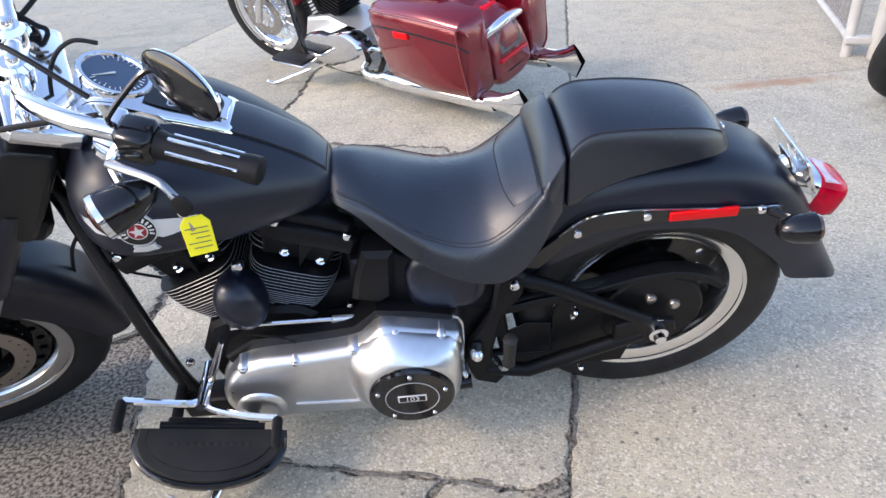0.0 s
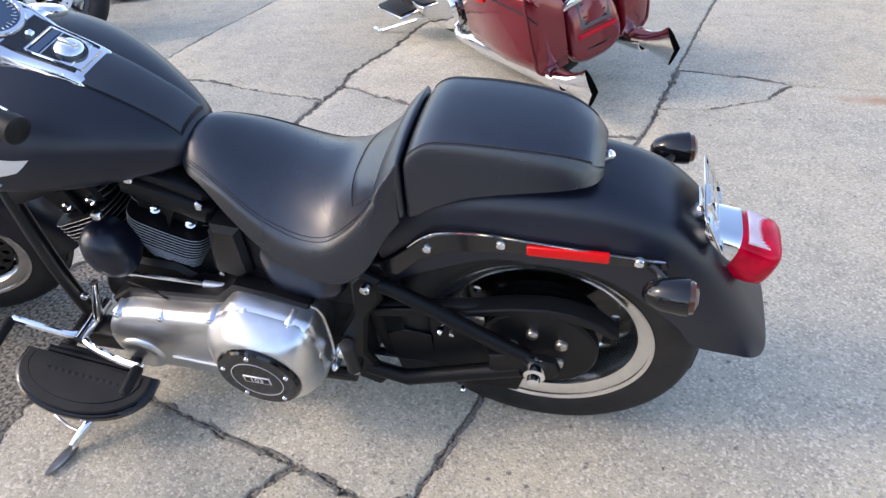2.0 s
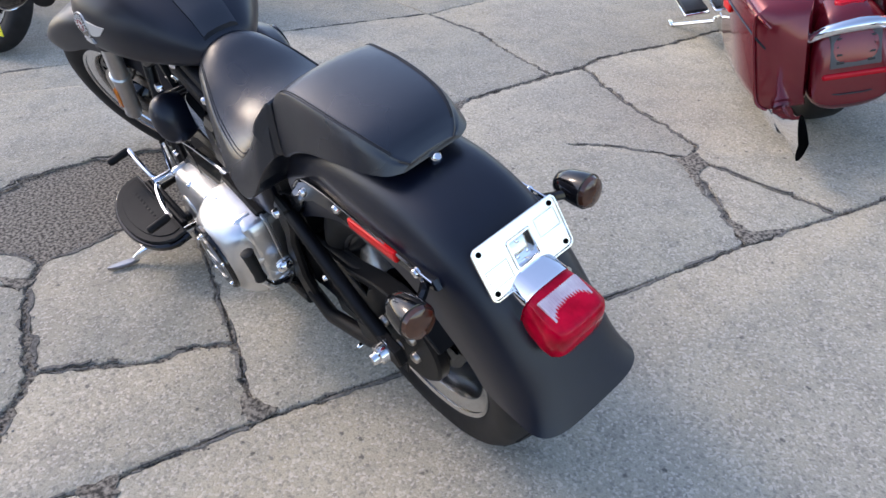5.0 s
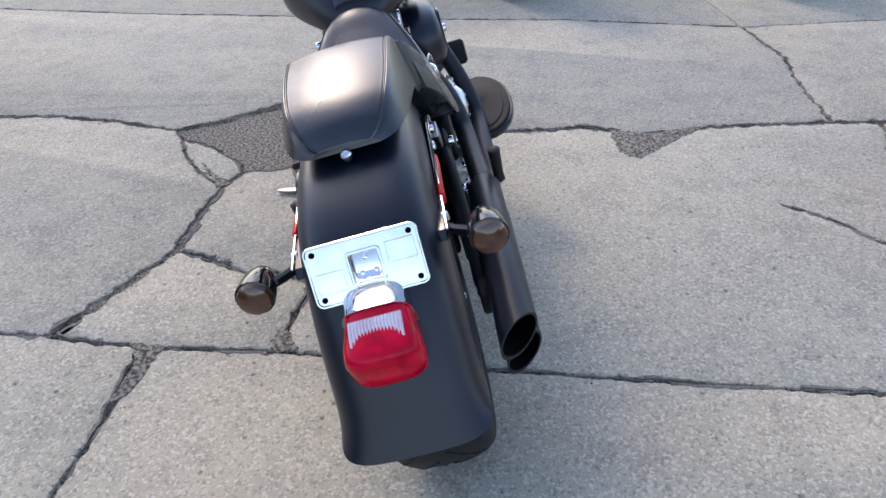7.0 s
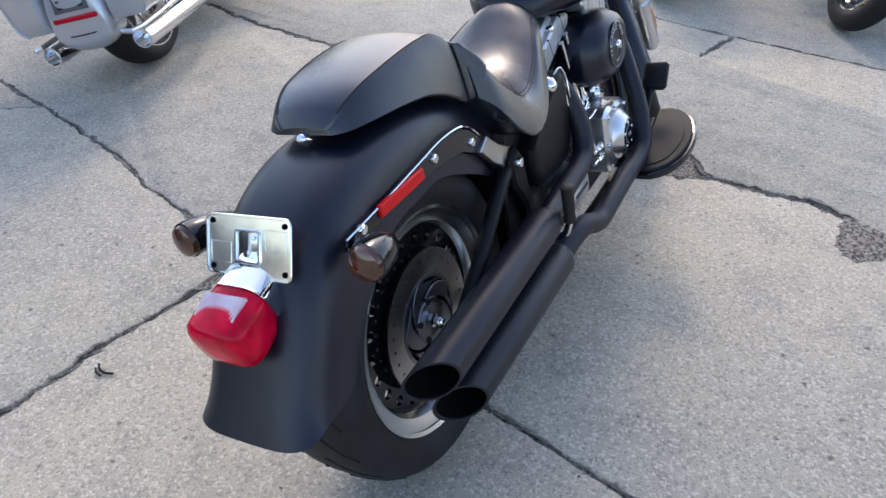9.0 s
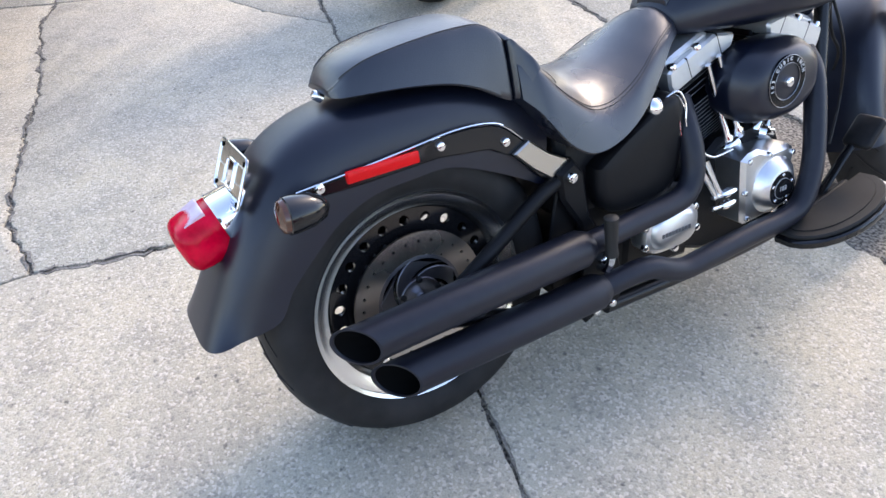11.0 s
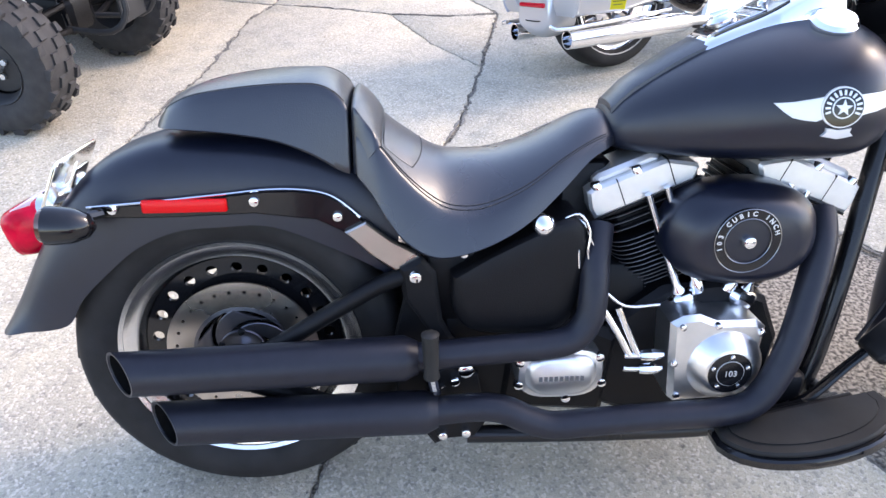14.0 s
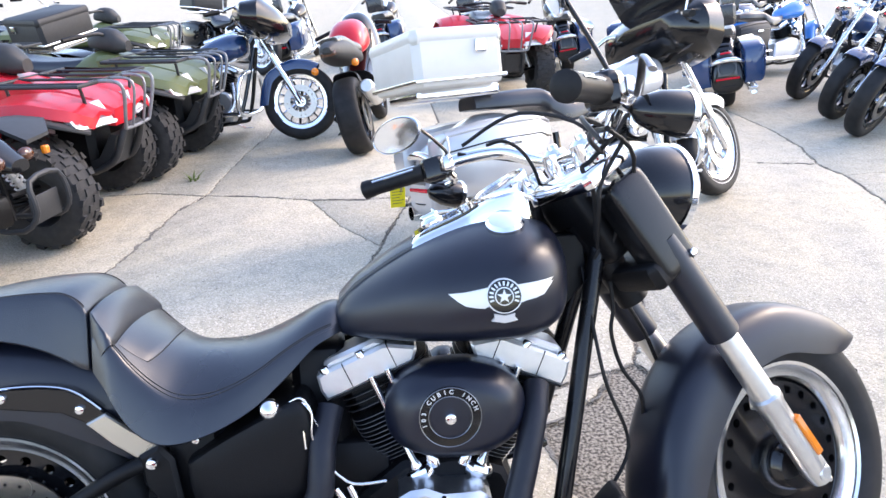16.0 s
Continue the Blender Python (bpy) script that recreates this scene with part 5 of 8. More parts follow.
part("oil_tank", Mesh().rings([[(0.528 + (x - 0.528) * k, y, 0.50 + (z - 0.50) * k) for x, z in OIL_TANK] for y, k in ((-0.171, 0.45), (-0.170, 0.80), (-0.167, 0.93), (-0.161, 0.98), (-0.150, 1.0), (0.105, 1.0), (0.118, 0.97), (0.126, 0.90), (0.130, 0.75))]), ENGINE_BLACK, bike, "black oil tank")
cap = part("oil_cap", Mesh().lathe([(-0.02, 0.017), (0.006, 0.018), (0.010, 0.021), (0.022, 0.021), (0.030, 0.016), (0.034, 0.008), (0.035, 0)], (0.567, -0.140, 0.600), (0.1, -0.84, 0.54), 14), CHROME, bike, "chrome oil filler cap")
part("oil_line", Mesh().tube([(0.60, -0.15, 0.615), (0.63, -0.16, 0.63), (0.65, -0.165, 0.60), (0.648, -0.17, 0.56), (0.655, -0.17, 0.535)], 0.0024, 10, 4), CHROME, bike, "bright metal oil line")
part("oil_line", Mesh().tube([(0.60, -0.145, 0.605), (0.62, -0.16, 0.612), (0.63, -0.165, 0.58), (0.635, -0.17, 0.53)], 0.0024, 8, 4), CHROME, bike, "bright metal oil line")
part("oil_line", Mesh().tube([(0.618, -0.150, 0.622), (0.640, -0.158, 0.612), (0.660, -0.160, 0.570), (0.676, -0.160, 0.545)], 0.0020, 8, 4), CHROME, bike, "bright metal oil line")
# battery box, widened as a dark filler for the shaded gap by the oil tank
part("battery_box", Mesh().box((0.38, -0.12, 0.20), (0.62, 0.12, 0.42), 0.02), ENGINE_BLACK, bike)
part("side_plate", Mesh().prism([(0.30, 0.19), (0.385, 0.16), (0.40, 0.34), (0.37, 0.49), (0.325, 0.49), (0.30, 0.38)], -0.130, -0.118, 0.004), ENGINE_BLACK, bike)
part("seat_pan", Mesh().box((0.335, -0.125, 0.40), (0.47, 0.125, 0.60), 0.02), ENGINE_BLACK, bike)
part("rear_engine_mount", Mesh().box((0.60, -0.07, 0.36), (0.715, 0.07, 0.70), 0.02), ENGINE_BLACK, bike)
part("starter_housing", Mesh().box((0.60, -0.085, 0.33), (0.82, 0.085, 0.50), 0.03), ENGINE_BLACK, bike)
part("inner_fender", Mesh().prism([(0.33, 0.20), (0.36, 0.20), (0.40, 0.45), (0.36, 0.66), (0.33, 0.60), (0.36, 0.42)], -0.11, 0.11, 0.005), ENGINE_BLACK, bike)
part("belt_guard", Mesh().prism([(0.38, 0.372), (0.38, 0.397), (0.262, 0.420), (0.152, 0.433), (0.05, 0.462), (-0.02, 0.470), (-0.07, 0.464), (-0.12, 0.443), (-0.16, 0.408), (-0.15, 0.398), (-0.11, 0.424), (-0.04, 0.446), (0.05, 0.438), (0.20, 0.404)], 0.082, 0.124, 0.003), ENGINE_BLACK, bike, "black belt guard")
part("lower_belt_guard", Mesh().prism(spline([(0.050, 0.142), (0.034, 0.200), (0.012, 0.275), (0.050, 0.318), (0.110, 0.350), (0.225, 0.392), (0.236, 0.30), (0.230, 0.195), (0.150, 0.146), (0.050, 0.142)], 3)[:-1], 0.1065, 0.1125, 0.002), ENGINE_BLACK, bike, "black lower belt guard")
# added black plate, darkens the see-through gap ahead of the belt guard
part("gap_plate", Mesh().prism([(0.232, 0.175), (0.330, 0.155), (0.345, 0.30), (0.300, 0.325), (0.240, 0.315)], 0.1065, 0.1125, 0.002), ENGINE_BLACK, bike)
part("guard_bolt", bolt_mesh((0.19, 0.112, 0.335), 0.007, (0, 1, 0), 0.008), CHROME, bike)
part("drive_belt", Mesh().tube([(0.55, 0.102, 0.375), (0.0, 0.102, 0.455)], 0.012, 8, squash=0.4).tube([(0.55, 0.102, 0.21), (0.0, 0.102, 0.205)], 0.012, 8, squash=0.4), BLACK_RUBBER, bike)

# ---- engine ----
def fin_mesh(x0, x1, wy, z0, z1):
    """A cooling fin: a thin plate with well rounded corners."""
    c, h = (x0 + x1) / 2, (x1 - x0) / 2
    ring = lambda z, k: [(c + (h - k) * sgnpow(math.cos(t), 0.42), (wy - k) * sgnpow(math.sin(t), 0.42), z) for t in (2 * math.pi * i / 28 for i in range(28))]
    return Mesh().rings([ring(z0, 0.001), ring((z0 + z1) / 2, 0.0), ring(z1, 0.001)])


CRANK = Vector((0.915, 0, 0.322))
part("crankcase", Mesh().prism([(0.70, 0.20), (0.78, 0.17), (1.0, 0.17), (1.06, 0.24), (1.07, 0.34), (1.03, 0.43), (0.93, 0.47), (0.82, 0.46), (0.74, 0.40), (0.68, 0.34)], -0.12, 0.12, 0.012), ENGINE_BLACK, bike)
part("gearbox", Mesh().prism([(0.50, 0.20), (0.72, 0.18), (0.74, 0.36), (0.66, 0.40), (0.52, 0.38)], -0.13, 0.12, 0.015), ENGINE_BLACK, bike)
for tilt, v0, v1 in ((-22.5, -0.116, 0.092), (22.5, -0.085, 0.119)):
    frame_m = Matrix.Translation(CRANK) @ Matrix.Rotation(radians(tilt), 4, "Y")
    name = "cylinder"
    cyl = part(name, Mesh().lathe([(0.12, 0.062), (0.34, 0.062)], (0, 0, 0), (0, 0, 1), 24).moved(frame_m), ENGINE_BLACK, bike, "black finned cylinder with bright fin edges")
    out = -1 if tilt < 0 else 1
    set_left = frame_m @ Matrix.Translation((0, 0.010, 0))
    for i in range(18):
        u = 0.106 + 0.0098 * i
        wy = 0.078 + 0.030 * min(1.0, i / 10)
        x0, x1 = sorted((out * min(0.102, 0.054 + 0.2 * u), -out * min(0.094, 0.39 * u)))
        part("cooling_fin", fin_mesh(x0, x1, wy, u, u + 0.0034).moved(set_left), ENGINE_BLACK, cyl)
        part("fin_edge", fin_mesh(x0 - 0.0006, x1 + 0.0006, wy + 0.0006, u + 0.0009, u + 0.0024).moved(set_left), FIN_EDGE, cyl)
    # cylinder head: smooth casting on the left with two bolts, short fins fore and aft
    head = part("cylinder_head", Mesh().prism([(-0.076, 0.278), (0.070, 0.278), (0.082, 0.352), (-0.086, 0.352)], -0.070, 0.084, 0.010).moved(frame_m), ENGINE_BLACK, bike, "black cylinder head")
    for i in range(4):
        u = 0.288 + 0.0150 * i
        part("cooling_fin", fin_mesh(-0.104, 0.104, 0.080, u, u + 0.0050).moved(frame_m), ENGINE_BLACK, head)
        part("fin_edge", fin_mesh(-0.1046, 0.1046, 0.0806, u + 0.0017, u + 0.0033).moved(frame_m), FIN_EDGE, head)
    part("head_web", Mesh().prism([(-0.012, 0.270), (0.003, 0.350), (-0.030, 0.350)], 0.080, 0.100, 0.003).moved(frame_m), ENGINE_BLACK, head)
    for v, u in ((-0.054, 0.291), (0.025, 0.297)):
        part("head_bolt", Mesh().lathe([(0, 0.012), (0.006, 0.012), (0.007, 0.008), (0.018, 0.007), (0.020, 0.004)], (v, 0.082, u), (0, 0.5, 0.86), 12).moved(frame_m), CHROME, head)
    flip = 1 if tilt < 0 else -1
    profile = [(-0.116, 0.347), (-0.119, 0.372), (-0.113, 0.402), (-0.100, 0.406), (0.036, 0.405), (0.046, 0.401), (0.091, 0.374), (0.092, 0.366), (0.076, 0.347)]
    ridge = [(-0.098, 0.400), (-0.092, 0.417), (-0.080, 0.421), (0.020, 0.420), (0.030, 0.414), (0.040, 0.400)]
    box = Mesh().prism([(flip * v, u) for v, u in profile], -0.108, 0.0, 0.006).prism([(flip * v, u) for v, u in ridge], -0.090, 0.0, 0.007)
    part("rocker_cover", Mesh().box((v0, 0.001, 0.352), (v1, 0.118, 0.398), 0.014).box((v0 + 0.015, 0.001, 0.392), (v1 - 0.012, 0.105, 0.424), 0.016).moved(frame_m), ENGINE_BLACK, cyl, "black rocker cover")
    rocker = part("rocker_cover", box.moved(frame_m), SATIN, bike, "silver rocker cover")
    for v in (-flip * 0.056, flip * 0.041):
        part("cover_seam", Mesh().box((v - 0.001, -0.1086, 0.352), (v + 0.001, -0.02, 0.4055), 0.0004).moved(frame_m), ENGINE_BLACK, rocker)
    part("cover_gasket", Mesh().box((v0 + 0.003, -0.1055, 0.3425), (v1 - 0.003, -0.01, 0.3475), 0.001).moved(frame_m), ENGINE_BLACK, rocker)
    for x, y in ((-flip * 0.093, -0.098), (-flip * 0.016, -0.098), (v0 + 0.03, 0.112), (v1 - 0.03, 0.112)):
        part("cover_bolt", bolt_mesh(frame_m @ Vector((x, y, 0.404)), 0.011, frame_m.to_3x3() @ Vector((0, 0, 1)), 0.010), CHROME, rocker)
    for v in (-0.018, 0.018):
        part("pushrod_tube", Mesh().lathe([(0.10, 0.013), (0.12, 0.014), (0.13, 0.008), (0.33, 0.007)], (v + (0.005 if tilt < 0 else -0.005), -0.118, 0.03), (0.0, 0.0, 1), 12).moved(frame_m), CHROME, cyl, "chrome pushrod tube")
    part("tappet_block", Mesh().box((-0.028, -0.140, 0.112), (0.028, -0.07, 0.145), 0.012).moved(frame_m @ Matrix.Translation((-0.012 if tilt < 0 else 0.012, 0, 0))), CHROME, cyl, "chrome tappet cover")
# right side
RIGHT = Matrix.Translation((-0.003, 0.021, 0.0))
camc = part("cam_cover", Mesh().prism([(0.812, 0.424), (0.835, 0.437), (0.866, 0.44), (0.90, 0.425), (0.94, 0.425), (0.975, 0.425), (0.995, 0.41), (0.992, 0.35), (0.988, 0.27), (0.96, 0.256), (0.84, 0.25), (0.825, 0.262), (0.818, 0.34)], -0.222, -0.10, 0.010), ALLOY, bike, "polished cam cover", at=RIGHT)
part("timer_cone", Mesh().lathe([(0, 0.074), (0.010, 0.071), (0.022, 0.056), (0.030, 0.047), (0.0315, 0.0432)], (0.924, -0.216, 0.334), (0, -1, 0), 36), ALLOY, camc)
part("timer_cover", Mesh().lathe([(0.0, 0.0430), (0.003, 0.0420), (0.0035, 0.0)], (0.924, -0.245, 0.332), (0, -1, 0), 36), GLOSS_BLACK, camc, "round black engine cover with small bolts")
part("cover_inset", Mesh().lathe([(0, 0.0265), (0.001, 0.0265), (0.0015, 0)], (0.924, -0.2487, 0.332), (0, -1, 0), 30), SILVER_PAINT, camc)
part("cover_plate", Mesh().lathe([(0, 0.0253), (0.001, 0.0253), (0.0012, 0)], (0.924, -0.2497, 0.332), (0, -1, 0), 30), GLOSS_BLACK, camc)
for i in range(5):
    a = radians(90 + 72 * i)
    part("cover_bolt", bolt_mesh((0.924 + 0.0345 * math.cos(a), -0.2485, 0.332 + 0.0345 * math.sin(a)), 0.0048, (0, -1, 0), 0.003), CHROME, camc)
for x, z in ((0.833, 0.418), (0.985, 0.402), (0.978, 0.27), (0.84, 0.268), (0.826, 0.34), (0.90, 0.418)):
    part("case_bolt", bolt_mesh((x, -0.221, z), 0.007, (0, -1, 0), 0.006), CHROME, camc)


def raised_writing(text, size, at, parent, material, label="", bold=0.0):
    cu = bpy.data.curves.new("writing", "FONT")
    cu.offset = bold
    cu.body, cu.size, cu.extrude, cu.align_x, cu.align_y = text, size, 0.0006, "CENTER", "CENTER"
    tmp = bpy.data.objects.new("writing", cu)
    scene.collection.objects.link(tmp)
    me = bpy.data.meshes.new_from_object(tmp.evaluated_get(bpy.context.evaluated_depsgraph_get()))
    bpy.data.objects.remove(tmp)
    me.materials.clear()
    me.materials.append(material)
    ob = new("writing", me)
    ob.parent, ob.matrix_basis = parent, at
    return tagged(ob, label) if label else ob


FACING_RIGHT = Matrix(((1, 0, 0, 0), (0, 0, -1, 0), (0, 1, 0, 0), (0, 0, 0, 1)))
FACING_LEFT = Matrix(((-1, 0, 0, 0), (0, 0, 1, 0), (0, 1, 0, 0), (0, 0, 0, 1)))
raised_writing("103", 0.017, Matrix.Translation((0.924, -0.2513, 0.332)) @ FACING_RIGHT, camc, SILVER_PAINT)
trans = part("gearbox_cover", Mesh().rings([[(0.618 + sx * 0.086 * sgnpow(math.cos(t), 0.6), y, 0.310 + sx * 0.056 * sgnpow(math.sin(t), 0.75)) for t in (2 * math.pi * k / 28 for k in range(28))] for y, sx in ((-0.12, 1.0), (-0.185, 1.0), (-0.196, 0.94), (-0.198, 0.80), (-0.206, 0.74), (-0.210, 0.64))]), ALLOY, bike, "bright gearbox side cover", at=RIGHT)
bars = Mesh()
for i in range(9):
    bars.box((0.573 + i * 0.010, -0.2125, 0.304), (0.5795 + i * 0.010, -0.209, 0.313))
part("lettering", bars, GREY_PAINT, trans)
for x, z in ((0.602, 0.368), (0.632, 0.252), (0.540, 0.335), (0.538, 0.285), (0.700, 0.285), (0.692, 0.342)):
    part("case_bolt", bolt_mesh((x, -0.19, z), 0.010, (0, -1, 0), 0.008), CHROME, trans)
air = part("air_cleaner", Mesh().rings([[(0.933 + s * 0.140 * sgnpow(math.cos(t), 0.86), y, 0.584 + s * 0.097 * sgnpow(math.sin(t), 0.86)) for t in (2 * math.pi * k / 48 for k in range(48))]
                                       for y, s in ((-0.10, 0.90), (-0.125, 1.0), (-0.175, 1.0), (-0.182, 0.985), (-0.188, 0.95), (-0.212, 0.86), (-0.226, 0.72), (-0.232, 0.58))]), MATT_BLACK, bike, "matt black oval air cleaner", at=RIGHT)
part("air_ring", Mesh().lathe([(0, 0.0600), (0.005, 0.0595), (0.0065, 0.058), (0.0065, 0.0435), (0.005, 0.0422), (0.001, 0.041)], (0.918, -0.229, 0.593), (0, -1, 0), 40), GLOSS_BLACK, air, "gloss black ring with pale letters")
for r in (0.0416, 0.0590):
    part("ring_edge", Mesh().lathe([(-0.0006, r), (0.0, r + 0.0008), (0.0006, r), (0.0, r - 0.0008)], (0.918, -0.2352, 0.593), (0, -1, 0), 48, cap=False), LEVER_METAL, air)
for d in (-1, 1):
    part("air_crease", Mesh().tube([(0.933 + d * 0.083, -0.2085, 0.592), (0.933 + d * 0.112, -0.1985, 0.590), (0.933 + d * 0.133, -0.172, 0.588)], 0.0022, 6, 4), GLOSS_BLACK, air)
part("air_plate", Mesh().lathe([(0, 0.0405), (0.004, 0.039), (0.006, 0.0)], (0.918, -0.229, 0.593), (0, -1, 0), 36), MATT_BLACK, air)
part("air_bolt", bolt_mesh((0.918, -0.236, 0.593), 0.012, (0, -1, 0), 0.010), CHROME, air, "chrome centre bolt")
for i, ch in enumerate("103 CUBIC INCH"):
    if ch != " ":
        a = 196 - 178 * i / 13
        at = Matrix.Translation((0.918 + 0.0508 * math.cos(radians(a)), -0.2364, 0.593 + 0.0508 * math.sin(radians(a)))) @ FACING_RIGHT @ Matrix.Rotation(radians(a - 90), 4, "Z")
        raised_writing(ch, 0.0118, at, air, SILVER_PAINT, bold=0.0003).name = "letter"
part("inlet", Mesh().tube([(0.90, -0.11, 0.58), (0.90, 0.0, 0.60)], 0.035, 16), ENGINE_BLACK, bike)


def exhaust(name, pts, r, label, parent):
    return part(name, Mesh().tube(pts, r, 18, 6), EXHAUST_BLACK, parent, label)


def muffler(tip, root, r):
    tip, root = Vector(tip), Vector(root)
    d = (root - tip).normalized()
    side = Vector((0, 1, 0)) - d * d.y
    side.normalize()
    up = d.cross(side)
    rings = []
    # slash-cut mouth: the outer side is cut shorter
    for s, rr, cut in ((0.03, r - 0.004, 0.9), (0.0, r - 0.004, 0.9), (0.0, r, 0.9), (0.10, r, 0.0), (0.2, r, 0.0), ((root - tip).length - 0.012, r, 0.0), ((root - tip).length, r * 0.86, 0.0), ((root - tip).length + 0.012, r * 0.72, 0.0)):
        rings.append([tip + d * (s + max(0.0, 0.045 - cut * side.dot(side * math.cos(a)) * rr) * (1 if cut else 0)) + (side * math.cos(a) + up * math.sin(a)) * rr for a in (2 * math.pi * k / 32 for k in range(32))])
    inner = [[p + d * 0.12 for p in rings[0]]]
    return Mesh().rings(inner + rings, True, True)


def muffler_bore(tip, root, r):
    """The near-black inside behind the slash-cut mouth."""
    tip, root = Vector(tip), Vector(root)
    d = (root - tip).normalized()
    side = (Vector((0, 1, 0)) - d * d.y).normalized()
    up = d.cross(side)
    rings = []
    for s, rr in ((0.004, r - 0.0046), (0.06, r - 0.0046), (0.10, r - 0.006)):
        rings.append([tip + d * (s + max(0.0, 0.045 - 0.9 * math.cos(a) * rr)) + (side * math.cos(a) + up * math.sin(a)) * rr for a in (2 * math.pi * k / 32 for k in range(32))])
    return Mesh().rings(rings, False, True)


# near-black with hardly any gloss, so that hollows come out dark
NEAR_BLACK = shader("exhaust_inside", (0.004, 0.004, 0.004), 0.95, spec=0.05)
pipe_u = exhaust("exhaust_pipe", [(0.33, -0.208, 0.379), (0.50, -0.202, 0.387), (0.575, -0.200, 0.390), (0.628, -0.197, 0.402), (0.656, -0.190, 0.440), (0.663, -0.178, 0.49), (0.668, -0.155, 0.54), (0.682, -0.115, 0.59)], 0.0265, "matt black exhaust pipe", bike)
part("muffler", muffler((-0.238, -0.198, 0.3565), (0.33, -0.208, 0.379), 0.041), EXHAUST_BLACK, pipe_u, "matt black slash-cut muffler")
part("muffler_bore", muffler_bore((-0.238, -0.198, 0.3565), (0.33, -0.208, 0.379), 0.041), NEAR_BLACK, pipe_u)
pipe_l = exhaust("exhaust_pipe", [(0.365, -0.214, 0.263), (0.44, -0.225, 0.277), (0.495, -0.232, 0.276), (0.545, -0.238, 0.254), (0.59, -0.240, 0.241), (0.66, -0.242, 0.246), (0.80, -0.246, 0.256), (0.91, -0.250, 0.263), (0.97, -0.250, 0.288), (1.015, -0.235, 0.36), (1.05, -0.205, 0.45), (1.085, -0.16, 0.56), (1.10, -0.115, 0.61)], 0.0265, "matt black exhaust pipe", bike)
part("muffler", muffler((-0.175, -0.200, 0.2495), (0.365, -0.214, 0.263), 0.041), EXHAUST_BLACK, pipe_l, "matt black slash-cut muffler")
part("muffler_bore", muffler_bore((-0.175, -0.200, 0.2495), (0.365, -0.214, 0.263), 0.041), NEAR_BLACK, pipe_l)
brk = part("muffler_bracket", Mesh().prism([(0.36, 0.30), (0.40, 0.33), (0.46, 0.31), (0.48, 0.20), (0.455, 0.162), (0.385, 0.158), (0.365, 0.19)], -0.186, -0.171, 0.003), ENGINE_BLACK, bike, at=RIGHT)
for x, z in ((0.438, 0.178), (0.392, 0.174), (0.415, 0.30)):
    part("bracket_bolt", bolt_mesh((x, -0.190, z), 0.010, (0, -1, 0), 0.010), CHROME, brk)
for pts, r in (([(0.682, -0.20, 0.492), (0.725, -0.205, 0.458), (0.79, -0.205, 0.459)], 0.0032), ([(0.690, -0.195, 0.445), (0.718, -0.20, 0.40), (0.744, -0.205, 0.352)], 0.0070), ([(0.716, -0.195, 0.45), (0.738, -0.20, 0.40), (0.76, -0.205, 0.352)], 0.0070),
               ([(0.735, -0.205, 0.353), (0.75, -0.206, 0.352), (0.81, -0.206, 0.352)], 0.006), ([(0.735, -0.205, 0.324), (0.75, -0.206, 0.322), (0.81, -0.206, 0.322)], 0.006)):
    part("oil_line", Mesh().tube(pts, r, 10, 4), CHROME, bike, "bright metal oil line", at=RIGHT)
for x, z in ((0.785, 0.352), (0.785, 0.322)):
    part("line_fitting", Mesh().lathe([(-0.02, 0.010), (-0.006, 0.012), (0.006, 0.012), (0.02, 0.009)], (x, -0.205, z), (1, 0, 0), 8), CHROME, bike, at=RIGHT)


def footboard(side, z0, tilt, pitch, ahead=0.0, inward=0.0):
    """A half-moon footboard: rubber pad in a black pan with bright arm."""
    def outline(g):
        pts = [(0.885 - g, 0.282 - g * 0.4), (1.205 + g, 0.282 - g * 0.4)]
        for i in range(1, 16):
            a = math.pi * i / 16
            pts.append((1.045 + (0.165 + g) * math.cos(a), 0.289 + (0.123 + g) * math.sin(a) ** 0.8))
        return pts
    def plate(g, za, zb, r):
        pts = outline(g)
        n = len(pts)
        cx, cy = 1.045, 0.34
        mk = lambda k, z: [(cx + (x - cx) * k, cy + (y - cy) * k, z) for x, y in pts]
        return Mesh().rings([mk(1 - r, za), mk(1, za + 0.004), mk(1, zb - 0.004), mk(1 - r, zb)])
    mt = Matrix.Diagonal((1, side, 1, 1)) @ Matrix.Translation((ahead, 0.255 - inward, z0)) @ Matrix.Rotation(radians(tilt), 4, "X") @ Matrix.Translation((1.045, 0, 0)) @ Matrix.Rotation(radians(pitch), 4, "Y") @ Matrix.Translation((-1.045, -0.255, 0))
    pan = part("footboard", plate(0.006, -0.022, 0.0, 0.04).moved(mt), GLOSS_BLACK, bike, "half-moon black footboard")
    part("pad", plate(-0.004, -0.002, 0.010, 0.03).moved(mt), PAD_RUBBER, pan, "ribbed black rubber pad")
    part("pad_inset", plate(-0.026, 0.008, 0.0125, 0.01).moved(mt), PAD_RUBBER, pan)
    ribs = Mesh()
    for i in range(11):
        ribs.box((0.955 + i * 0.017, 0.318, 0.0124), (0.966 + i * 0.017, 0.327, 0.0131), 0.0003)
    if side > 0:
        part("lettering", ribs.moved(mt), PAD_RUBBER, pan)
    part("hinge_bar", Mesh().tube([(0.93, 0.272, -0.006), (1.16, 0.272, -0.006)], 0.011, 10).box((0.945, 0.250, -0.014), (1.145, 0.272, 0.0), 0.004).moved(mt), ENGINE_BLACK, pan)
    for x in (0.96, 1.13):
        part("hinge_arm", Mesh().box((x - 0.012, 0.15, -0.03), (x + 0.012, 0.289, -0.008), 0.005).moved(mt), ENGINE_BLACK, pan)
    return mt


footboard(-1, 0.254, 2, -12, 0.005, 0.036)
footboard(1, 0.262, -5, -13, 0.0)
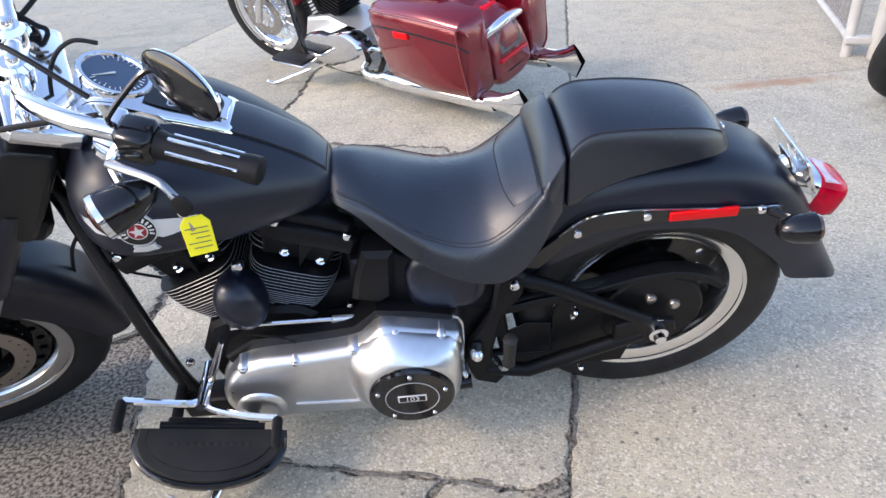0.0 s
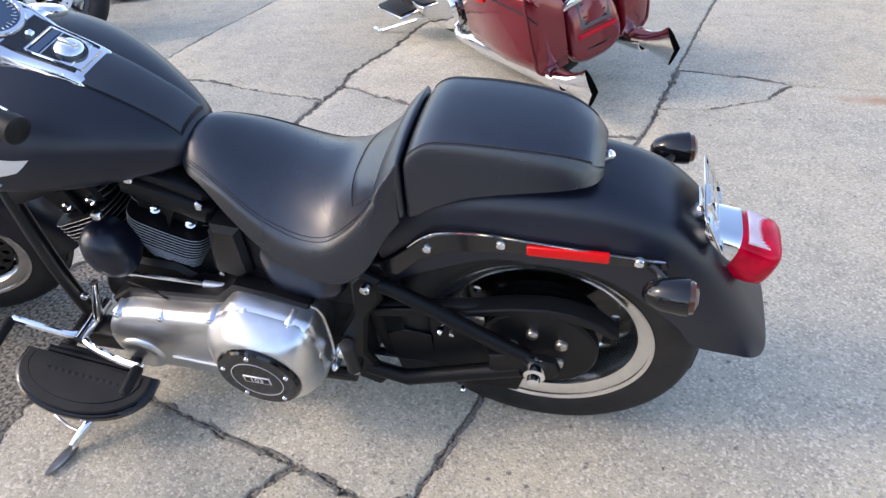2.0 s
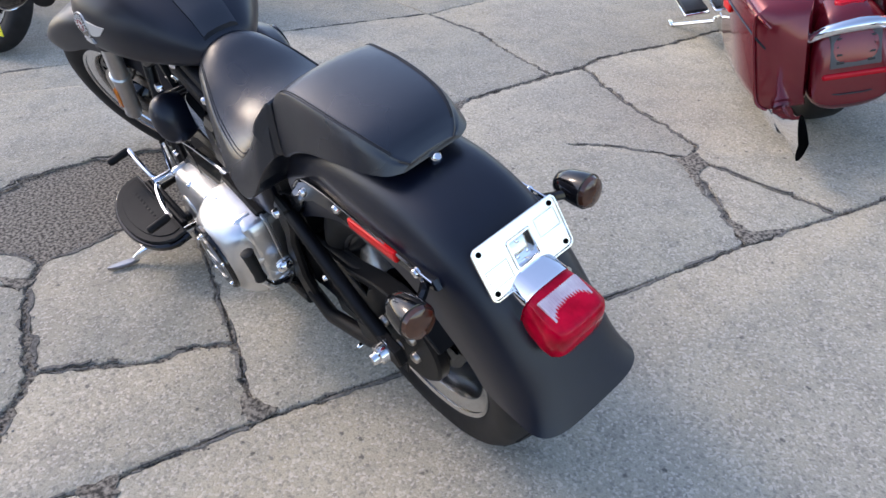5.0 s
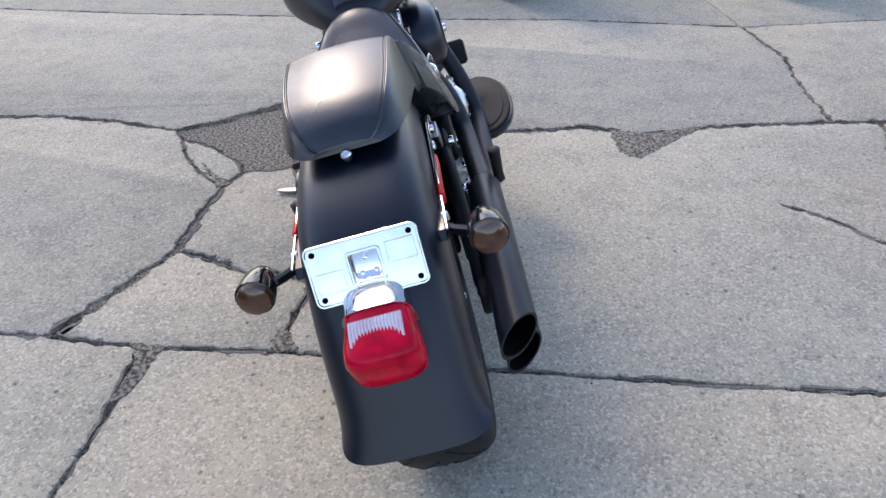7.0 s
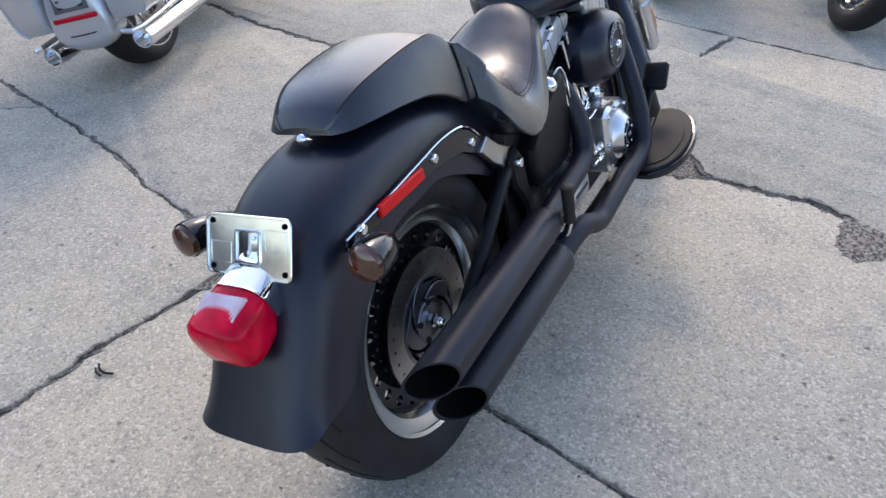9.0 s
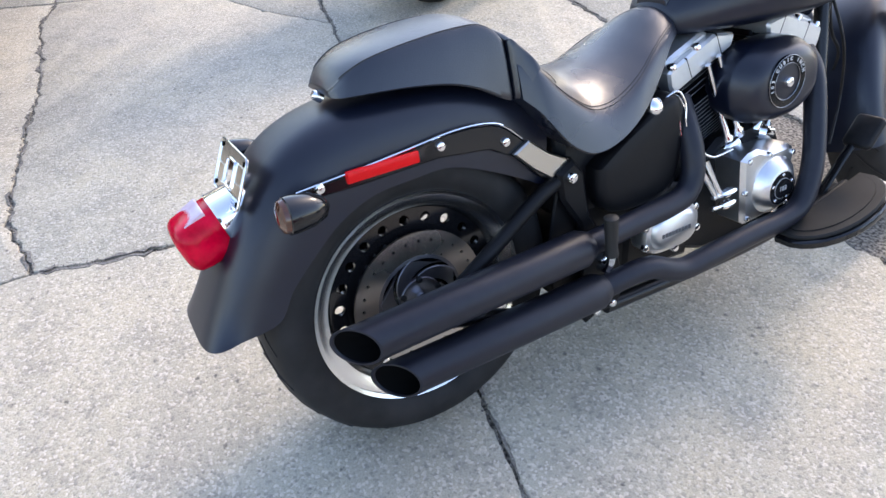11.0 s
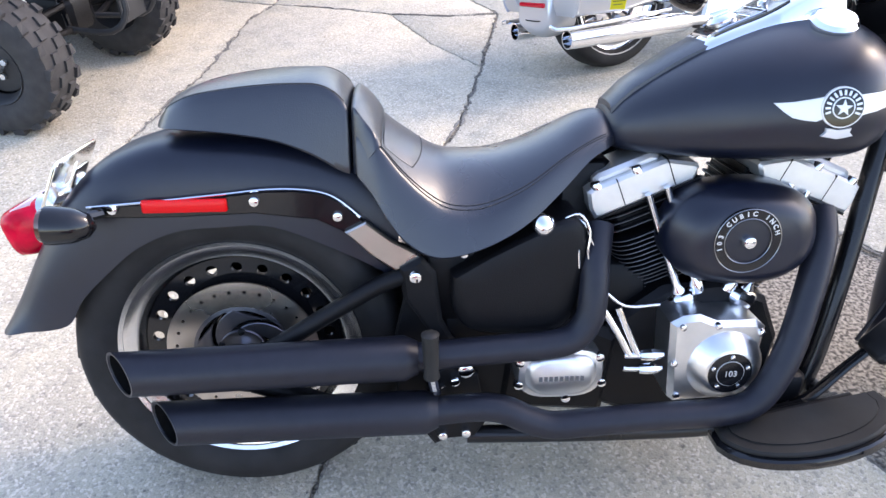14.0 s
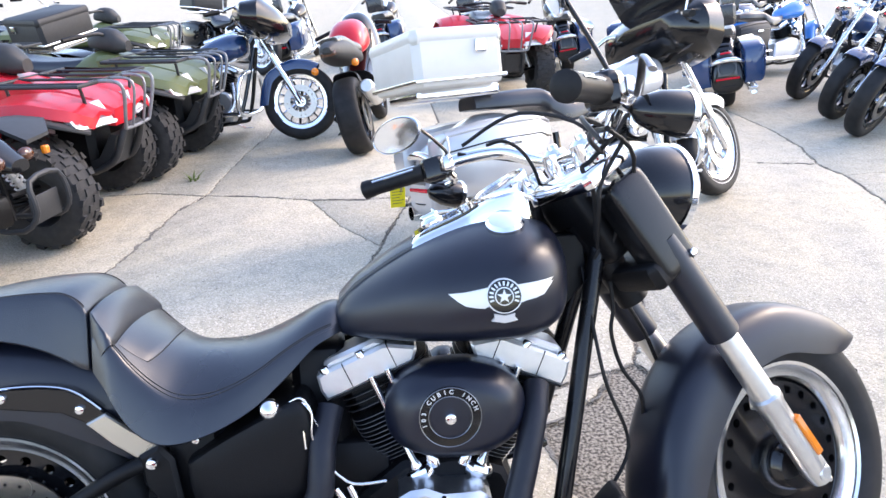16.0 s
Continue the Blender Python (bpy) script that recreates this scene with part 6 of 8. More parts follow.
# rear brake pedal
pedal = part("brake_pedal", Mesh().tube([(1.02, -0.20, 0.22), (1.08, -0.215, 0.25), (1.15, -0.222, 0.335), (1.188, -0.226, 0.382)], [0.016, 0.014, 0.012, 0.012], 10, 4, squash=0.6), FRAME_BLACK, bike, "black brake pedal arm")
part("pedal_pad", Mesh().box((-0.045, -0.038, -0.012), (0.045, 0.038, 0.012), 0.010).moved(Matrix.Translation((1.206, -0.236, 0.400)) @ Matrix.Rotation(radians(-48), 4, "Y")), BLACK_RUBBER, pedal, "black rubber pedal pad")
part("master_cylinder", Mesh().box((1.0, -0.20, 0.215), (1.10, -0.15, 0.30), 0.015), ENGINE_BLACK, bike)

# left side: primary case, horn, shifter, stand
PRIMARY = [(0.4585, 0.405), (0.464, 0.424), (0.479, 0.436), (0.56, 0.4565), (0.622, 0.4705), (0.645, 0.466), (0.668, 0.444), (0.70, 0.419), (0.80, 0.408), (0.93, 0.398), (0.985, 0.36), (1.02, 0.30), (1.018, 0.235), (0.985, 0.20), (0.92, 0.185), (0.76, 0.185), (0.66, 0.178), (0.58, 0.16), (0.51, 0.185), (0.470, 0.245), (0.459, 0.33)]
fine = [tuple(p) for p in spline(PRIMARY + [PRIMARY[0]], 4)[:-1]]


def scaled(pts, k, y):
    n = len(pts)
    out = []
    for i in range(n):
        a, b = Vector(pts[i - 1]), Vector(pts[(i + 1) % n])
        t = (b - a).normalized()
        out.append((pts[i][0] - t.y * k, y, pts[i][1] + t.x * k))
    return out


sign = 1 if sum(fine[i - 1][0] * fine[i][1] - fine[i][0] * fine[i - 1][1] for i in range(len(fine))) > 0 else -1
primary = part("primary_cover", Mesh().rings([scaled(fine, 0, 0.12), scaled(fine, 0, 0.155), scaled(fine, -sign * 0.004, 0.157), scaled(fine, -sign * 0.004, 0.163), scaled(fine, 0, 0.165), scaled(fine, 0, 0.200), scaled(fine, sign * 0.004, 0.212), scaled(fine, sign * 0.012, 0.221), scaled(fine, sign * 0.026, 0.226)]), ALLOY, bike, "bright aluminium primary cover")
CLUTCH = Vector((0.583, 0.324))


def case_reach(a):
    """Distance from the clutch's centre to the rim of the case, at most the bulge's radius."""
    d, best = Vector((math.cos(a), math.sin(a))), 0.150
    for i in range(len(fine)):
        p, q = Vector(fine[i - 1]) - CLUTCH, Vector(fine[i]) - CLUTCH
        e = q - p
        den = d.x * e.y - d.y * e.x
        if abs(den) > 1e-9:
            r, k = (p.x * e.y - p.y * e.x) / den, (p.x * d.y - p.y * d.x) / den
            if r > 0 and 0 <= k <= 1:
                best = min(best, r - 0.004)
    return best


reach = [case_reach(2 * math.pi * k / 60) for k in range(60)]
reach = [sum(reach[(k + j) % 60] for j in (-1, 0, 1)) / 3 for k in range(60)]
part("clutch_dome", Mesh().rings([[(CLUTCH.x + (0.098 + (reach[k] - 0.098) * f) * math.cos(2 * math.pi * k / 60), y, CLUTCH.y + (0.098 + (reach[k] - 0.098) * f) * math.sin(2 * math.pi * k / 60)) for k in range(60)]
                                  for y, f in ((0.195, 1.0), (0.212, 0.98), (0.222, 0.93), (0.236, 0.82), (0.252, 0.62), (0.266, 0.36), (0.275, 0.14), (0.279, 0.0))]), ALLOY, primary, "polished clutch bulge")
derby = part("derby_cover", Mesh().lathe([(0.276, 0.096), (0.286, 0.095), (0.291, 0.090), (0.292, 0.0)], (0.583, 0, 0.3235), (0, 1, 0), 44), GLOSS_BLACK, bike, "round black derby cover")
part("derby_ring", Mesh().lathe([(0.2922, 0.060), (0.2932, 0.060), (0.2932, 0.0585), (0.2922, 0.0585)], (0.583, 0, 0.3235), (0, 1, 0), 40, cap=False), SILVER_PAINT, derby)
part("derby_plate", Mesh().box((0.551, 0.291, 0.3115), (0.615, 0.2938, 0.3355), 0.003), SILVER_PAINT, derby)
part("derby_field", Mesh().box((0.554, 0.2925, 0.3145), (0.612, 0.2944, 0.3325), 0.002), GLOSS_BLACK, derby)
raised_writing("103", 0.022, Matrix.Translation((0.583, 0.2946, 0.3235)) @ FACING_LEFT, derby, SILVER_PAINT)
for i in range(5):
    a = radians(90 + 72 * i)
    part("derby_bolt", bolt_mesh((0.583 + 0.078 * math.cos(a), 0.2915, 0.3235 + 0.078 * math.sin(a)), 0.0055, (0, 1, 0), 0.004), CHROME, derby)
part("front_boss", Mesh().lathe([(0.21, 0.062), (0.226, 0.058), (0.234, 0.048), (0.236, 0.034), (0.232, 0.0)], (0.940, 0, 0.246), (0, 1, 0), 32), ALLOY, primary)
part("case_rib", Mesh().tube([(0.86, 0.2265, 0.248), (0.72, 0.2265, 0.236), (0.715, 0.2265, 0.245)], 0.003, 6, 2), ALLOY, primary)
for x, z in ((0.508, 0.432), (0.6065, 0.452), (0.7007, 0.4126), (0.833, 0.3925), (0.952, 0.385), (0.473, 0.33), (0.99, 0.31), (0.50, 0.215)):
    tab = part("case_lug", Mesh().lathe([(-0.035, 0.014), (0.0, 0.013), (0.004, 0.010)], (x, 0.215, z), (0, 1, 0), 14), ALLOY, primary)
    part("lug_bolt", bolt_mesh((x, 0.217, z), 0.0075, (0, 1, 0), 0.008), CHROME, primary)
part("primary_inner", Mesh().prism([(0.47, 0.40), (0.48, 0.446), (0.56, 0.470), (0.645, 0.484), (0.70, 0.436), (0.80, 0.428), (0.93, 0.424), (1.0, 0.375), (0.98, 0.30), (0.60, 0.30)], 0.10, 0.172, 0.006), ENGINE_BLACK, bike)
part("vent_hose", Mesh().tube([(0.935, 0.160, 0.436), (0.90, 0.165, 0.434), (0.86, 0.168, 0.424), (0.835, 0.172, 0.408)], 0.0035, 8, 4), ENGINE_BLACK, bike)
part("base_bolt", bolt_mesh((0.8104, 0.092, 0.391), 0.009, (0, 0.7, 0.7), 0.010), CHROME, bike)
part("base_bolt", bolt_mesh((1.085, 0.165, 0.364), 0.010, (0, 1, 0), 0.010), CHROME, bike)
part("pipe_clamp", Mesh().tube([(0.93, 0.10, 0.44), (0.86, 0.11, 0.435)], 0.007, 8), SATIN, bike)
part("shift_rod", Mesh().tube([(0.60, 0.120, 0.428), (0.715, 0.134, 0.430), (0.897, 0.152, 0.458), (0.965, 0.166, 0.470)], 0.0055, 8), CHROME, bike, "chrome shift rod")
part("rod_end", Mesh().lathe([(-0.028, 0.006), (-0.026, 0.009), (0.026, 0.009), (0.028, 0.006)], (0.722, 0.1347, 0.4311), (0.98, 0.097, 0.15), 10), SATIN, bike)
horn = part("horn_cover", Mesh().rings([[(0.922 + s * 0.054 * math.cos(t) + 0.008 * s * math.sin(t), y, 0.543 + s * 0.070 * math.sin(t) * (1.05 if math.sin(t) > 0 else 0.95)) for t in (2 * math.pi * k / 32 for k in range(32))]
                                       for y, s in ((0.11, 0.80), (0.135, 0.95), (0.152, 1.0), (0.166, 0.985), (0.179, 0.93), (0.190, 0.82), (0.199, 0.66), (0.2055, 0.45), (0.2085, 0.22), (0.2095, 0.02))]), MATT_BLACK, bike, "matt black horn cover")
part("horn_stud", bolt_mesh((0.905, 0.15, 0.645), 0.013, (0, 1, 0), 0.012), CHROME, horn)
part("coil_box", Mesh().prism([(0.655, 0.640), (0.590, 0.634), (0.600, 0.505), (0.632, 0.480), (0.694, 0.500), (0.676, 0.580)], 0.07, 0.150, 0.012).prism([(0.684, 0.600), (0.640, 0.600), (0.640, 0.545), (0.692, 0.548)], 0.06, 0.128, 0.008), ENGINE_BLACK, bike, "black ignition coil cover")
part("coil_bolt", bolt_mesh((0.7057, 0.110, 0.4224 + 0.03), 0.008, (0, 1, 0), 0.010), CHROME, bike)
part("left_cover", Mesh().rings([[(0.484 + s * 0.092 * sgnpow(math.cos(t), 0.7), y, 0.528 + s * 0.090 * sgnpow(math.sin(t), 0.7)) for t in (2 * math.pi * k / 24 for k in range(24))] for y, s in ((0.10, 1.0), (0.128, 1.0), (0.143, 0.95), (0.151, 0.85), (0.155, 0.65))]), MATT_BLACK, bike, "matt black side cover")
lev = part("shift_lever", Mesh().tube([(1.205, 0.268, 0.383), (1.16, 0.268, 0.370), (1.08, 0.264, 0.342), (1.055, 0.255, 0.332), (1.02, 0.275, 0.325), (0.95, 0.292, 0.315), (0.885, 0.300, 0.309)], 0.0085, 8, 4), CHROME, bike, "chrome heel-and-toe shift lever")
for p in ((1.207, 0.268, 0.383), (0.884, 0.300, 0.310)):
    part("shift_peg", Mesh().lathe([(0, 0.009), (0.006, 0.012), (0.066, 0.012), (0.072, 0.007)], p, (0.0, 0.97, -0.12), 12), BLACK_RUBBER, lev, "black rubber toe peg")
part("shift_shaft", Mesh().tube([(1.05, 0.15, 0.332), (1.05, 0.27, 0.332)], 0.014, 12), CHROME, lev)
part("shift_link", Mesh().tube([(1.042, 0.20, 0.332), (1.01, 0.202, 0.40), (0.976, 0.202, 0.474)], [0.015, 0.013, 0.010], 12, squash=0.6), CHROME, bike, "chrome shift link arm")
part("board_frame", Mesh().box((0.95, 0.13, 0.185), (1.14, 0.20, 0.25), 0.012), ENGINE_BLACK, bike)
STAND_KNEE, STAND_END, STAND_HEEL, STAND_TIP = Vector((1.056, 0.383, 0.141)), Vector((1.078, 0.432, 0.12)), Vector((1.08, 0.429, 0.11)), Vector((1.091, 0.512, 0.125))
stand = part("side_stand", Mesh().tube([(0.985, 0.15, 0.165), (1.02, 0.27, 0.150), STAND_KNEE, STAND_END], [0.015, 0.014, 0.013, 0.010], 12, 4), CHROME, bike, "chrome side stand")
along = STAND_TIP - STAND_HEEL
across = Vector((1, 0, 0)) - along * (along.x / along.length_squared)
leaf = lambda k, lift: [STAND_HEEL + along * (0.5 - 0.56 * math.cos(t)) + across * (k * 0.017 * math.sin(t) * (1 - 0.35 * (0.5 - 0.5 * math.cos(t)))) + Vector((0, 0, lift)) for t in (2 * math.pi * i / 24 for i in range(24))]
part("stand_foot", Mesh().rings([leaf(1.0, -0.004), leaf(1.0, 0.003), leaf(0.8, 0.006)]), LEVER_METAL, stand, "worn leaf-shaped stand foot")
part("stand_tab", Mesh().tube([STAND_KNEE + Vector((0.0, 0.02, -0.006)), STAND_KNEE + Vector((0.05, 0.012, -0.012)), STAND_KNEE + Vector((0.085, 0.0, -0.004)), STAND_KNEE + Vector((0.11, -0.012, 0.0))], 0.004, 8, 4), LEVER_METAL, stand)


# ---- tail: lamp and plate holder ----
ax0, ax1 = Vector((-0.299, 0, 0.597)), Vector((-0.419, 0, 0.563))
axis = (ax1 - ax0).normalized()
upv = Vector((-axis.z, 0, axis.x))
upv = upv if upv.z > 0 else -upv


def lamp_ring(d, w, hu, hd, p=0.55):
    return [ax0 + axis * d + Vector((0, w * sgnpow(math.cos(t), p), 0)) + upv * ((hu if math.sin(t) > 0 else hd) * sgnpow(math.sin(t), p)) for t in (2 * math.pi * k / 32 for k in range(32))]


tail = part("tail_lamp", Mesh().rings([lamp_ring(-0.03, 0.052, 0.052, 0.060), lamp_ring(0.030, 0.055, 0.054, 0.055), lamp_ring(0.036, 0.057, 0.055, 0.055)]), CHROME, bike, "red tail lamp on a chrome base")
part("lens", Mesh().rings([lamp_ring(0.0365, 0.053, 0.051, 0.050), lamp_ring(0.05, 0.055, 0.050, 0.049), lamp_ring(0.085, 0.0595, 0.048, 0.048, 0.52), lamp_ring(0.106, 0.0580, 0.045, 0.045, 0.52), lamp_ring(0.115, 0.050, 0.041, 0.041, 0.55), lamp_ring(0.120, 0.042, 0.033, 0.033, 0.6), lamp_ring(0.1225, 0.020, 0.015, 0.015, 0.8)]), RED_GLASS, tail, "clear red lens")
win = Mesh()
rib_n = 16
rows = []
for d, h in ((0.050, 0.0490), (0.053, 0.0515), (0.070, 0.0485), (0.090, 0.0445), (0.093, 0.0405)):
    rows.append([ax0 + axis * d + Vector((0, 0.041 - 0.082 * k / (rib_n * 2), 0)) + upv * (h + (0.0012 if k % 2 else 0.0)) for k in range(rib_n * 2 + 1)])
flat_rows = [r + [p - upv * 0.006 for p in r[::-1]] for r in rows]
part("window", win.rings(flat_rows), LAMP_WINDOW, tail, "pale ribbed window in the lens top", sharp=10)
part("bulb", Mesh().ball(ax0 + axis * 0.058, 0.012, 12, 8), CLEAR_LENS, tail)
PLATE_C = Vector((-0.2915, -0.003, 0.674))
p_up = Vector((0.040, 0, 0.083)).normalized()
p_out = Vector((-p_up.z, 0, p_up.x))
PLATE = Matrix.Translation(PLATE_C) @ Matrix(((p_out.x, 0, p_up.x, 0), (0, 1, 0, 0), (p_out.z, 0, p_up.z, 0), (0, 0, 0, 1)))
PLATE_METAL = shader("scuffed_plate_metal", (0.90, 0.885, 0.85), 0.13, 1.0, second=(0.78, 0.765, 0.72), grain=30, rough_var=0.12, spread=0.3, bump=0.03)
# a flat backing plate with a square hole, its rim rolled over


def rounded_rect(hy, hz, r, k=6):
    pts = []
    for cy, cz, a0 in ((hy - r, hz - r, 0), (-hy + r, hz - r, 90), (-hy + r, -hz + r, 180), (hy - r, -hz + r, 270)):
        pts += [(cy + r * math.cos(radians(a0 + 90 * i / (k - 1))), cz + r * math.sin(radians(a0 + 90 * i / (k - 1)))) for i in range(k)]
    return pts


outer, hole = rounded_rect(0.088, 0.0465, 0.010), rounded_rect(0.022, 0.022, 0.004)
n = len(outer)
m = Mesh()
for x in (0.0, 0.0025):
    m.add([(x, y, z) for y, z in outer + hole], [(i, (i + 1) % n, n + (i + 1) % n, n + i) for i in range(n)])
m.f += [(i, (i + 1) % n, 2 * n + (i + 1) % n, 2 * n + i) for i in range(n)] + [(n + i, n + (i + 1) % n, 3 * n + (i + 1) % n, 3 * n + i) for i in range(n)]
holder = part("plate_holder", m.moved(PLATE), PLATE_METAL, bike, "bare bright metal licence plate holder")
part("holder_rim", Mesh().tube([(0.003, y, z) for y, z in outer + outer[:1]], 0.0022, 6).moved(PLATE), PLATE_METAL, holder)
for y0, y1, z0, z1 in ((-0.080, -0.036, -0.004, 0.028), (0.036, 0.080, -0.028, 0.004)):
    part("emboss", Mesh().tube([(0.003, y, z) for y, z in ((y0, z0), (y1, z0), (y1, z1), (y0, z1), (y0, z0))], 0.0006, 5).moved(PLATE), PLATE_METAL, holder)
part("hole_rim", Mesh().tube([(0.003, y * 1.12, z * 1.12) for y, z in hole + hole[:1]], 0.0028, 6).moved(PLATE), CHROME, holder)
part("holder_back", Mesh().box((-0.016, -0.026, -0.026), (-0.010, 0.026, 0.026), 0.002).moved(PLATE), PLATE_METAL, holder)
for y, z in ((-0.011, -0.011), (0.011, -0.011), (0.0, 0.012)):
    part("rivet", bolt_mesh(PLATE @ Vector((-0.010, y, z)), 0.004, p_out, 0.003), CHROME, holder)
# small dark discs stand in for the shaded holes near the corners
for y, z in ((-0.076, -0.036), (0.076, -0.036), (-0.076, 0.036), (0.076, 0.036)):
    part("plate_hole", Mesh().lathe([(0, 0.0048), (0.002, 0.0044), (0.002, 0.0025), (0.001, 0.0022)], PLATE @ Vector((0.0025, y, z)), p_out, 12), NEAR_BLACK, holder)
part("holder_bracket", Mesh().tube([(-0.272, 0, 0.652), (-0.286, 0, 0.662)], 0.02, 10), CHROME, holder)


# ---- other vehicles ----
DEEP_RED = shader("deep_red_metallic", (0.17, 0.004, 0.012), 0.22, 0.35, coat=0.9, second=(0.22, 0.006, 0.016), grain=300)
BRIGHT_RED = shader("red_plastic", (0.62, 0.012, 0.025), 0.32, second=(0.55, 0.01, 0.02), grain=10, coat=0.2)
OLIVE = shader("olive_plastic", (0.13, 0.15, 0.055), 0.4, second=(0.11, 0.125, 0.045), grain=10)
SILVER_METALLIC = shader("silver_metallic", (0.55, 0.55, 0.56), 0.28, 0.5, coat=0.7)
PALE_CASE = shader("pale_luggage", (0.62, 0.60, 0.56), 0.4, coat=0.3, second=(0.58, 0.56, 0.52), grain=15)
NAVY = shader("navy_paint", (0.012, 0.045, 0.13), 0.2, coat=0.8)
SKY_BLUE = shader("bright_blue_paint", (0.03, 0.22, 0.62), 0.22, coat=0.8)
BLACK_PLASTIC = shader("black_plastic", (0.02, 0.02, 0.021), 0.55, second=(0.03, 0.03, 0.031), grain=30)
WHITE_PAINT = shader("white_paint", (0.60, 0.59, 0.56), 0.45, second=(0.42, 0.38, 0.33), grain=8, big_amount=0.5)
TINTED = shader("dark_windshield", (0.02, 0.02, 0.022), 0.08, coat=0.5)
KNOBBY = shader("knobby_rubber", (0.022, 0.021, 0.021), 0.85, second=(0.045, 0.042, 0.040), grain=25)


GUARD_GREY = shader("grey_guard_paint", (0.20, 0.20, 0.205), 0.4, 0.5, second=(0.27, 0.27, 0.275), grain=30)


def spokes_mesh(c, r0, r1, half, count, thick=0.0035):
    m = Mesh()
    for i in range(count):
        a = 2 * math.pi * i / count
        s = 1 if i % 2 else -1
        b = a + s * 0.28
        m.tube([(c[0] + r0 * math.cos(a), s * half, c[2] + r0 * math.sin(a)), (c[0] + r1 * math.cos(b), s * half * 0.25, c[2] + r1 * math.sin(b))], thick, 5)
    return m


def road_wheel(name, x, radius, half, rim_r, kind, parent, turn=None, rim_mat=None, white=False):
    """A wheel with its tyre, rim, hub and spokes or cast arms."""
    c = Vector((x, 0, radius))
    go = (lambda m: m.moved(turn)) if turn else (lambda m: m)
    wheel = part(name, go(rim_mesh(c, rim_r, half * 0.8, 40)), rim_mat or CHROME, parent)
    part("tyre", go(tyre_mesh(c, radius, half, rim_r - 0.002, 44)), RUBBER, wheel)
    part("hub", go(Mesh().lathe([(-half, 0.02), (-half, 0.045), (-half * 0.5, 0.03), (half * 0.5, 0.03), (half, 0.045), (half, 0.02)], c, seg=16)), CHROME, wheel)
    if kind == "spoke":
        part("spokes", go(spokes_mesh(c, 0.035, rim_r - 0.03, half * 0.7, 40)), CHROME, wheel)
    else:
        for i in range(9 if kind == "cast" else 14):
            a = 2 * math.pi * i / (9 if kind == "cast" else 14)
            m = Mesh().tube([(c.x + 0.03 * math.cos(a), 0, c.z + 0.03 * math.sin(a)), (c.x + (rim_r - 0.035) * math.cos(a + 0.12), 0, c.z + (rim_r - 0.035) * math.sin(a + 0.12))], [0.016, 0.011], 6)
            part("cast_arm", go(m), rim_mat or CHROME, wheel)
    if white:
        for s in (-1, 1):
            part("whitewall", go(Mesh().lathe([(s * half * 0.93, rim_r + 0.020), (s * half * 0.985, rim_r + 0.029)], c, seg=40, cap=False)), WHITE_PAINT, wheel)
    part("brake_rotor", go(holed_disc(c, 0.09, 0.145, 0.12, 0.006, 18, -half - 0.012, -half - 0.006)), STEEL, wheel)
    part("brake_rotor", go(holed_disc(c, 0.09, 0.145, 0.12, 0.006, 18, half + 0.006, half + 0.012)), STEEL, wheel)
    return wheel


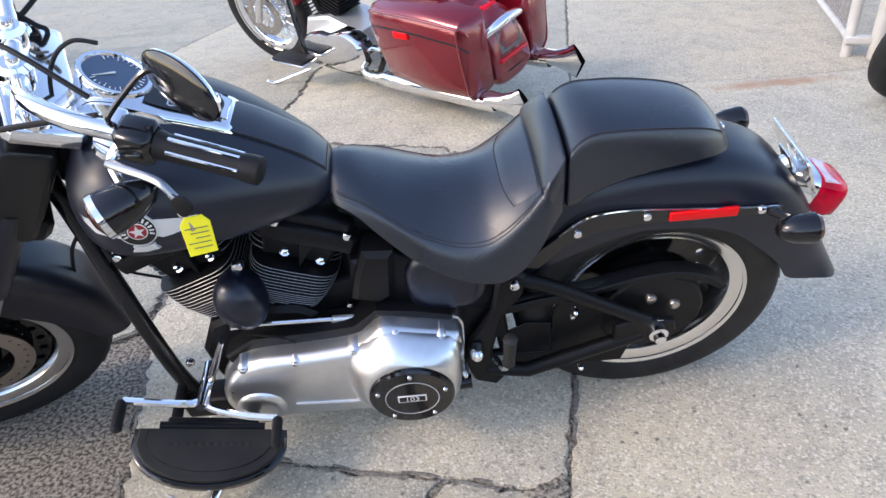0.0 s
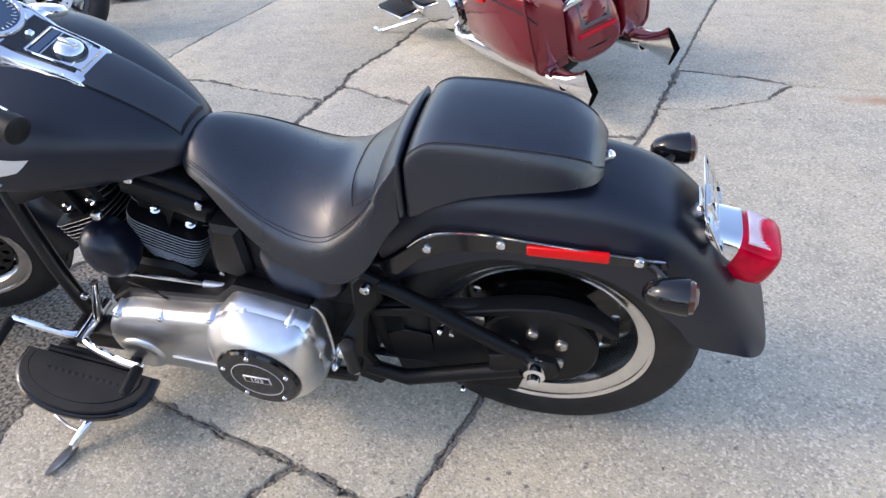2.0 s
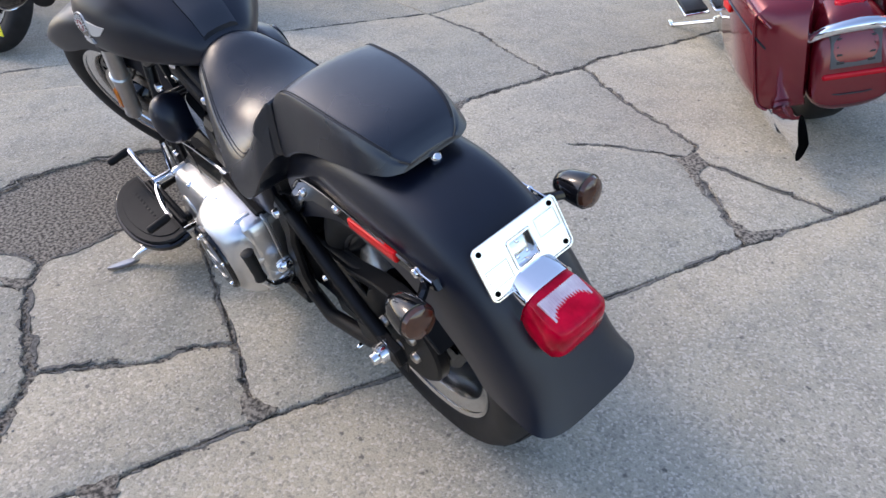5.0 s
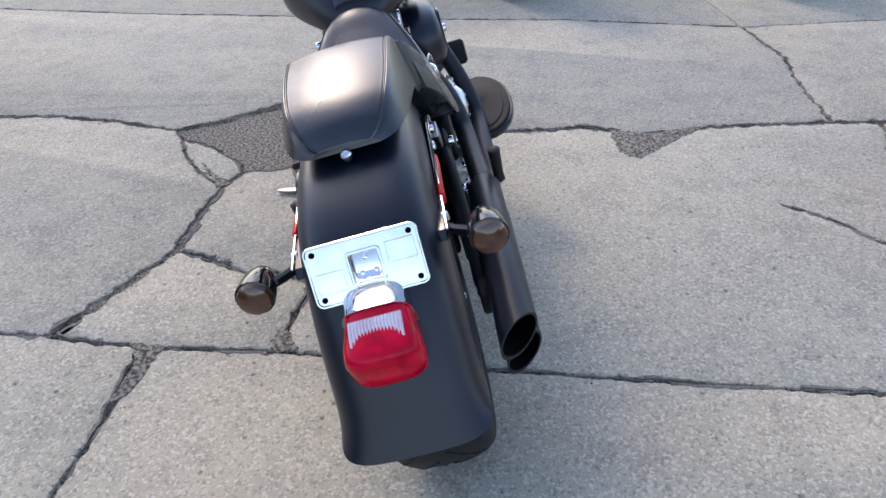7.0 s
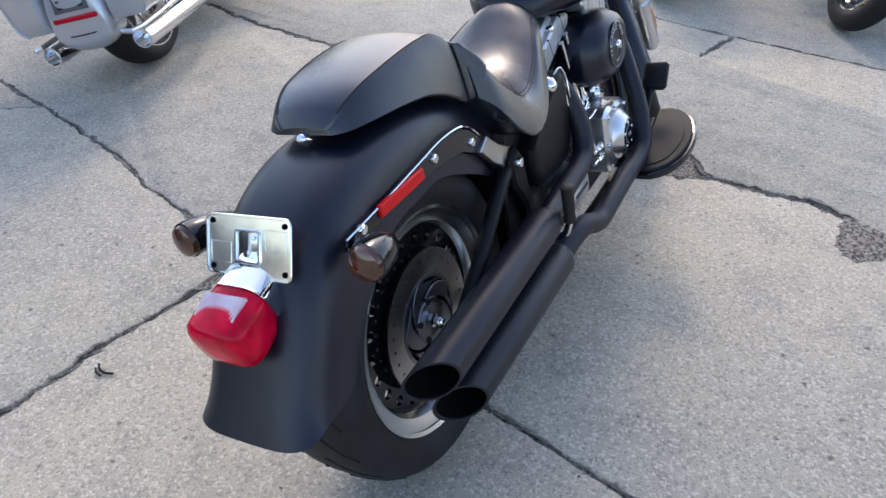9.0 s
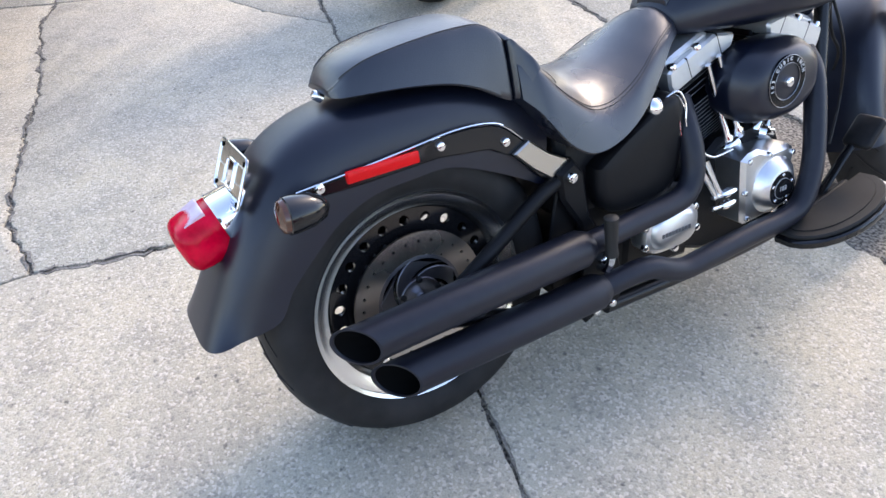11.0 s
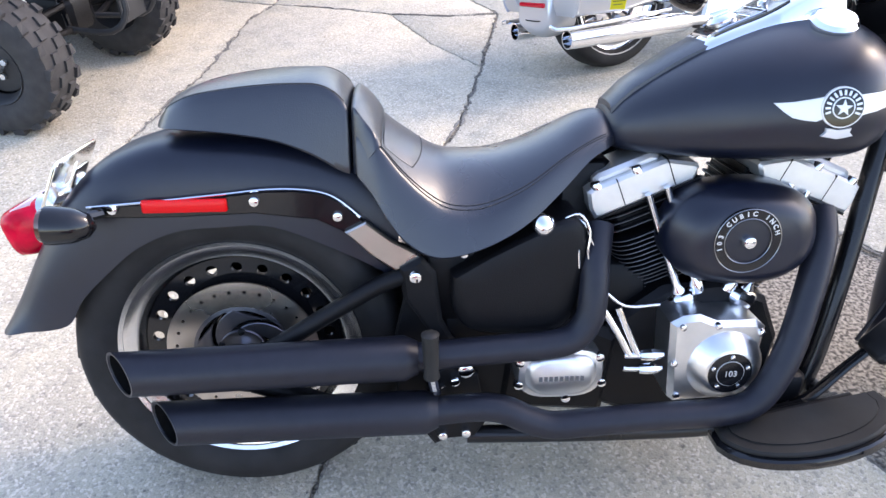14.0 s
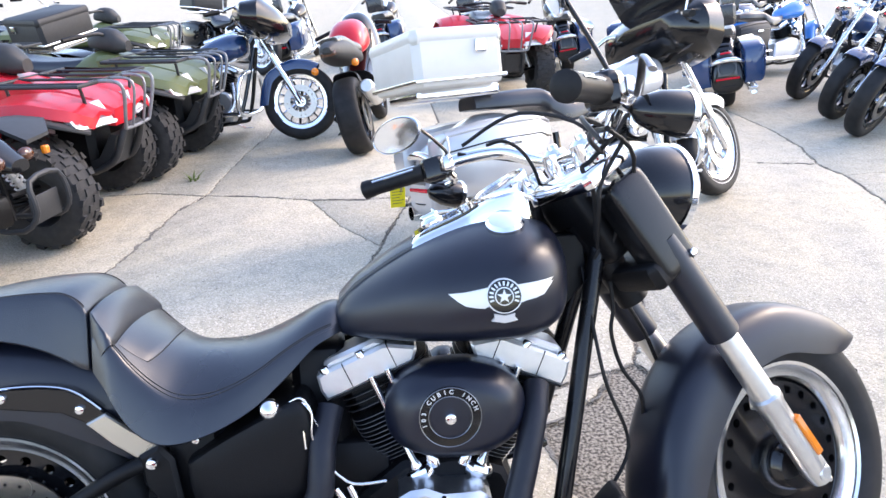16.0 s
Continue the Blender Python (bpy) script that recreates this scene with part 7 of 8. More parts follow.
def parked_bike(at, label, paint, group="", wheelbase=1.62, front_kind="spoke", rear_kind="spoke", front_r=0.31, bags=None, tour_pack=None, fairing=None, steer=14, fishtail=False, whitewall=False, front_half=0.06, bag_low=0.28, bars_up=0.0, guard=False, sissy=False, fairing_size=1.0, fairing_flat=1.0, fender_to=166, front_rim=None, stand_foot=(0.98, 0.36)):
    """A road motorcycle standing on its stand: x forward from below the rear axle."""
    b = thing("motorcycle", at, label, "motorcycle", group)
    R, wb = 0.31, wheelbase
    rake = 30.0
    stem, d = Vector((wb + 0.13, 0, 0)), Vector((-math.sin(radians(rake)), 0, math.cos(radians(rake))))
    T = Matrix.Translation(stem) @ Matrix.Rotation(radians(steer), 4, d) @ Matrix.Translation(-stem)
    road_wheel("rear_wheel", 0, R, 0.085, 0.215, rear_kind, b, white=whitewall)
    road_wheel("front_wheel", wb, front_r, front_half, front_r - 0.095, front_kind, b, T, front_rim, white=whitewall)
    part("rear_fender", fender_mesh([(0.26, 0.55, 0.24, 0.42, 0.10), (0.12, 0.675, 0.10, 0.52, 0.11), (-0.05, 0.695, -0.03, 0.545, 0.112), (-0.2, 0.63, -0.14, 0.50, 0.112), (-0.31, 0.50, -0.23, 0.41, 0.112), (-0.375, 0.34, -0.30, 0.31, 0.112), (-0.385, 0.24, -0.33, 0.23, 0.112)], 3, 16), paint, b)
    fr = front_r
    ff = []
    for a in (62, 80, 105, 130, 150, fender_to):
        c, s = math.cos(radians(a)), math.sin(radians(a))
        ff.append((wb + (fr + 0.04) * c, fr + (fr + 0.04) * s, wb + (fr - 0.05) * c, fr + (fr - 0.05) * s, front_half + 0.02))
    part("front_fender", fender_mesh(ff, 3, 14).moved(T), paint, b)
    tank_rows = [(0.72, 0.70, 0.74, 0.03), (0.76, 0.68, 0.80, 0.09), (0.90, 0.67, 0.87, 0.14), (1.04, 0.68, 0.91, 0.16), (1.14, 0.71, 0.90, 0.13), (1.18, 0.76, 0.86, 0.05)]
    part("fuel_tank", loft(tank_rows, tank_ring, 4), paint, b)
    part("tank_console", loft([(0.80, 0.83, 0.86, 0.03), (0.92, 0.87, 0.895, 0.035), (1.04, 0.90, 0.93, 0.035), (1.10, 0.90, 0.925, 0.02)], console_ring, 3), CHROME, b)
    part("seat", loft([(0.76, 0.735, 0.69, 0.08, 0), (0.62, 0.72, 0.64, 0.14, 0.01), (0.45, 0.73, 0.60, 0.175, 0.012), (0.33, 0.775, 0.66, 0.17, 0), (0.26, 0.80, 0.70, 0.15, 0), (0.05, 0.80, 0.71, 0.14, 0), (-0.10, 0.785, 0.72, 0.10, 0)], seat_ring, 4), LEATHER, b)
    eng = part("engine", Mesh().prism([(0.50, 0.17), (1.02, 0.16), (1.07, 0.30), (1.0, 0.42), (0.80, 0.45), (0.55, 0.38)], -0.13, 0.13, 0.015), SATIN, b, "silver twin engine")
    for tilt in (-22, 22):
        fm = Matrix.Translation((0.88, 0, 0.28)) @ Matrix.Rotation(radians(tilt), 4, "Y")
        cyl = part("cylinder", Mesh().lathe([(0.12, 0.06), (0.33, 0.06)], (0, 0, 0), (0, 0, 1), 16).moved(fm), ENGINE_BLACK, b)
        for i in range(8):
            part("cooling_fin", Mesh().box((-0.075, -0.09, 0.14 + i * 0.022), (0.075, 0.09, 0.148 + i * 0.022)).moved(fm), ENGINE_BLACK, cyl)
        part("rocker_cover", Mesh().box((-0.09, -0.1, 0.325), (0.09, 0.1, 0.39), 0.018).moved(fm), CHROME, eng)
    part("air_cleaner", Mesh().lathe([(0.1, 0.07), (0.17, 0.09), (0.195, 0.085), (0.205, 0.03)], (0.90, 0, 0.55), (0, -1, 0), 24), CHROME, eng)
    part("primary_cover", Mesh().rings([[(0.72 + s * 0.26 * sgnpow(math.cos(t), 0.7), y, 0.29 + s * (0.125 if math.cos(t) < 0 else 0.10) * sgnpow(math.sin(t), 0.8)) for t in (2 * math.pi * k / 28 for k in range(28))] for y, s in ((0.12, 1), (0.20, 1), (0.22, 0.93), (0.225, 0.7))]), CHROME, eng)
    for s in (-1, 1):
        tip = -0.42 if not fishtail else -0.50
        m = Mesh().tube([(1.05, -0.12, 0.50), (1.06, -0.16, 0.30), (0.90, -0.19, 0.19), (0.50, s * 0.20, 0.19), (0.30, s * 0.235, 0.20)], 0.024, 10, 4)
        pipe = part("exhaust_pipe", m, CHROME, b)
        part("muffler", Mesh().lathe([(0, 0.030), (0.05, 0.046), (0.30 - tip - 0.03, 0.046), (0.30 - tip, 0.044), (0.30 - tip, 0.038), (0.30 - tip - 0.08, 0.036)], (0.32, s * 0.235, 0.20), (-1, 0, 0.0), 20), CHROME, pipe)
        if fishtail:
            sweep = []
            for x, hz, hy in ((tip + 0.06, 0.040, 0.040), (tip - 0.02, 0.042, 0.032), (tip - 0.09, 0.066, 0.022), (tip - 0.13, 0.090, 0.016)):
                sweep.append([(x + (0.05 * abs(math.sin(t)) - 0.05 if x < tip - 0.09 else 0), s * 0.235 + hy * math.cos(t), 0.215 + hz * math.sin(t)) for t in (2 * math.pi * k / 20 for k in range(20))])
            part("fishtail", Mesh().rings(sweep), NEAR_BLACK, pipe)
            part("fishtail_skin", Mesh().rings([[(p[0] + 0.004, s * 0.235 + (p[1] - s * 0.235) * 1.12, 0.215 + (p[2] - 0.215) * 1.03) for p in r] for r in sweep], False, False), CHROME, pipe)
        part("fork_leg", Mesh().lathe([(-0.02, 0.026), (0.28, 0.026), (0.29, 0.021), (0.62, 0.021), (0.62, 0.033), (0.80, 0.033)], Vector((wb, s * 0.105, fr)), d, 14).moved(T), CHROME, b)
        part("footboard", Mesh().box((0.86, s * 0.30 - 0.06, 0.235), (1.16, s * 0.30 + 0.06, 0.255), 0.01), BLACK_RUBBER, b)
        part("board_edge", Mesh().box((0.85, s * 0.30 - 0.066, 0.222), (1.17, s * 0.30 + 0.066, 0.240), 0.008), CHROME, b)
        part("swingarm", Mesh().tube([(0.46, s * 0.12, 0.30), (0.0, s * 0.13, R)], 0.02, 8), CHROME, b)
        part("shock", Mesh().tube([(0.02, s * 0.14, 0.33), (0.16, s * 0.14, 0.60)], 0.024, 8), CHROME, b)
        part("frame_tube", Mesh().tube([(1.24, s * 0.03, 0.80), (1.12, s * 0.13, 0.25), (1.0, s * 0.14, 0.15), (0.45, s * 0.13, 0.16), (0.36, s * 0.12, 0.55)], 0.018, 8, 4), GLOSS_BLACK, b)
        mp = T @ Vector((1.08, s * 0.36, 1.20 + bars_up))
        part("mirror_stem", Mesh().tube([T @ Vector((1.06, s * 0.31, 1.05 + bars_up)), mp], 0.006, 6), CHROME, b)
        part("mirror", Mesh().ball((0, 0, 0), 0.05, 12, 8, (0.35, 1.4, 0.9)).moved(Matrix.Translation(mp)), CHROME, b)
        part("grip", Mesh().tube([T @ Vector((1.03, s * 0.33, 1.045 + bars_up)), T @ Vector((0.93, s * 0.42, 1.01 + bars_up))], 0.019, 10), BLACK_RUBBER, b)
        part("turn_signal", Mesh().ball((-0.22, s * 0.19, 0.60), 0.034, 12, 8, (1.2, 1, 1)), AMBER, b)
        if guard:
            part("engine_guard", Mesh().tube([(1.14, 0.0, 0.22), (1.16, s * 0.30, 0.25), (1.17, s * 0.36, 0.40), (1.18, s * 0.24, 0.56), (1.2, s * 0.03, 0.60)], 0.018, 10, 4), CHROME, b)
    bar = [(1.06, 0.30, 1.06), (1.14, 0.24, 1.10), (1.2, 0.12, 1.05), (1.21, 0, 1.03)]
    pts = [(x, y, z + bars_up) for x, y, z in bar]
    part("handlebar", Mesh().tube([(x, -y, z) for x, y, z in pts] + pts[-2::-1], 0.014, 10, 4).moved(T), CHROME, b)
    part("yoke", Mesh().box((-0.05, -0.13, -0.02), (0.05, 0.13, 0.02), 0.012).moved(T @ Matrix.Translation(Vector((wb, 0, fr)) + d * 0.78)), CHROME, b)
    part("headlamp", Mesh().lathe([(-0.1, 0.03), (-0.04, 0.085), (0.04, 0.098), (0.055, 0.09), (0.065, 0.05), (0.068, 0)], Vector((wb - 0.24, 0, 0.92)), (1, 0, -0.1), 24).moved(T), CHROME, b)
    part("tail_lamp", Mesh().box((-0.345, -0.055, 0.515), (-0.265, 0.055, 0.585), 0.018), RED_LENS, b)
    part("stand", Mesh().tube([(0.9, 0.15, 0.16), (stand_foot[0], stand_foot[1], stand_foot[1] * 0.21)], 0.011, 8), CHROME, b)
    part("stand_foot", Mesh().box((-0.05, -0.012, -0.005), (0.05, 0.012, 0.005), 0.004).moved(Matrix.Translation((stand_foot[0] + 0.03, stand_foot[1] + 0.005, stand_foot[1] * 0.21 + 0.004))), CHROME, b)
    if bags:
        for s in (-1, 1):
            rows = []
            for x, top, bot, w0, w1 in ((-0.43, 0.585, bag_low + 0.06, 0.17, 0.31), (-0.40, 0.63, bag_low, 0.15, 0.345), (-0.15, 0.66, bag_low, 0.15, 0.355), (0.12, 0.665, bag_low + 0.03, 0.15, 0.345), (0.20, 0.64, bag_low + 0.12, 0.16, 0.31)):
                rows.append([(x, s * w0, top), (x, s * (w1 - 0.05), top + 0.008), (x, s * (w1 - 0.012), top - 0.02), (x, s * w1, top - 0.06), (x, s * (w1 - 0.012), bot + 0.08), (x, s * (w1 - 0.03), bot + 0.02), (x, s * (w1 - 0.06), bot), (x, s * w0, bot)])
            bag = part("saddlebag", Mesh().rings(rows), bags, b, sharp=50)
            part("bag_lid_line", Mesh().tube([(r[3][0], r[3][1] + s * 0.001, r[3][2] - 0.035) for r in rows], 0.004, 6), GLOSS_BLACK, bag)
            part("lid_edge", Mesh().tube([(r[2][0], r[2][1], r[2][2] - 0.002) for r in rows], 0.007, 8, 2), bags, bag)
            part("bag_rib", Mesh().tube([(rows[1][k][0] - 0.002, rows[1][k][1] + s * 0.001, rows[1][k][2]) for k in range(2, 7)], 0.006, 8, 2), bags, bag)
            part("bag_latch", Mesh().box((-0.10, s * 0.354 - 0.008, 0.53), (0.0, s * 0.354 + 0.008, 0.565), 0.006), RED_REFLECTOR if bags is DEEP_RED else CHROME, bag)
            if not fishtail:
                part("bag_rail", Mesh().tube([(0.18, s * 0.25, bag_low - 0.03), (-0.40, s * 0.26, bag_low - 0.05), (-0.46, s * 0.2, bag_low - 0.04)], 0.011, 8, 3), CHROME, bag)
        tail_m = Matrix.Translation((-0.405, 0, 0.43)) @ Matrix.Rotation(radians(14), 4, "Y")
        back = part("tail_filler", loft([(-0.27, 0.20, 0.60, 0.13), (-0.36, 0.19, 0.565, 0.145), (-0.405, 0.20, 0.50, 0.145), (-0.43, 0.225, 0.40, 0.135), (-0.435, 0.25, 0.34, 0.12)], tank_ring, 4), paint, b)
        plate = part("plate_frame", Mesh().box((-0.016, -0.088, -0.062), (-0.006, 0.088, 0.062), 0.006).moved(tail_m), GREY_PAINT, back, "bare grey plate bracket")
        for i in range(4):
            part("plate_slot", Mesh().box((-0.0175, 0.040 - 0.001, -0.046 + 0.028 * i), (-0.015, 0.064, -0.038 + 0.028 * i), 0.001).moved(tail_m), GLOSS_BLACK, plate)
            part("plate_slot", Mesh().box((-0.0175, -0.064, -0.046 + 0.028 * i), (-0.015, -0.040 + 0.001, -0.038 + 0.028 * i), 0.001).moved(tail_m), GLOSS_BLACK, plate)
        part("light_bar", Mesh().tube([(-0.385, -0.155, 0.478), (-0.415, -0.10, 0.512), (-0.424, 0, 0.524), (-0.415, 0.10, 0.512), (-0.385, 0.155, 0.478)], [0.014, 0.022, 0.026, 0.022, 0.014], 12, 4), CHROME, back)
        part("rear_lamp", Mesh().box((-0.445, -0.11, 0.335), (-0.425, 0.11, 0.356), 0.008), RED_LENS, back)
        part("tail_seam", Mesh().tube([(-0.38, -0.141, 0.285), (-0.432, -0.07, 0.275), (-0.438, 0, 0.273), (-0.432, 0.07, 0.275), (-0.38, 0.141, 0.285)], 0.003, 6, 3), GLOSS_BLACK, back)
    if tour_pack:
        pk = part("luggage_case", Mesh().box((-0.50, -0.30, 0.84), (-0.02, 0.30, 1.10), 0.035), tour_pack, b, "pale hard luggage case")
        part("case_lid", Mesh().box((-0.505, -0.305, 1.035), (-0.015, 0.305, 1.115), 0.03), tour_pack, pk)
        part("case_trim", Mesh().box((-0.508, -0.308, 0.865), (-0.012, 0.308, 0.885), 0.006), CHROME, pk)
        part("case_rack", Mesh().box((-0.46, -0.2, 0.785), (0.0, 0.2, 0.842), 0.015), CHROME, pk)
        for s in (-1, 1):
            part("case_latch", Mesh().box((-0.18, s * 0.308 - 0.008, 0.985), (-0.12, s * 0.308 + 0.008, 1.05), 0.006), CHROME, pk)
    if sissy:
        part("backrest", Mesh().box((-0.19, -0.13, 0.82), (-0.13, 0.13, 1.02), 0.03), LEATHER, b)
    if fairing:
        rows = []
        for x, w, lo, hi in ((1.12, 0.20, 0.98, 1.10), (1.22, 0.36, 0.86, 1.18), (1.36, 0.37, 0.80, 1.22), (1.48, 0.27, 0.82, 1.12), (1.55, 0.12, 0.88, 1.02)):
            rows.append([(x, fairing_size * w * sgnpow(math.cos(t), 0.7), (lo + hi) / 2 + fairing_flat * fairing_size * (hi - lo) / 2 * sgnpow(math.sin(t), 0.7)) for t in (2 * math.pi * k / 24 for k in range(24))])
        fa = part("fairing", Mesh().rings(rows).moved(T), fairing, b)
        part("gauge", Mesh().lathe([(0, 0.045), (0.02, 0.045), (0.022, 0)], (1.20, 0.09, 1.10), (-1, 0, 0.3), 18).moved(T), CHROME, fa)
        part("gauge", Mesh().lathe([(0, 0.045), (0.02, 0.045), (0.022, 0)], (1.20, -0.09, 1.10), (-1, 0, 0.3), 18).moved(T), CHROME, fa)
        ws = [[(1.42 - k * 0.035, y, 1.17 + k * 0.055 - abs(y) * 0.25) for y in (-0.28, -0.14, 0, 0.14, 0.28)] for k in range(6)]
        ws2 = [[(x - 0.005, y, z - 0.003) for x, y, z in r] for r in ws]
        part("windshield", Mesh().rings([r + q[::-1] for r, q in zip(ws, ws2)], True, True).moved(T), TINTED, fa)
    return b


def on(x, y, heading, lean=11, z=0.0):
    """A pose on the ground by the rear axle, heading in degrees, leaning to the left."""
    return pose(x, y, z, -lean, 0, heading)


parked_bike(on(-0.285, 2.275, 135.0, 11), "deep red bagger motorcycle with fishtail exhausts and hard bags", DEEP_RED, wheelbase=1.55, front_kind="spoke", front_r=0.36, front_half=0.05, bags=DEEP_RED, fishtail=True, bag_low=0.235, steer=8, stand_foot=(1.2, 0.37))
parked_bike(on(-1.40, -2.31, 201.5, 13), "silver touring motorcycle with pale luggage case and hard bags", SILVER_METALLIC, front_kind="cast", rear_kind="cast", bags=SILVER_METALLIC, tour_pack=PALE_CASE, fairing=GLOSS_BLACK, whitewall=True, guard=True, steer=18, bag_low=0.30)
parked_bike(on(1.55, -5.2, 173, 8), "navy blue touring motorcycle with black shark-nose fairing", NAVY, front_kind="many", rear_kind="many", bags=NAVY, fairing=GLOSS_BLACK, steer=8, front_r=0.33, guard=True, fairing_size=1.35, fairing_flat=0.62, fender_to=186)
ROW = "motorcycles parked in a row"
def by_front(x, y, heading, lean=10, wheelbase=1.62):
    """A pose on the ground by the front axle."""
    h = radians(heading)
    return on(x - wheelbase * math.cos(h), y - wheelbase * math.sin(h), heading, lean)


row_bike = parked_bike(by_front(-4.83, -4.28, 22), "black cruiser motorcycle with dark blue fenders and chrome forks", NAVY, ROW, front_kind="cast", front_rim=GLOSS_BLACK, front_r=0.32, front_half=0.068, steer=12, bars_up=0.05)
for x, y, h in ((-5.03, -4.96, 20), (-5.29, -5.98, 22), (-6.9, -7.0, 20), (-7.3, -8.2, 24), (-7.8, -9.4, 20)):
    copy_thing(row_bike, by_front(x, y, h))
parked_bike(on(-5.35, -7.45, 205, 10), "bright blue cruiser motorcycle with black saddlebag", SKY_BLUE, ROW, front_kind="cast", bags=BLACK_PLASTIC, sissy=True)
far_bike = parked_bike(on(-4.35, -5.75, 250, 10), "black touring motorcycle with red rear lamps", GLOSS_BLACK, ROW, bags=NAVY, sissy=True)
for x, y, h in ((-3.4, -8.6, 262), (-2.2, -9.2, 258), (-6.1, -9.6, 250), (-0.9, -9.8, 262), (0.6, -9.9, 262), (-4.6, -9.0, 240), (-7.0, -11.0, 200)):
    copy_thing(far_bike, on(x, y, h, 10))
trunk_bike = parked_bike(on(2.50, -6.29, 330, 10), "black touring motorcycle with hard top case", GLOSS_BLACK, ROW, bags=GLOSS_BLACK, tour_pack=BLACK_PLASTIC)
for x, y, h in ((4.9, -9.4, 160), (2.0, -10.5, 130), (6.0, -8.3, 150)):
    copy_thing(trunk_bike, on(x, y, h, 10))
facing = parked_bike(on(-5.22, -0.55, 8, 10), "black cruiser motorcycle with black cast front wheel", GLOSS_BLACK, ROW, front_kind="cast", front_rim=GLOSS_BLACK, front_r=0.33, front_half=0.055, steer=20)
for x, y, h in ((-5.1, 0.62, 4), (-4.95, 2.2, 4), (-5.3, 3.25, 6)):
    copy_thing(facing, on(x, y, h, 10))
parked_bike(on(3.54, 1.62, 176, 10), "parked motorcycle with spoked wheel and worn front tyre", GLOSS_BLACK, front_kind="spoke", front_r=0.33, front_half=0.058, steer=24)


def sport_bike(at, label):
    b = thing("motorcycle", at, label, "motorcycle")
    road_wheel("rear_wheel", 0, 0.31, 0.095, 0.215, "cast", b, rim_mat=GLOSS_BLACK)
    road_wheel("front_wheel", 1.42, 0.30, 0.06, 0.215, "cast", b, rim_mat=GLOSS_BLACK)
    part("tail_unit", loft([(-0.36, 0.86, 0.90, 0.03), (-0.25, 0.80, 0.93, 0.08), (0.0, 0.74, 0.92, 0.13), (0.3, 0.68, 0.84, 0.14), (0.5, 0.66, 0.80, 0.12)], tank_ring, 4), BLACK_PLASTIC, b)
    part("tail_lamp", Mesh().box((-0.34, -0.06, 0.83), (-0.28, 0.06, 0.87), 0.015), SMOKE, b)
    part("fuel_tank", loft([(0.45, 0.74, 0.80, 0.08), (0.55, 0.72, 0.95, 0.15), (0.75, 0.72, 1.02, 0.17), (0.95, 0.74, 0.98, 0.14), (1.02, 0.80, 0.92, 0.06)], tank_ring, 4), BRIGHT_RED, b)
    part("fairing", loft([(0.55, 0.30, 0.60, 0.17), (0.85, 0.22, 0.72, 0.20), (1.10, 0.28, 0.98, 0.22), (1.30, 0.60, 1.05, 0.18), (1.45, 0.75, 0.95, 0.10)], tank_ring, 4), GLOSS_BLACK, b)
    part("seat", loft([(0.50, 0.82, 0.76, 0.10, 0), (0.35, 0.84, 0.76, 0.15, 0.01), (0.2, 0.88, 0.80, 0.13, 0), (0.0, 0.94, 0.88, 0.10, 0), (-0.2, 0.95, 0.91, 0.07, 0)], seat_ring, 4), LEATHER, b)
    part("swingarm", Mesh().tube([(0.0, 0.14, 0.31), (0.45, 0.12, 0.42)], 0.035, 10), GLOSS_BLACK, b)
    part("rear_hugger", fender_mesh([(0.28, 0.45, 0.24, 0.40, 0.10), (0.2, 0.60, 0.18, 0.52, 0.105), (0.05, 0.66, 0.05, 0.58, 0.105)], 3, 12), BLACK_PLASTIC, b)
    part("muffler", Mesh().lathe([(0, 0.04), (0.05, 0.06), (0.4, 0.06), (0.42, 0.045)], (0.25, -0.18, 0.36), (-0.85, 0, 0.4), 16), SATIN, b)
    for s in (-1, 1):
        part("fork_leg", Mesh().tube([(1.42, s * 0.10, 0.30), (1.18, s * 0.10, 0.88)], 0.027, 10), SATIN, b)
        part("grip", Mesh().tube([(1.12, s * 0.22, 0.93), (1.04, s * 0.36, 0.90)], 0.018, 8), BLACK_RUBBER, b)
        part("turn_signal", Mesh().ball((-0.22, s * 0.16, 0.74), 0.03, 10, 6, (1.2, 1, 1)), AMBER, b)
    part("stand", Mesh().tube([(0.6, 0.12, 0.22), (0.65, 0.32, 0.06)], 0.011, 8), GLOSS_BLACK, b)
    return b


sport_bike(on(-0.62, -4.42, 264, 12), "red and black sport motorcycle with wide bare rear tyre")


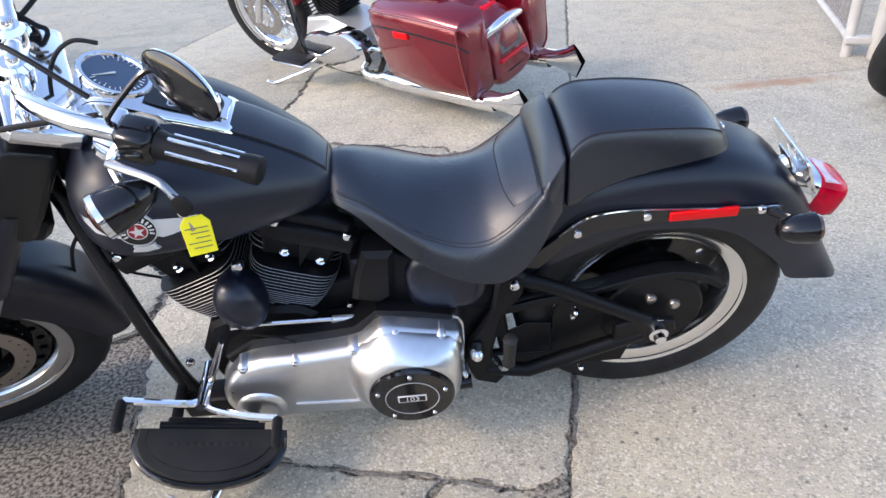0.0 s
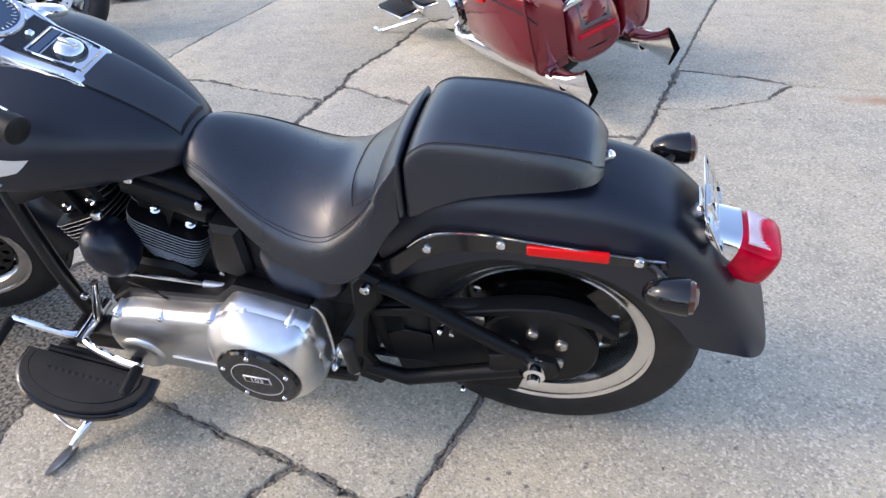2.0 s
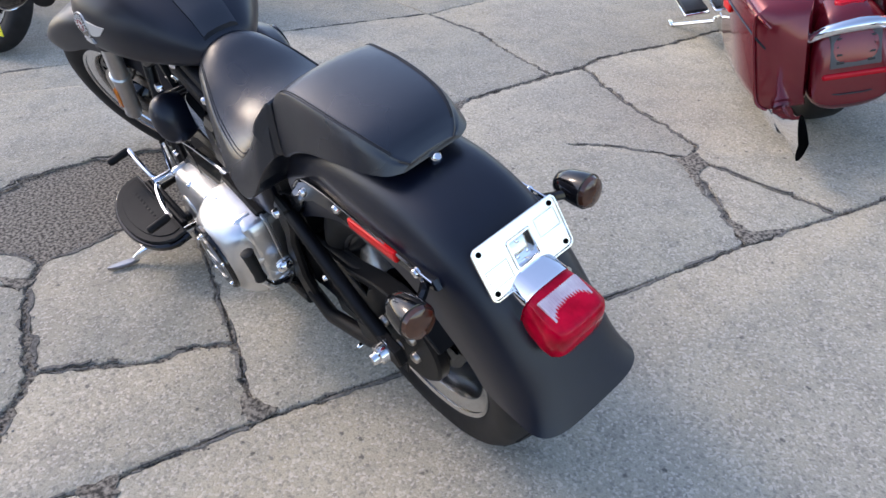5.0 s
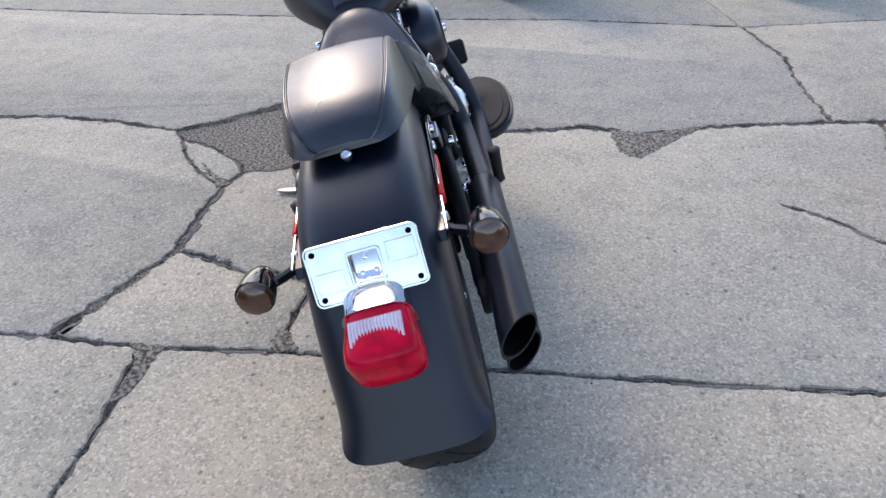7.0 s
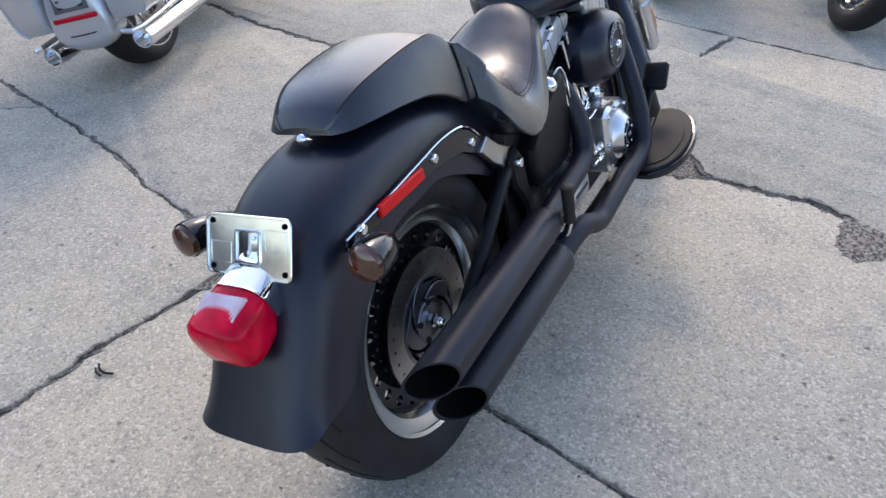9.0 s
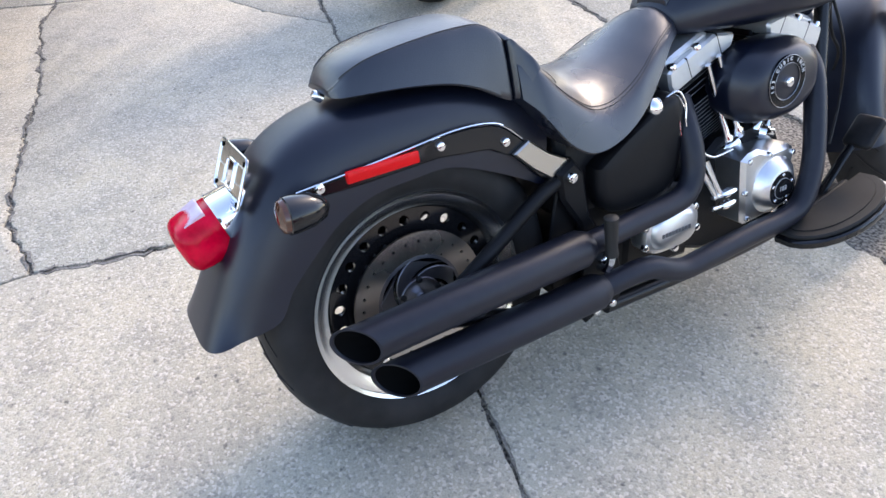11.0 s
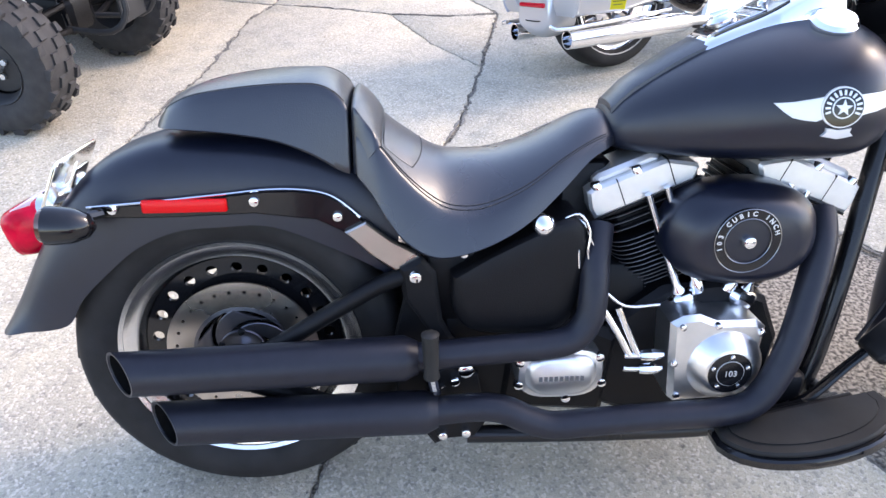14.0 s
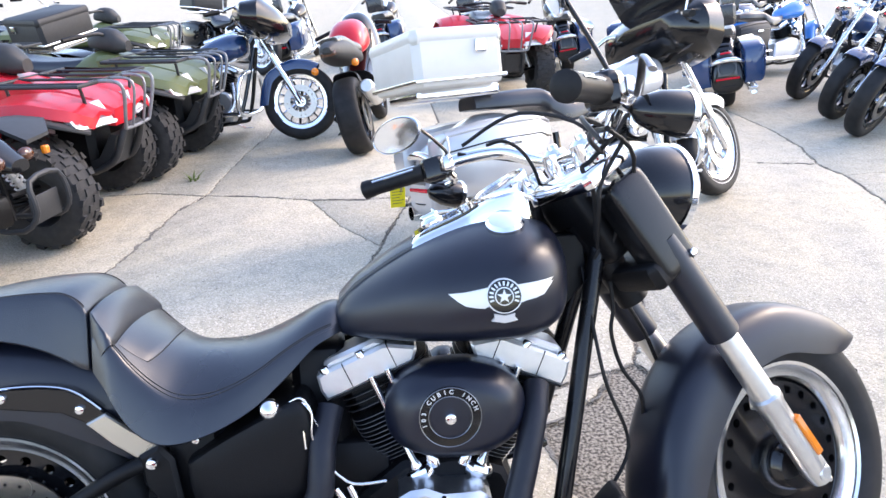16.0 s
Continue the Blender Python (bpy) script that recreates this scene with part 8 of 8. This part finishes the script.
# ---- quad bikes ----
def knobby_tyre(c, radius, half, turn=None):
    """A balloon tyre with rows of raised lugs."""
    prof = [(-half * 0.8, radius * 0.50), (-half, radius * 0.62), (-half * 1.02, radius * 0.80), (-half * 0.86, radius * 0.93), (-half * 0.5, radius * 0.965), (half * 0.5, radius * 0.965), (half * 0.86, radius * 0.93), (half * 1.02, radius * 0.80), (half, radius * 0.62), (half * 0.8, radius * 0.50)]
    body = Mesh().lathe(prof, c, (0, 1, 0), 36, cap=False)
    n = 18
    shapes = []
    for y0, y1, r0, r1, off in ((-0.98, -0.60, 0.90, 1.0, 0.0), (-0.48, -0.05, 0.955, 1.0, 0.5), (0.05, 0.48, 0.955, 1.0, 0.0), (0.60, 0.98, 0.90, 1.0, 0.5)):
        ring = []
        for rr in (r0, r1):
            k = 1.0 if rr == r0 else 0.82
            for u, v in ((-1, y0), (1, y0 + 0.08), (1, y1), (-1, y1 - 0.08)):
                edge = radius * rr * (0.965 if (abs(v) > 0.9 and rr > 0.95) else 1.0)
                ring.append((edge * math.cos(u * 0.085 * k), half * v, edge * math.sin(u * 0.085 * k)))
        shapes.append((off, Mesh().add(ring, [(3, 2, 1, 0), (4, 5, 6, 7), (0, 1, 5, 4), (1, 2, 6, 5), (2, 3, 7, 6), (3, 0, 4, 7)])))
    return body, [(2 * math.pi * (i + off) / n, k) for k, (off, _) in enumerate(shapes) for i in range(n)], [m for _, m in shapes]


LUG_MESHES = {}


def quad_wheel(name, x, y, radius, half, parent, rim):
    c = Vector((x, y, radius))
    body, lugs, lug_shapes = knobby_tyre(c, radius, half)
    s = 1 if y > 0 else -1
    wheel = part(name, Mesh().lathe([(-half * 0.8, radius * 0.52), (-half * 0.85, radius * 0.50), (s * half * 0.2, radius * 0.40), (s * half * 0.25, 0.05), (half * 0.2 * s, 0.0)] if s > 0 else [(half * 0.8, radius * 0.52), (half * 0.85, radius * 0.50), (s * half * 0.2, radius * 0.40), (s * half * 0.25, 0.05), (half * 0.2 * s, 0.0)], c, (0, 1, 0), 28, cap=False), rim, parent)
    part("tyre", body, KNOBBY, wheel)
    for angle, k in lugs:
        at = Matrix.Translation(c) @ Matrix.Rotation(-angle, 4, "Y")
        if (radius, half, k) not in LUG_MESHES:
            LUG_MESHES[radius, half, k] = part("tread_lug", lug_shapes[k], KNOBBY, wheel, at=at).data
        else:
            lug = new("tread_lug", LUG_MESHES[radius, half, k])
            lug.parent, lug.matrix_basis = wheel, at
    part("rim_ring", Mesh().lathe([(s * half * 0.78, radius * 0.53), (s * half * 0.88, radius * 0.51), (s * half * 0.80, radius * 0.48), (s * half * 0.3, radius * 0.42)], c, (0, 1, 0), 28, cap=False), rim, wheel)
    m = Mesh()
    for i in range(4):
        a = math.pi / 2 * i + 0.4
        m.lathe([(0, 0.012), (0.012, 0.012)], (c.x + 0.045 * math.cos(a), c.y + s * half * 0.28, c.z + 0.045 * math.sin(a)), (0, s, 0), 8)
    m.lathe([(0, 0.03), (0.05, 0.028), (0.055, 0.015)], (c.x, c.y + s * half * 0.22, c.z), (0, s, 0), 14)
    part("hub", m, SATIN, wheel)
    return wheel


def utility_quad(at, paint, label, group):
    """A utility quad: front axle at the origin, x forward."""
    q = thing("quad_bike", at, label, "quad bike", group)
    for s in (-1, 1):
        quad_wheel("front_wheel", 0, s * 0.43, 0.29, 0.115, q, BLACK_PLASTIC)
        quad_wheel("rear_wheel", -1.25, s * 0.43, 0.29, 0.125, q, BLACK_PLASTIC)
        fe = part("front_fender", Mesh().rings([[(x, s * y0, z), (x, s * (y0 + 0.16), z + 0.035), (x, s * (y1 - 0.02), z + 0.01), (x, s * y1, z - 0.05), (x, s * (y1 - 0.015), z - 0.052), (x, s * (y0 + 0.16), z + 0.012), (x, s * y0, z - 0.03)]
                                               for x, y0, y1, z in ((0.36, 0.10, 0.36, 0.64), (0.28, 0.10, 0.46, 0.70), (0.10, 0.12, 0.55, 0.755), (-0.12, 0.14, 0.57, 0.745), (-0.30, 0.16, 0.55, 0.64), (-0.36, 0.18, 0.52, 0.50))]), paint, q)
        part("fender_flare", Mesh().tube([(0.34, s * 0.38, 0.58), (0.26, s * 0.49, 0.63), (0.08, s * 0.57, 0.685), (-0.14, s * 0.59, 0.675), (-0.31, s * 0.57, 0.58), (-0.37, s * 0.54, 0.46)], 0.028, 8, 3, squash=0.6), BLACK_PLASTIC, fe)
        part("rear_fender", Mesh().rings([[(x, s * 0.12, z), (x, s * 0.30, z + 0.03), (x, s * 0.54, z - 0.01), (x, s * 0.57, z - 0.06), (x, s * 0.30, z - 0.01), (x, s * 0.12, z - 0.03)] for x, z in ((-0.86, 0.56), (-0.95, 0.70), (-1.15, 0.80), (-1.40, 0.80), (-1.62, 0.72), (-1.68, 0.62))]), paint, q)
        lamp = part("headlamp", Mesh().rings([[(0.335, s * 0.14, 0.575), (0.29, s * 0.43, 0.60), (0.20, s * 0.46, 0.70), (0.27, s * 0.16, 0.72)], [(0.385, s * 0.14, 0.585), (0.335, s * 0.41, 0.605), (0.25, s * 0.44, 0.705), (0.31, s * 0.16, 0.725)]]), CLEAR_LENS, q, "clear wide headlamp")
        part("lamp_trim", Mesh().tube([(0.372, s * 0.12, 0.595), (0.325, s * 0.42, 0.605), (0.29, s * 0.455, 0.65)], 0.012, 6, 3), SATIN, lamp)
        for z0, z1 in ((0.30, 0.36), (0.30, 0.27)):
            part("suspension_arm", Mesh().tube([(0.08, s * 0.12, z1), (0.0, s * 0.36, z0)], 0.016, 8), ENGINE_BLACK, q)
        part("shock", Mesh().tube([(0.02, s * 0.30, 0.31), (-0.02, s * 0.17, 0.62)], 0.03, 10), SATIN, q)
        part("grip", Mesh().tube([(-0.40, s * 0.24, 1.0), (-0.46, s * 0.38, 0.985)], 0.018, 8), BLACK_RUBBER, q)
        part("footwell", Mesh().box((-0.85, s * 0.34 - 0.16, 0.30), (-0.36, s * 0.34 + 0.16, 0.34), 0.015), BLACK_PLASTIC, q)
    part("nose_cowl", Mesh().rings([[(x, y * k, z) for y, z in ((-w, lo), (-w, hi - 0.03), (-w * 0.8, hi), (w * 0.8, hi), (w, hi - 0.03), (w, lo))] for k in (1,) for x, w, lo, hi in ((0.37, 0.13, 0.56, 0.66), (0.25, 0.17, 0.58, 0.73), (0.0, 0.19, 0.60, 0.80), (-0.3, 0.16, 0.62, 0.86), (-0.42, 0.12, 0.64, 0.84))]), paint, q)
    part("tank_cover", loft([(-0.95, 0.62, 0.70, 0.12), (-0.75, 0.58, 0.72, 0.15), (-0.55, 0.58, 0.82, 0.16), (-0.40, 0.62, 0.88, 0.15), (-0.30, 0.66, 0.86, 0.10)], tank_ring, 3), paint, q)
    part("seat", loft([(-0.48, 0.83, 0.74, 0.11, 0), (-0.65, 0.82, 0.70, 0.15, 0.01), (-0.90, 0.83, 0.72, 0.17, 0.01), (-1.15, 0.87, 0.76, 0.17, 0), (-1.30, 0.86, 0.80, 0.14, 0)], seat_ring, 4), LEATHER, q)
    part("chassis", Mesh().box((-1.35, -0.13, 0.24), (0.20, 0.13, 0.56), 0.04), ENGINE_BLACK, q)
    part("engine", Mesh().box((-0.80, -0.2, 0.26), (-0.35, 0.2, 0.60), 0.05), ENGINE_BLACK, q)
    part("lower_bumper", Mesh().tube([(0.10, -0.16, 0.26), (0.30, -0.13, 0.33), (0.40, -0.11, 0.52), (0.41, 0.0, 0.55), (0.40, 0.11, 0.52), (0.30, 0.13, 0.33), (0.10, 0.16, 0.26)], 0.022, 10, 4), BLACK_PLASTIC, q)
    part("skid_plate", Mesh().prism([(0.02, 0.22), (0.28, 0.30), (0.36, 0.50), (0.32, 0.51), (0.22, 0.36), (0.0, 0.27)], -0.13, 0.13), BLACK_PLASTIC, q)
    part("brush_guard", Mesh().tube([(0.30, -0.20, 0.83), (0.44, -0.20, 0.835), (0.49, -0.19, 0.78), (0.45, -0.16, 0.58), (0.44, -0.12, 0.545), (0.44, 0.12, 0.545), (0.45, 0.16, 0.58), (0.49, 0.19, 0.78), (0.44, 0.20, 0.835), (0.30, 0.20, 0.83)], 0.011, 10, 4), GUARD_GREY, q, "grey tube brush guard")
    for y in (-0.07, 0.07):
        part("guard_bar", Mesh().tube([(0.445, y, 0.55), (0.495, y, 0.78), (0.45, y, 0.835), (0.34, y, 0.835)], 0.009, 8, 3), GUARD_GREY, q)
    for name, x0, x1, z in (("front_rack", -0.20, 0.34, 0.835), ("rear_rack", -1.70, -1.12, 0.90)):
        rack = part(name, Mesh().tube([(x0, -0.40, z), (x1, -0.40, z), (x1 + 0.02, 0, z), (x1, 0.40, z), (x0, 0.40, z), (x0, -0.40, z)], 0.012, 8), BLACK_PLASTIC, q)
        for k in range(4):
            y = -0.30 + 0.2 * k
            part("rack_bar", Mesh().tube([(x0, y, z), (x1, y, z)], 0.009, 8), BLACK_PLASTIC, rack)
        for sx in (x0 + 0.05, x1 - 0.05):
            for s in (-1, 1):
                part("rack_leg", Mesh().tube([(sx, s * 0.30, z), (sx, s * 0.26, z - 0.16)], 0.010, 8), BLACK_PLASTIC, rack)
    part("handlebar", Mesh().tube([(-0.40, -0.25, 1.0), (-0.33, -0.12, 1.01), (-0.32, 0, 0.97), (-0.33, 0.12, 1.01), (-0.40, 0.25, 1.0)], 0.014, 8, 3), BLACK_PLASTIC, q)
    part("pod", loft([(-0.46, 0.90, 0.98, 0.06), (-0.38, 0.88, 1.04, 0.09), (-0.26, 0.86, 1.03, 0.09), (-0.18, 0.87, 0.95, 0.05)], tank_ring, 3), BLACK_PLASTIC, q)
    part("steering_stem", Mesh().tube([(-0.32, 0, 0.95), (-0.20, 0, 0.55)], 0.025, 8), ENGINE_BLACK, q)
    return q


def sport_quad(at, label, group):
    """A bare sport quad: front axle at the origin, x forward."""
    q = thing("quad_bike", at, label, "quad bike", group)
    for s in (-1, 1):
        quad_wheel("front_wheel", 0, s * 0.46, 0.275, 0.10, q, BLACK_PLASTIC)
        quad_wheel("rear_wheel", -1.15, s * 0.44, 0.27, 0.13, q, BLACK_PLASTIC)
        for x0, x1, z0, z1 in ((0.10, 0.02, 0.30, 0.30), (-0.16, -0.02, 0.30, 0.28), (0.08, 0.01, 0.40, 0.36), (-0.14, -0.02, 0.40, 0.34)):
            part("suspension_arm", Mesh().tube([(x0, s * 0.10, z0), (x1, s * 0.40, z1)], 0.014, 8), ENGINE_BLACK, q)
        coil = Mesh()
        p0, p1 = Vector((0.02, s * 0.32, 0.33)), Vector((-0.04, s * 0.15, 0.66))
        pts = []
        for k in range(81):
            f = k / 80
            a = 2 * math.pi * 8 * f
            pts.append(p0.lerp(p1, 0.15 + 0.7 * f) + Vector((0.034 * math.cos(a), 0.034 * math.sin(a) * 0.9, 0.034 * math.sin(a) * 0.4)))
        shock = part("shock", Mesh().tube([p0, p1], 0.016, 8), SATIN, q)
        part("coil_spring", coil.tube(pts, 0.006, 5), SATIN, shock)
        part("tie_rod", Mesh().tube([(-0.08, s * 0.06, 0.36), (-0.06, s * 0.38, 0.31)], 0.009, 6), CHROME, q)
        part("front_fender", Mesh().rings([[(x, s * 0.13, z + 0.02), (x, s * 0.30, z + 0.03), (x, s * y1, z), (x, s * y1, z - 0.012), (x, s * 0.30, z + 0.012), (x, s * 0.13, z)] for x, y1, z in ((0.22, 0.30, 0.66), (0.08, 0.48, 0.72), (-0.12, 0.54, 0.72), (-0.30, 0.50, 0.64))]), BLACK_PLASTIC, q)
        part("rear_fender", Mesh().rings([[(x, s * 0.10, z), (x, s * 0.30, z + 0.02), (x, s * 0.50, z - 0.02), (x, s * 0.30, z), (x, s * 0.10, z - 0.02)] for x, z in ((-0.85, 0.62), (-1.0, 0.72), (-1.25, 0.76), (-1.45, 0.72))]), BLACK_PLASTIC, q)
        part("marker", Mesh().box((0.24, s * 0.20 - 0.02, 0.60), (0.27, s * 0.20 + 0.02, 0.64), 0.008), AMBER, q)
        part("nerf_bar", Mesh().tube([(-0.25, s * 0.16, 0.27), (-0.30, s * 0.40, 0.27), (-0.80, s * 0.42, 0.27), (-0.86, s * 0.18, 0.28)], 0.014, 8, 3), SATIN, q)
        part("grip", Mesh().tube([(-0.38, s * 0.25, 0.95), (-0.44, s * 0.38, 0.94)], 0.018, 8), BLACK_RUBBER, q)
        part("headlamp", Mesh().ball((0.22, s * 0.10, 0.62), 0.045, 12, 8, (0.7, 1.1, 0.8)), SMOKE, q)
    part("front_bumper", Mesh().tube([(0.08, -0.10, 0.30), (0.30, -0.13, 0.31), (0.38, -0.12, 0.40), (0.36, -0.10, 0.54), (0.36, 0.10, 0.54), (0.38, 0.12, 0.40), (0.30, 0.13, 0.31), (0.08, 0.10, 0.30)], 0.014, 8, 3), BLACK_PLASTIC, q)
    part("bumper_plate", Mesh().box((0.33, -0.10, 0.33), (0.345, 0.10, 0.46), 0.005), BLACK_PLASTIC, q)
    part("nose", loft([(0.26, 0.56, 0.62, 0.06), (0.10, 0.56, 0.74, 0.12), (-0.15, 0.58, 0.82, 0.13), (-0.45, 0.60, 0.82, 0.12), (-0.60, 0.62, 0.74, 0.08)], tank_ring, 3), GLOSS_BLACK, q)
    part("seat", loft([(-0.50, 0.78, 0.70, 0.09, 0), (-0.75, 0.76, 0.68, 0.13, 0.01), (-1.10, 0.80, 0.72, 0.14, 0), (-1.30, 0.82, 0.76, 0.10, 0)], seat_ring, 4), LEATHER, q)
    part("chassis", Mesh().box((-1.10, -0.09, 0.26), (0.10, 0.09, 0.42), 0.03), ENGINE_BLACK, q)
    part("engine", Mesh().box((-0.78, -0.15, 0.27), (-0.40, 0.15, 0.62), 0.04), SATIN, q)
    part("axle", Mesh().tube([(-1.15, -0.4, 0.27), (-1.15, 0.4, 0.27)], 0.022, 10), SATIN, q)
    part("front_frame", Mesh().tube([(0.08, -0.09, 0.28), (0.05, -0.09, 0.60), (-0.1, -0.10, 0.70)], 0.014, 8).tube([(0.08, 0.09, 0.28), (0.05, 0.09, 0.60), (-0.1, 0.10, 0.70)], 0.014, 8), GLOSS_BLACK, q)
    part("handlebar", Mesh().tube([(-0.38, -0.26, 0.95), (-0.30, -0.10, 0.96), (-0.28, 0, 0.93), (-0.30, 0.10, 0.96), (-0.38, 0.26, 0.95)], 0.013, 8, 3), SATIN, q)
    part("steering_stem", Mesh().tube([(-0.28, 0, 0.93), (-0.10, 0, 0.42)], 0.022, 8), ENGINE_BLACK, q)
    return q


QUADS = "quad bikes parked in a row"
sport_quad(pose(1.16, -2.14, 0, 0, 0, 169), "black sport quad bike with exposed springs and knobby tyres", QUADS)
red_quad = utility_quad(pose(1.17, -3.28, 0, 0, 0, 172), BRIGHT_RED, "red utility quad bike with racks and grey brush guard", QUADS)
green_quad = utility_quad(pose(0.92, -4.34, 0, 0, 0, 172), OLIVE, "olive green utility quad bike with black racks", QUADS)
copy_thing(red_quad, pose(-2.2, -6.9, 0, 0, 0, 95))
copy_thing(green_quad, pose(4.1, -5.9, 0, 0, 0, 176))
copy_thing(green_quad, pose(2.2, -7.9, 0, 0, 0, 176))


# ---- gate, weeds, rust and litter ----
gate = thing("chain_link_gate", pose(2.0, 2.43, 0, 0, 0, -21), "white painted tube gate with rusty chain-link mesh", "gate")
for x, y, r in ((0, 0, 0.030), (0.14, -0.03, 0.038)):
    part("post", Mesh().tube([(x, y, 0.0), (x, y, 1.9)], r, 14), WHITE_PAINT, gate)
part("bottom_rail", Mesh().tube([(0, 0, 0.10), (-0.10, 3.0, 0.10)], 0.022, 10), WHITE_PAINT, gate)
part("top_rail", Mesh().tube([(0, 0, 1.85), (-0.10, 3.0, 1.85)], 0.022, 10), WHITE_PAINT, gate)
part("end_post", Mesh().tube([(-0.10, 3.0, 0.0), (-0.10, 3.0, 1.9)], 0.03, 12), WHITE_PAINT, gate)
part("hinge", Mesh().box((-0.03, -0.05, 0.08), (0.19, 0.02, 0.12), 0.006), WHITE_PAINT, gate)
RUST_WIRE = shader("rusty_galvanised_wire", (0.30, 0.22, 0.17), 0.6, 0.4, second=(0.42, 0.40, 0.38), grain=20)
wire = Mesh()
for i in range(-34, 58):
    for s in (-1, 1):
        pts = []
        for k in (0, 1):
            z = 0.12 + 1.70 * k
            y = 0.052 * i + (1.70 * k if s > 0 else 1.70 * (1 - k))
            pts.append((y, z))
        (ya, za), (yb, zb) = pts
        lo, hi = 0.04, 2.96
        if max(ya, yb) < lo or min(ya, yb) > hi:
            continue

        def clip(y0, z0, y1, z1):
            f = lambda yy: z0 + (z1 - z0) * (yy - y0) / (y1 - y0)
            if y0 < lo:
                y0, z0 = lo, f(lo)
            if y0 > hi:
                y0, z0 = hi, f(hi)
            return y0, z0
        a, b2 = clip(ya, za, yb, zb), clip(yb, zb, ya, za)
        wire.tube([(-0.033 * a[0] + s * 0.002, a[0], a[1]), (-0.033 * b2[0] + s * 0.002, b2[0], b2[1])], 0.0022, 4)
part("mesh_wire", wire, RUST_WIRE, gate, "rusty chain-link wire")

GRASS = shader("weed_green", (0.10, 0.16, 0.02), 0.6, second=(0.16, 0.20, 0.04), grain=30)
rnd = random.Random(5)


def weed(x, y, n, h):
    m = Mesh()
    for i in range(n):
        a, l, o = rnd.uniform(0, 6.28), rnd.uniform(0.4, 1) * h, rnd.uniform(0, 0.03)
        c, s = math.cos(a), math.sin(a)
        w = rnd.uniform(0.004, 0.008)
        spread = rnd.uniform(0.3, 0.9)
        rows = []
        for k, ww in ((0, 0.6), (0.5, 1.0), (1.0, 0.1)):
            px, py, pz = x + c * (o + l * spread * k * k), y + s * (o + l * spread * k * k), -0.03 + l * k * (1.2 - 0.35 * k)
            rows.append([(px - s * w * ww, py + c * w * ww, pz), (px, py, pz + 0.002), (px + s * w * ww, py - c * w * ww, pz), (px, py, pz - 0.001)])
        m.rings(rows)
    return tagged(part("weed", m, GRASS), "tuft of green weed growing in a joint", "weed")


weed(0.62, -3.80, 16, 0.12)
weed(-0.86, -3.26, 6, 0.04)
# crumbled grit lying in and beside the wide cracks
GRAVEL = shader("loose_grit", (0.09, 0.08, 0.072), 0.9, second=(0.36, 0.335, 0.30), grain=60, spread=0.25)
m = Mesh()
lines = [crack_line(a, b, p, h, w, i) for i, (a, b, p, h, w) in enumerate(CRACKS) if h >= 0.005 and abs(NODES[a][0]) < 3 and abs(NODES[a][1]) < 4 and abs(NODES[b][0]) < 3 and abs(NODES[b][1]) < 4.2]
for line in lines:
    for (p, w), (q, _) in zip(line, line[1:]):
        for k in range(max(2, int((q - p).length / (0.0016 if w > 0.006 else 0.0035)))):
            c = p.lerp(q, rnd.random()) + Vector((rnd.gauss(0, w * 1.1 + 0.003), rnd.gauss(0, w * 1.1 + 0.003)))
            s = rnd.uniform(0.001, 0.0042)
            z = rnd.uniform(-0.007, 0.0015)
            pts = [(c.x + rnd.uniform(0.6, 1.1) * s * u, c.y + rnd.uniform(0.6, 1.1) * s * v, z + rnd.uniform(0.6, 1) * s * t) for u, v, t in ((1, 0, 0), (0, 1, 0), (-1, 0, 0), (0, -1, 0), (0, 0, 1), (0, 0, -1))]
            m.add(pts, [(0, 1, 4), (1, 2, 4), (2, 3, 4), (3, 0, 4), (1, 0, 5), (2, 1, 5), (3, 2, 5), (0, 3, 5)])
tagged(part("crack_grit", m, GRAVEL), "loose grit crumbled along the cracks", "grit", kind="stuff")


# a short bent piece of dark hose lying on the slab
hose = Mesh().tube([(0.222, -0.802, 0.004), (0.233, -0.788, 0.004), (0.237, -0.765, 0.004), (0.230, -0.742, 0.005)], 0.0032, 8, 5).tube([(0.236, -0.798, 0.004), (0.246, -0.785, 0.004), (0.249, -0.766, 0.004)], 0.0026, 8, 5)
tagged(part("hose_scrap", hose, BLACK_RUBBER), "short bent scrap of black hose on the concrete", "litter")
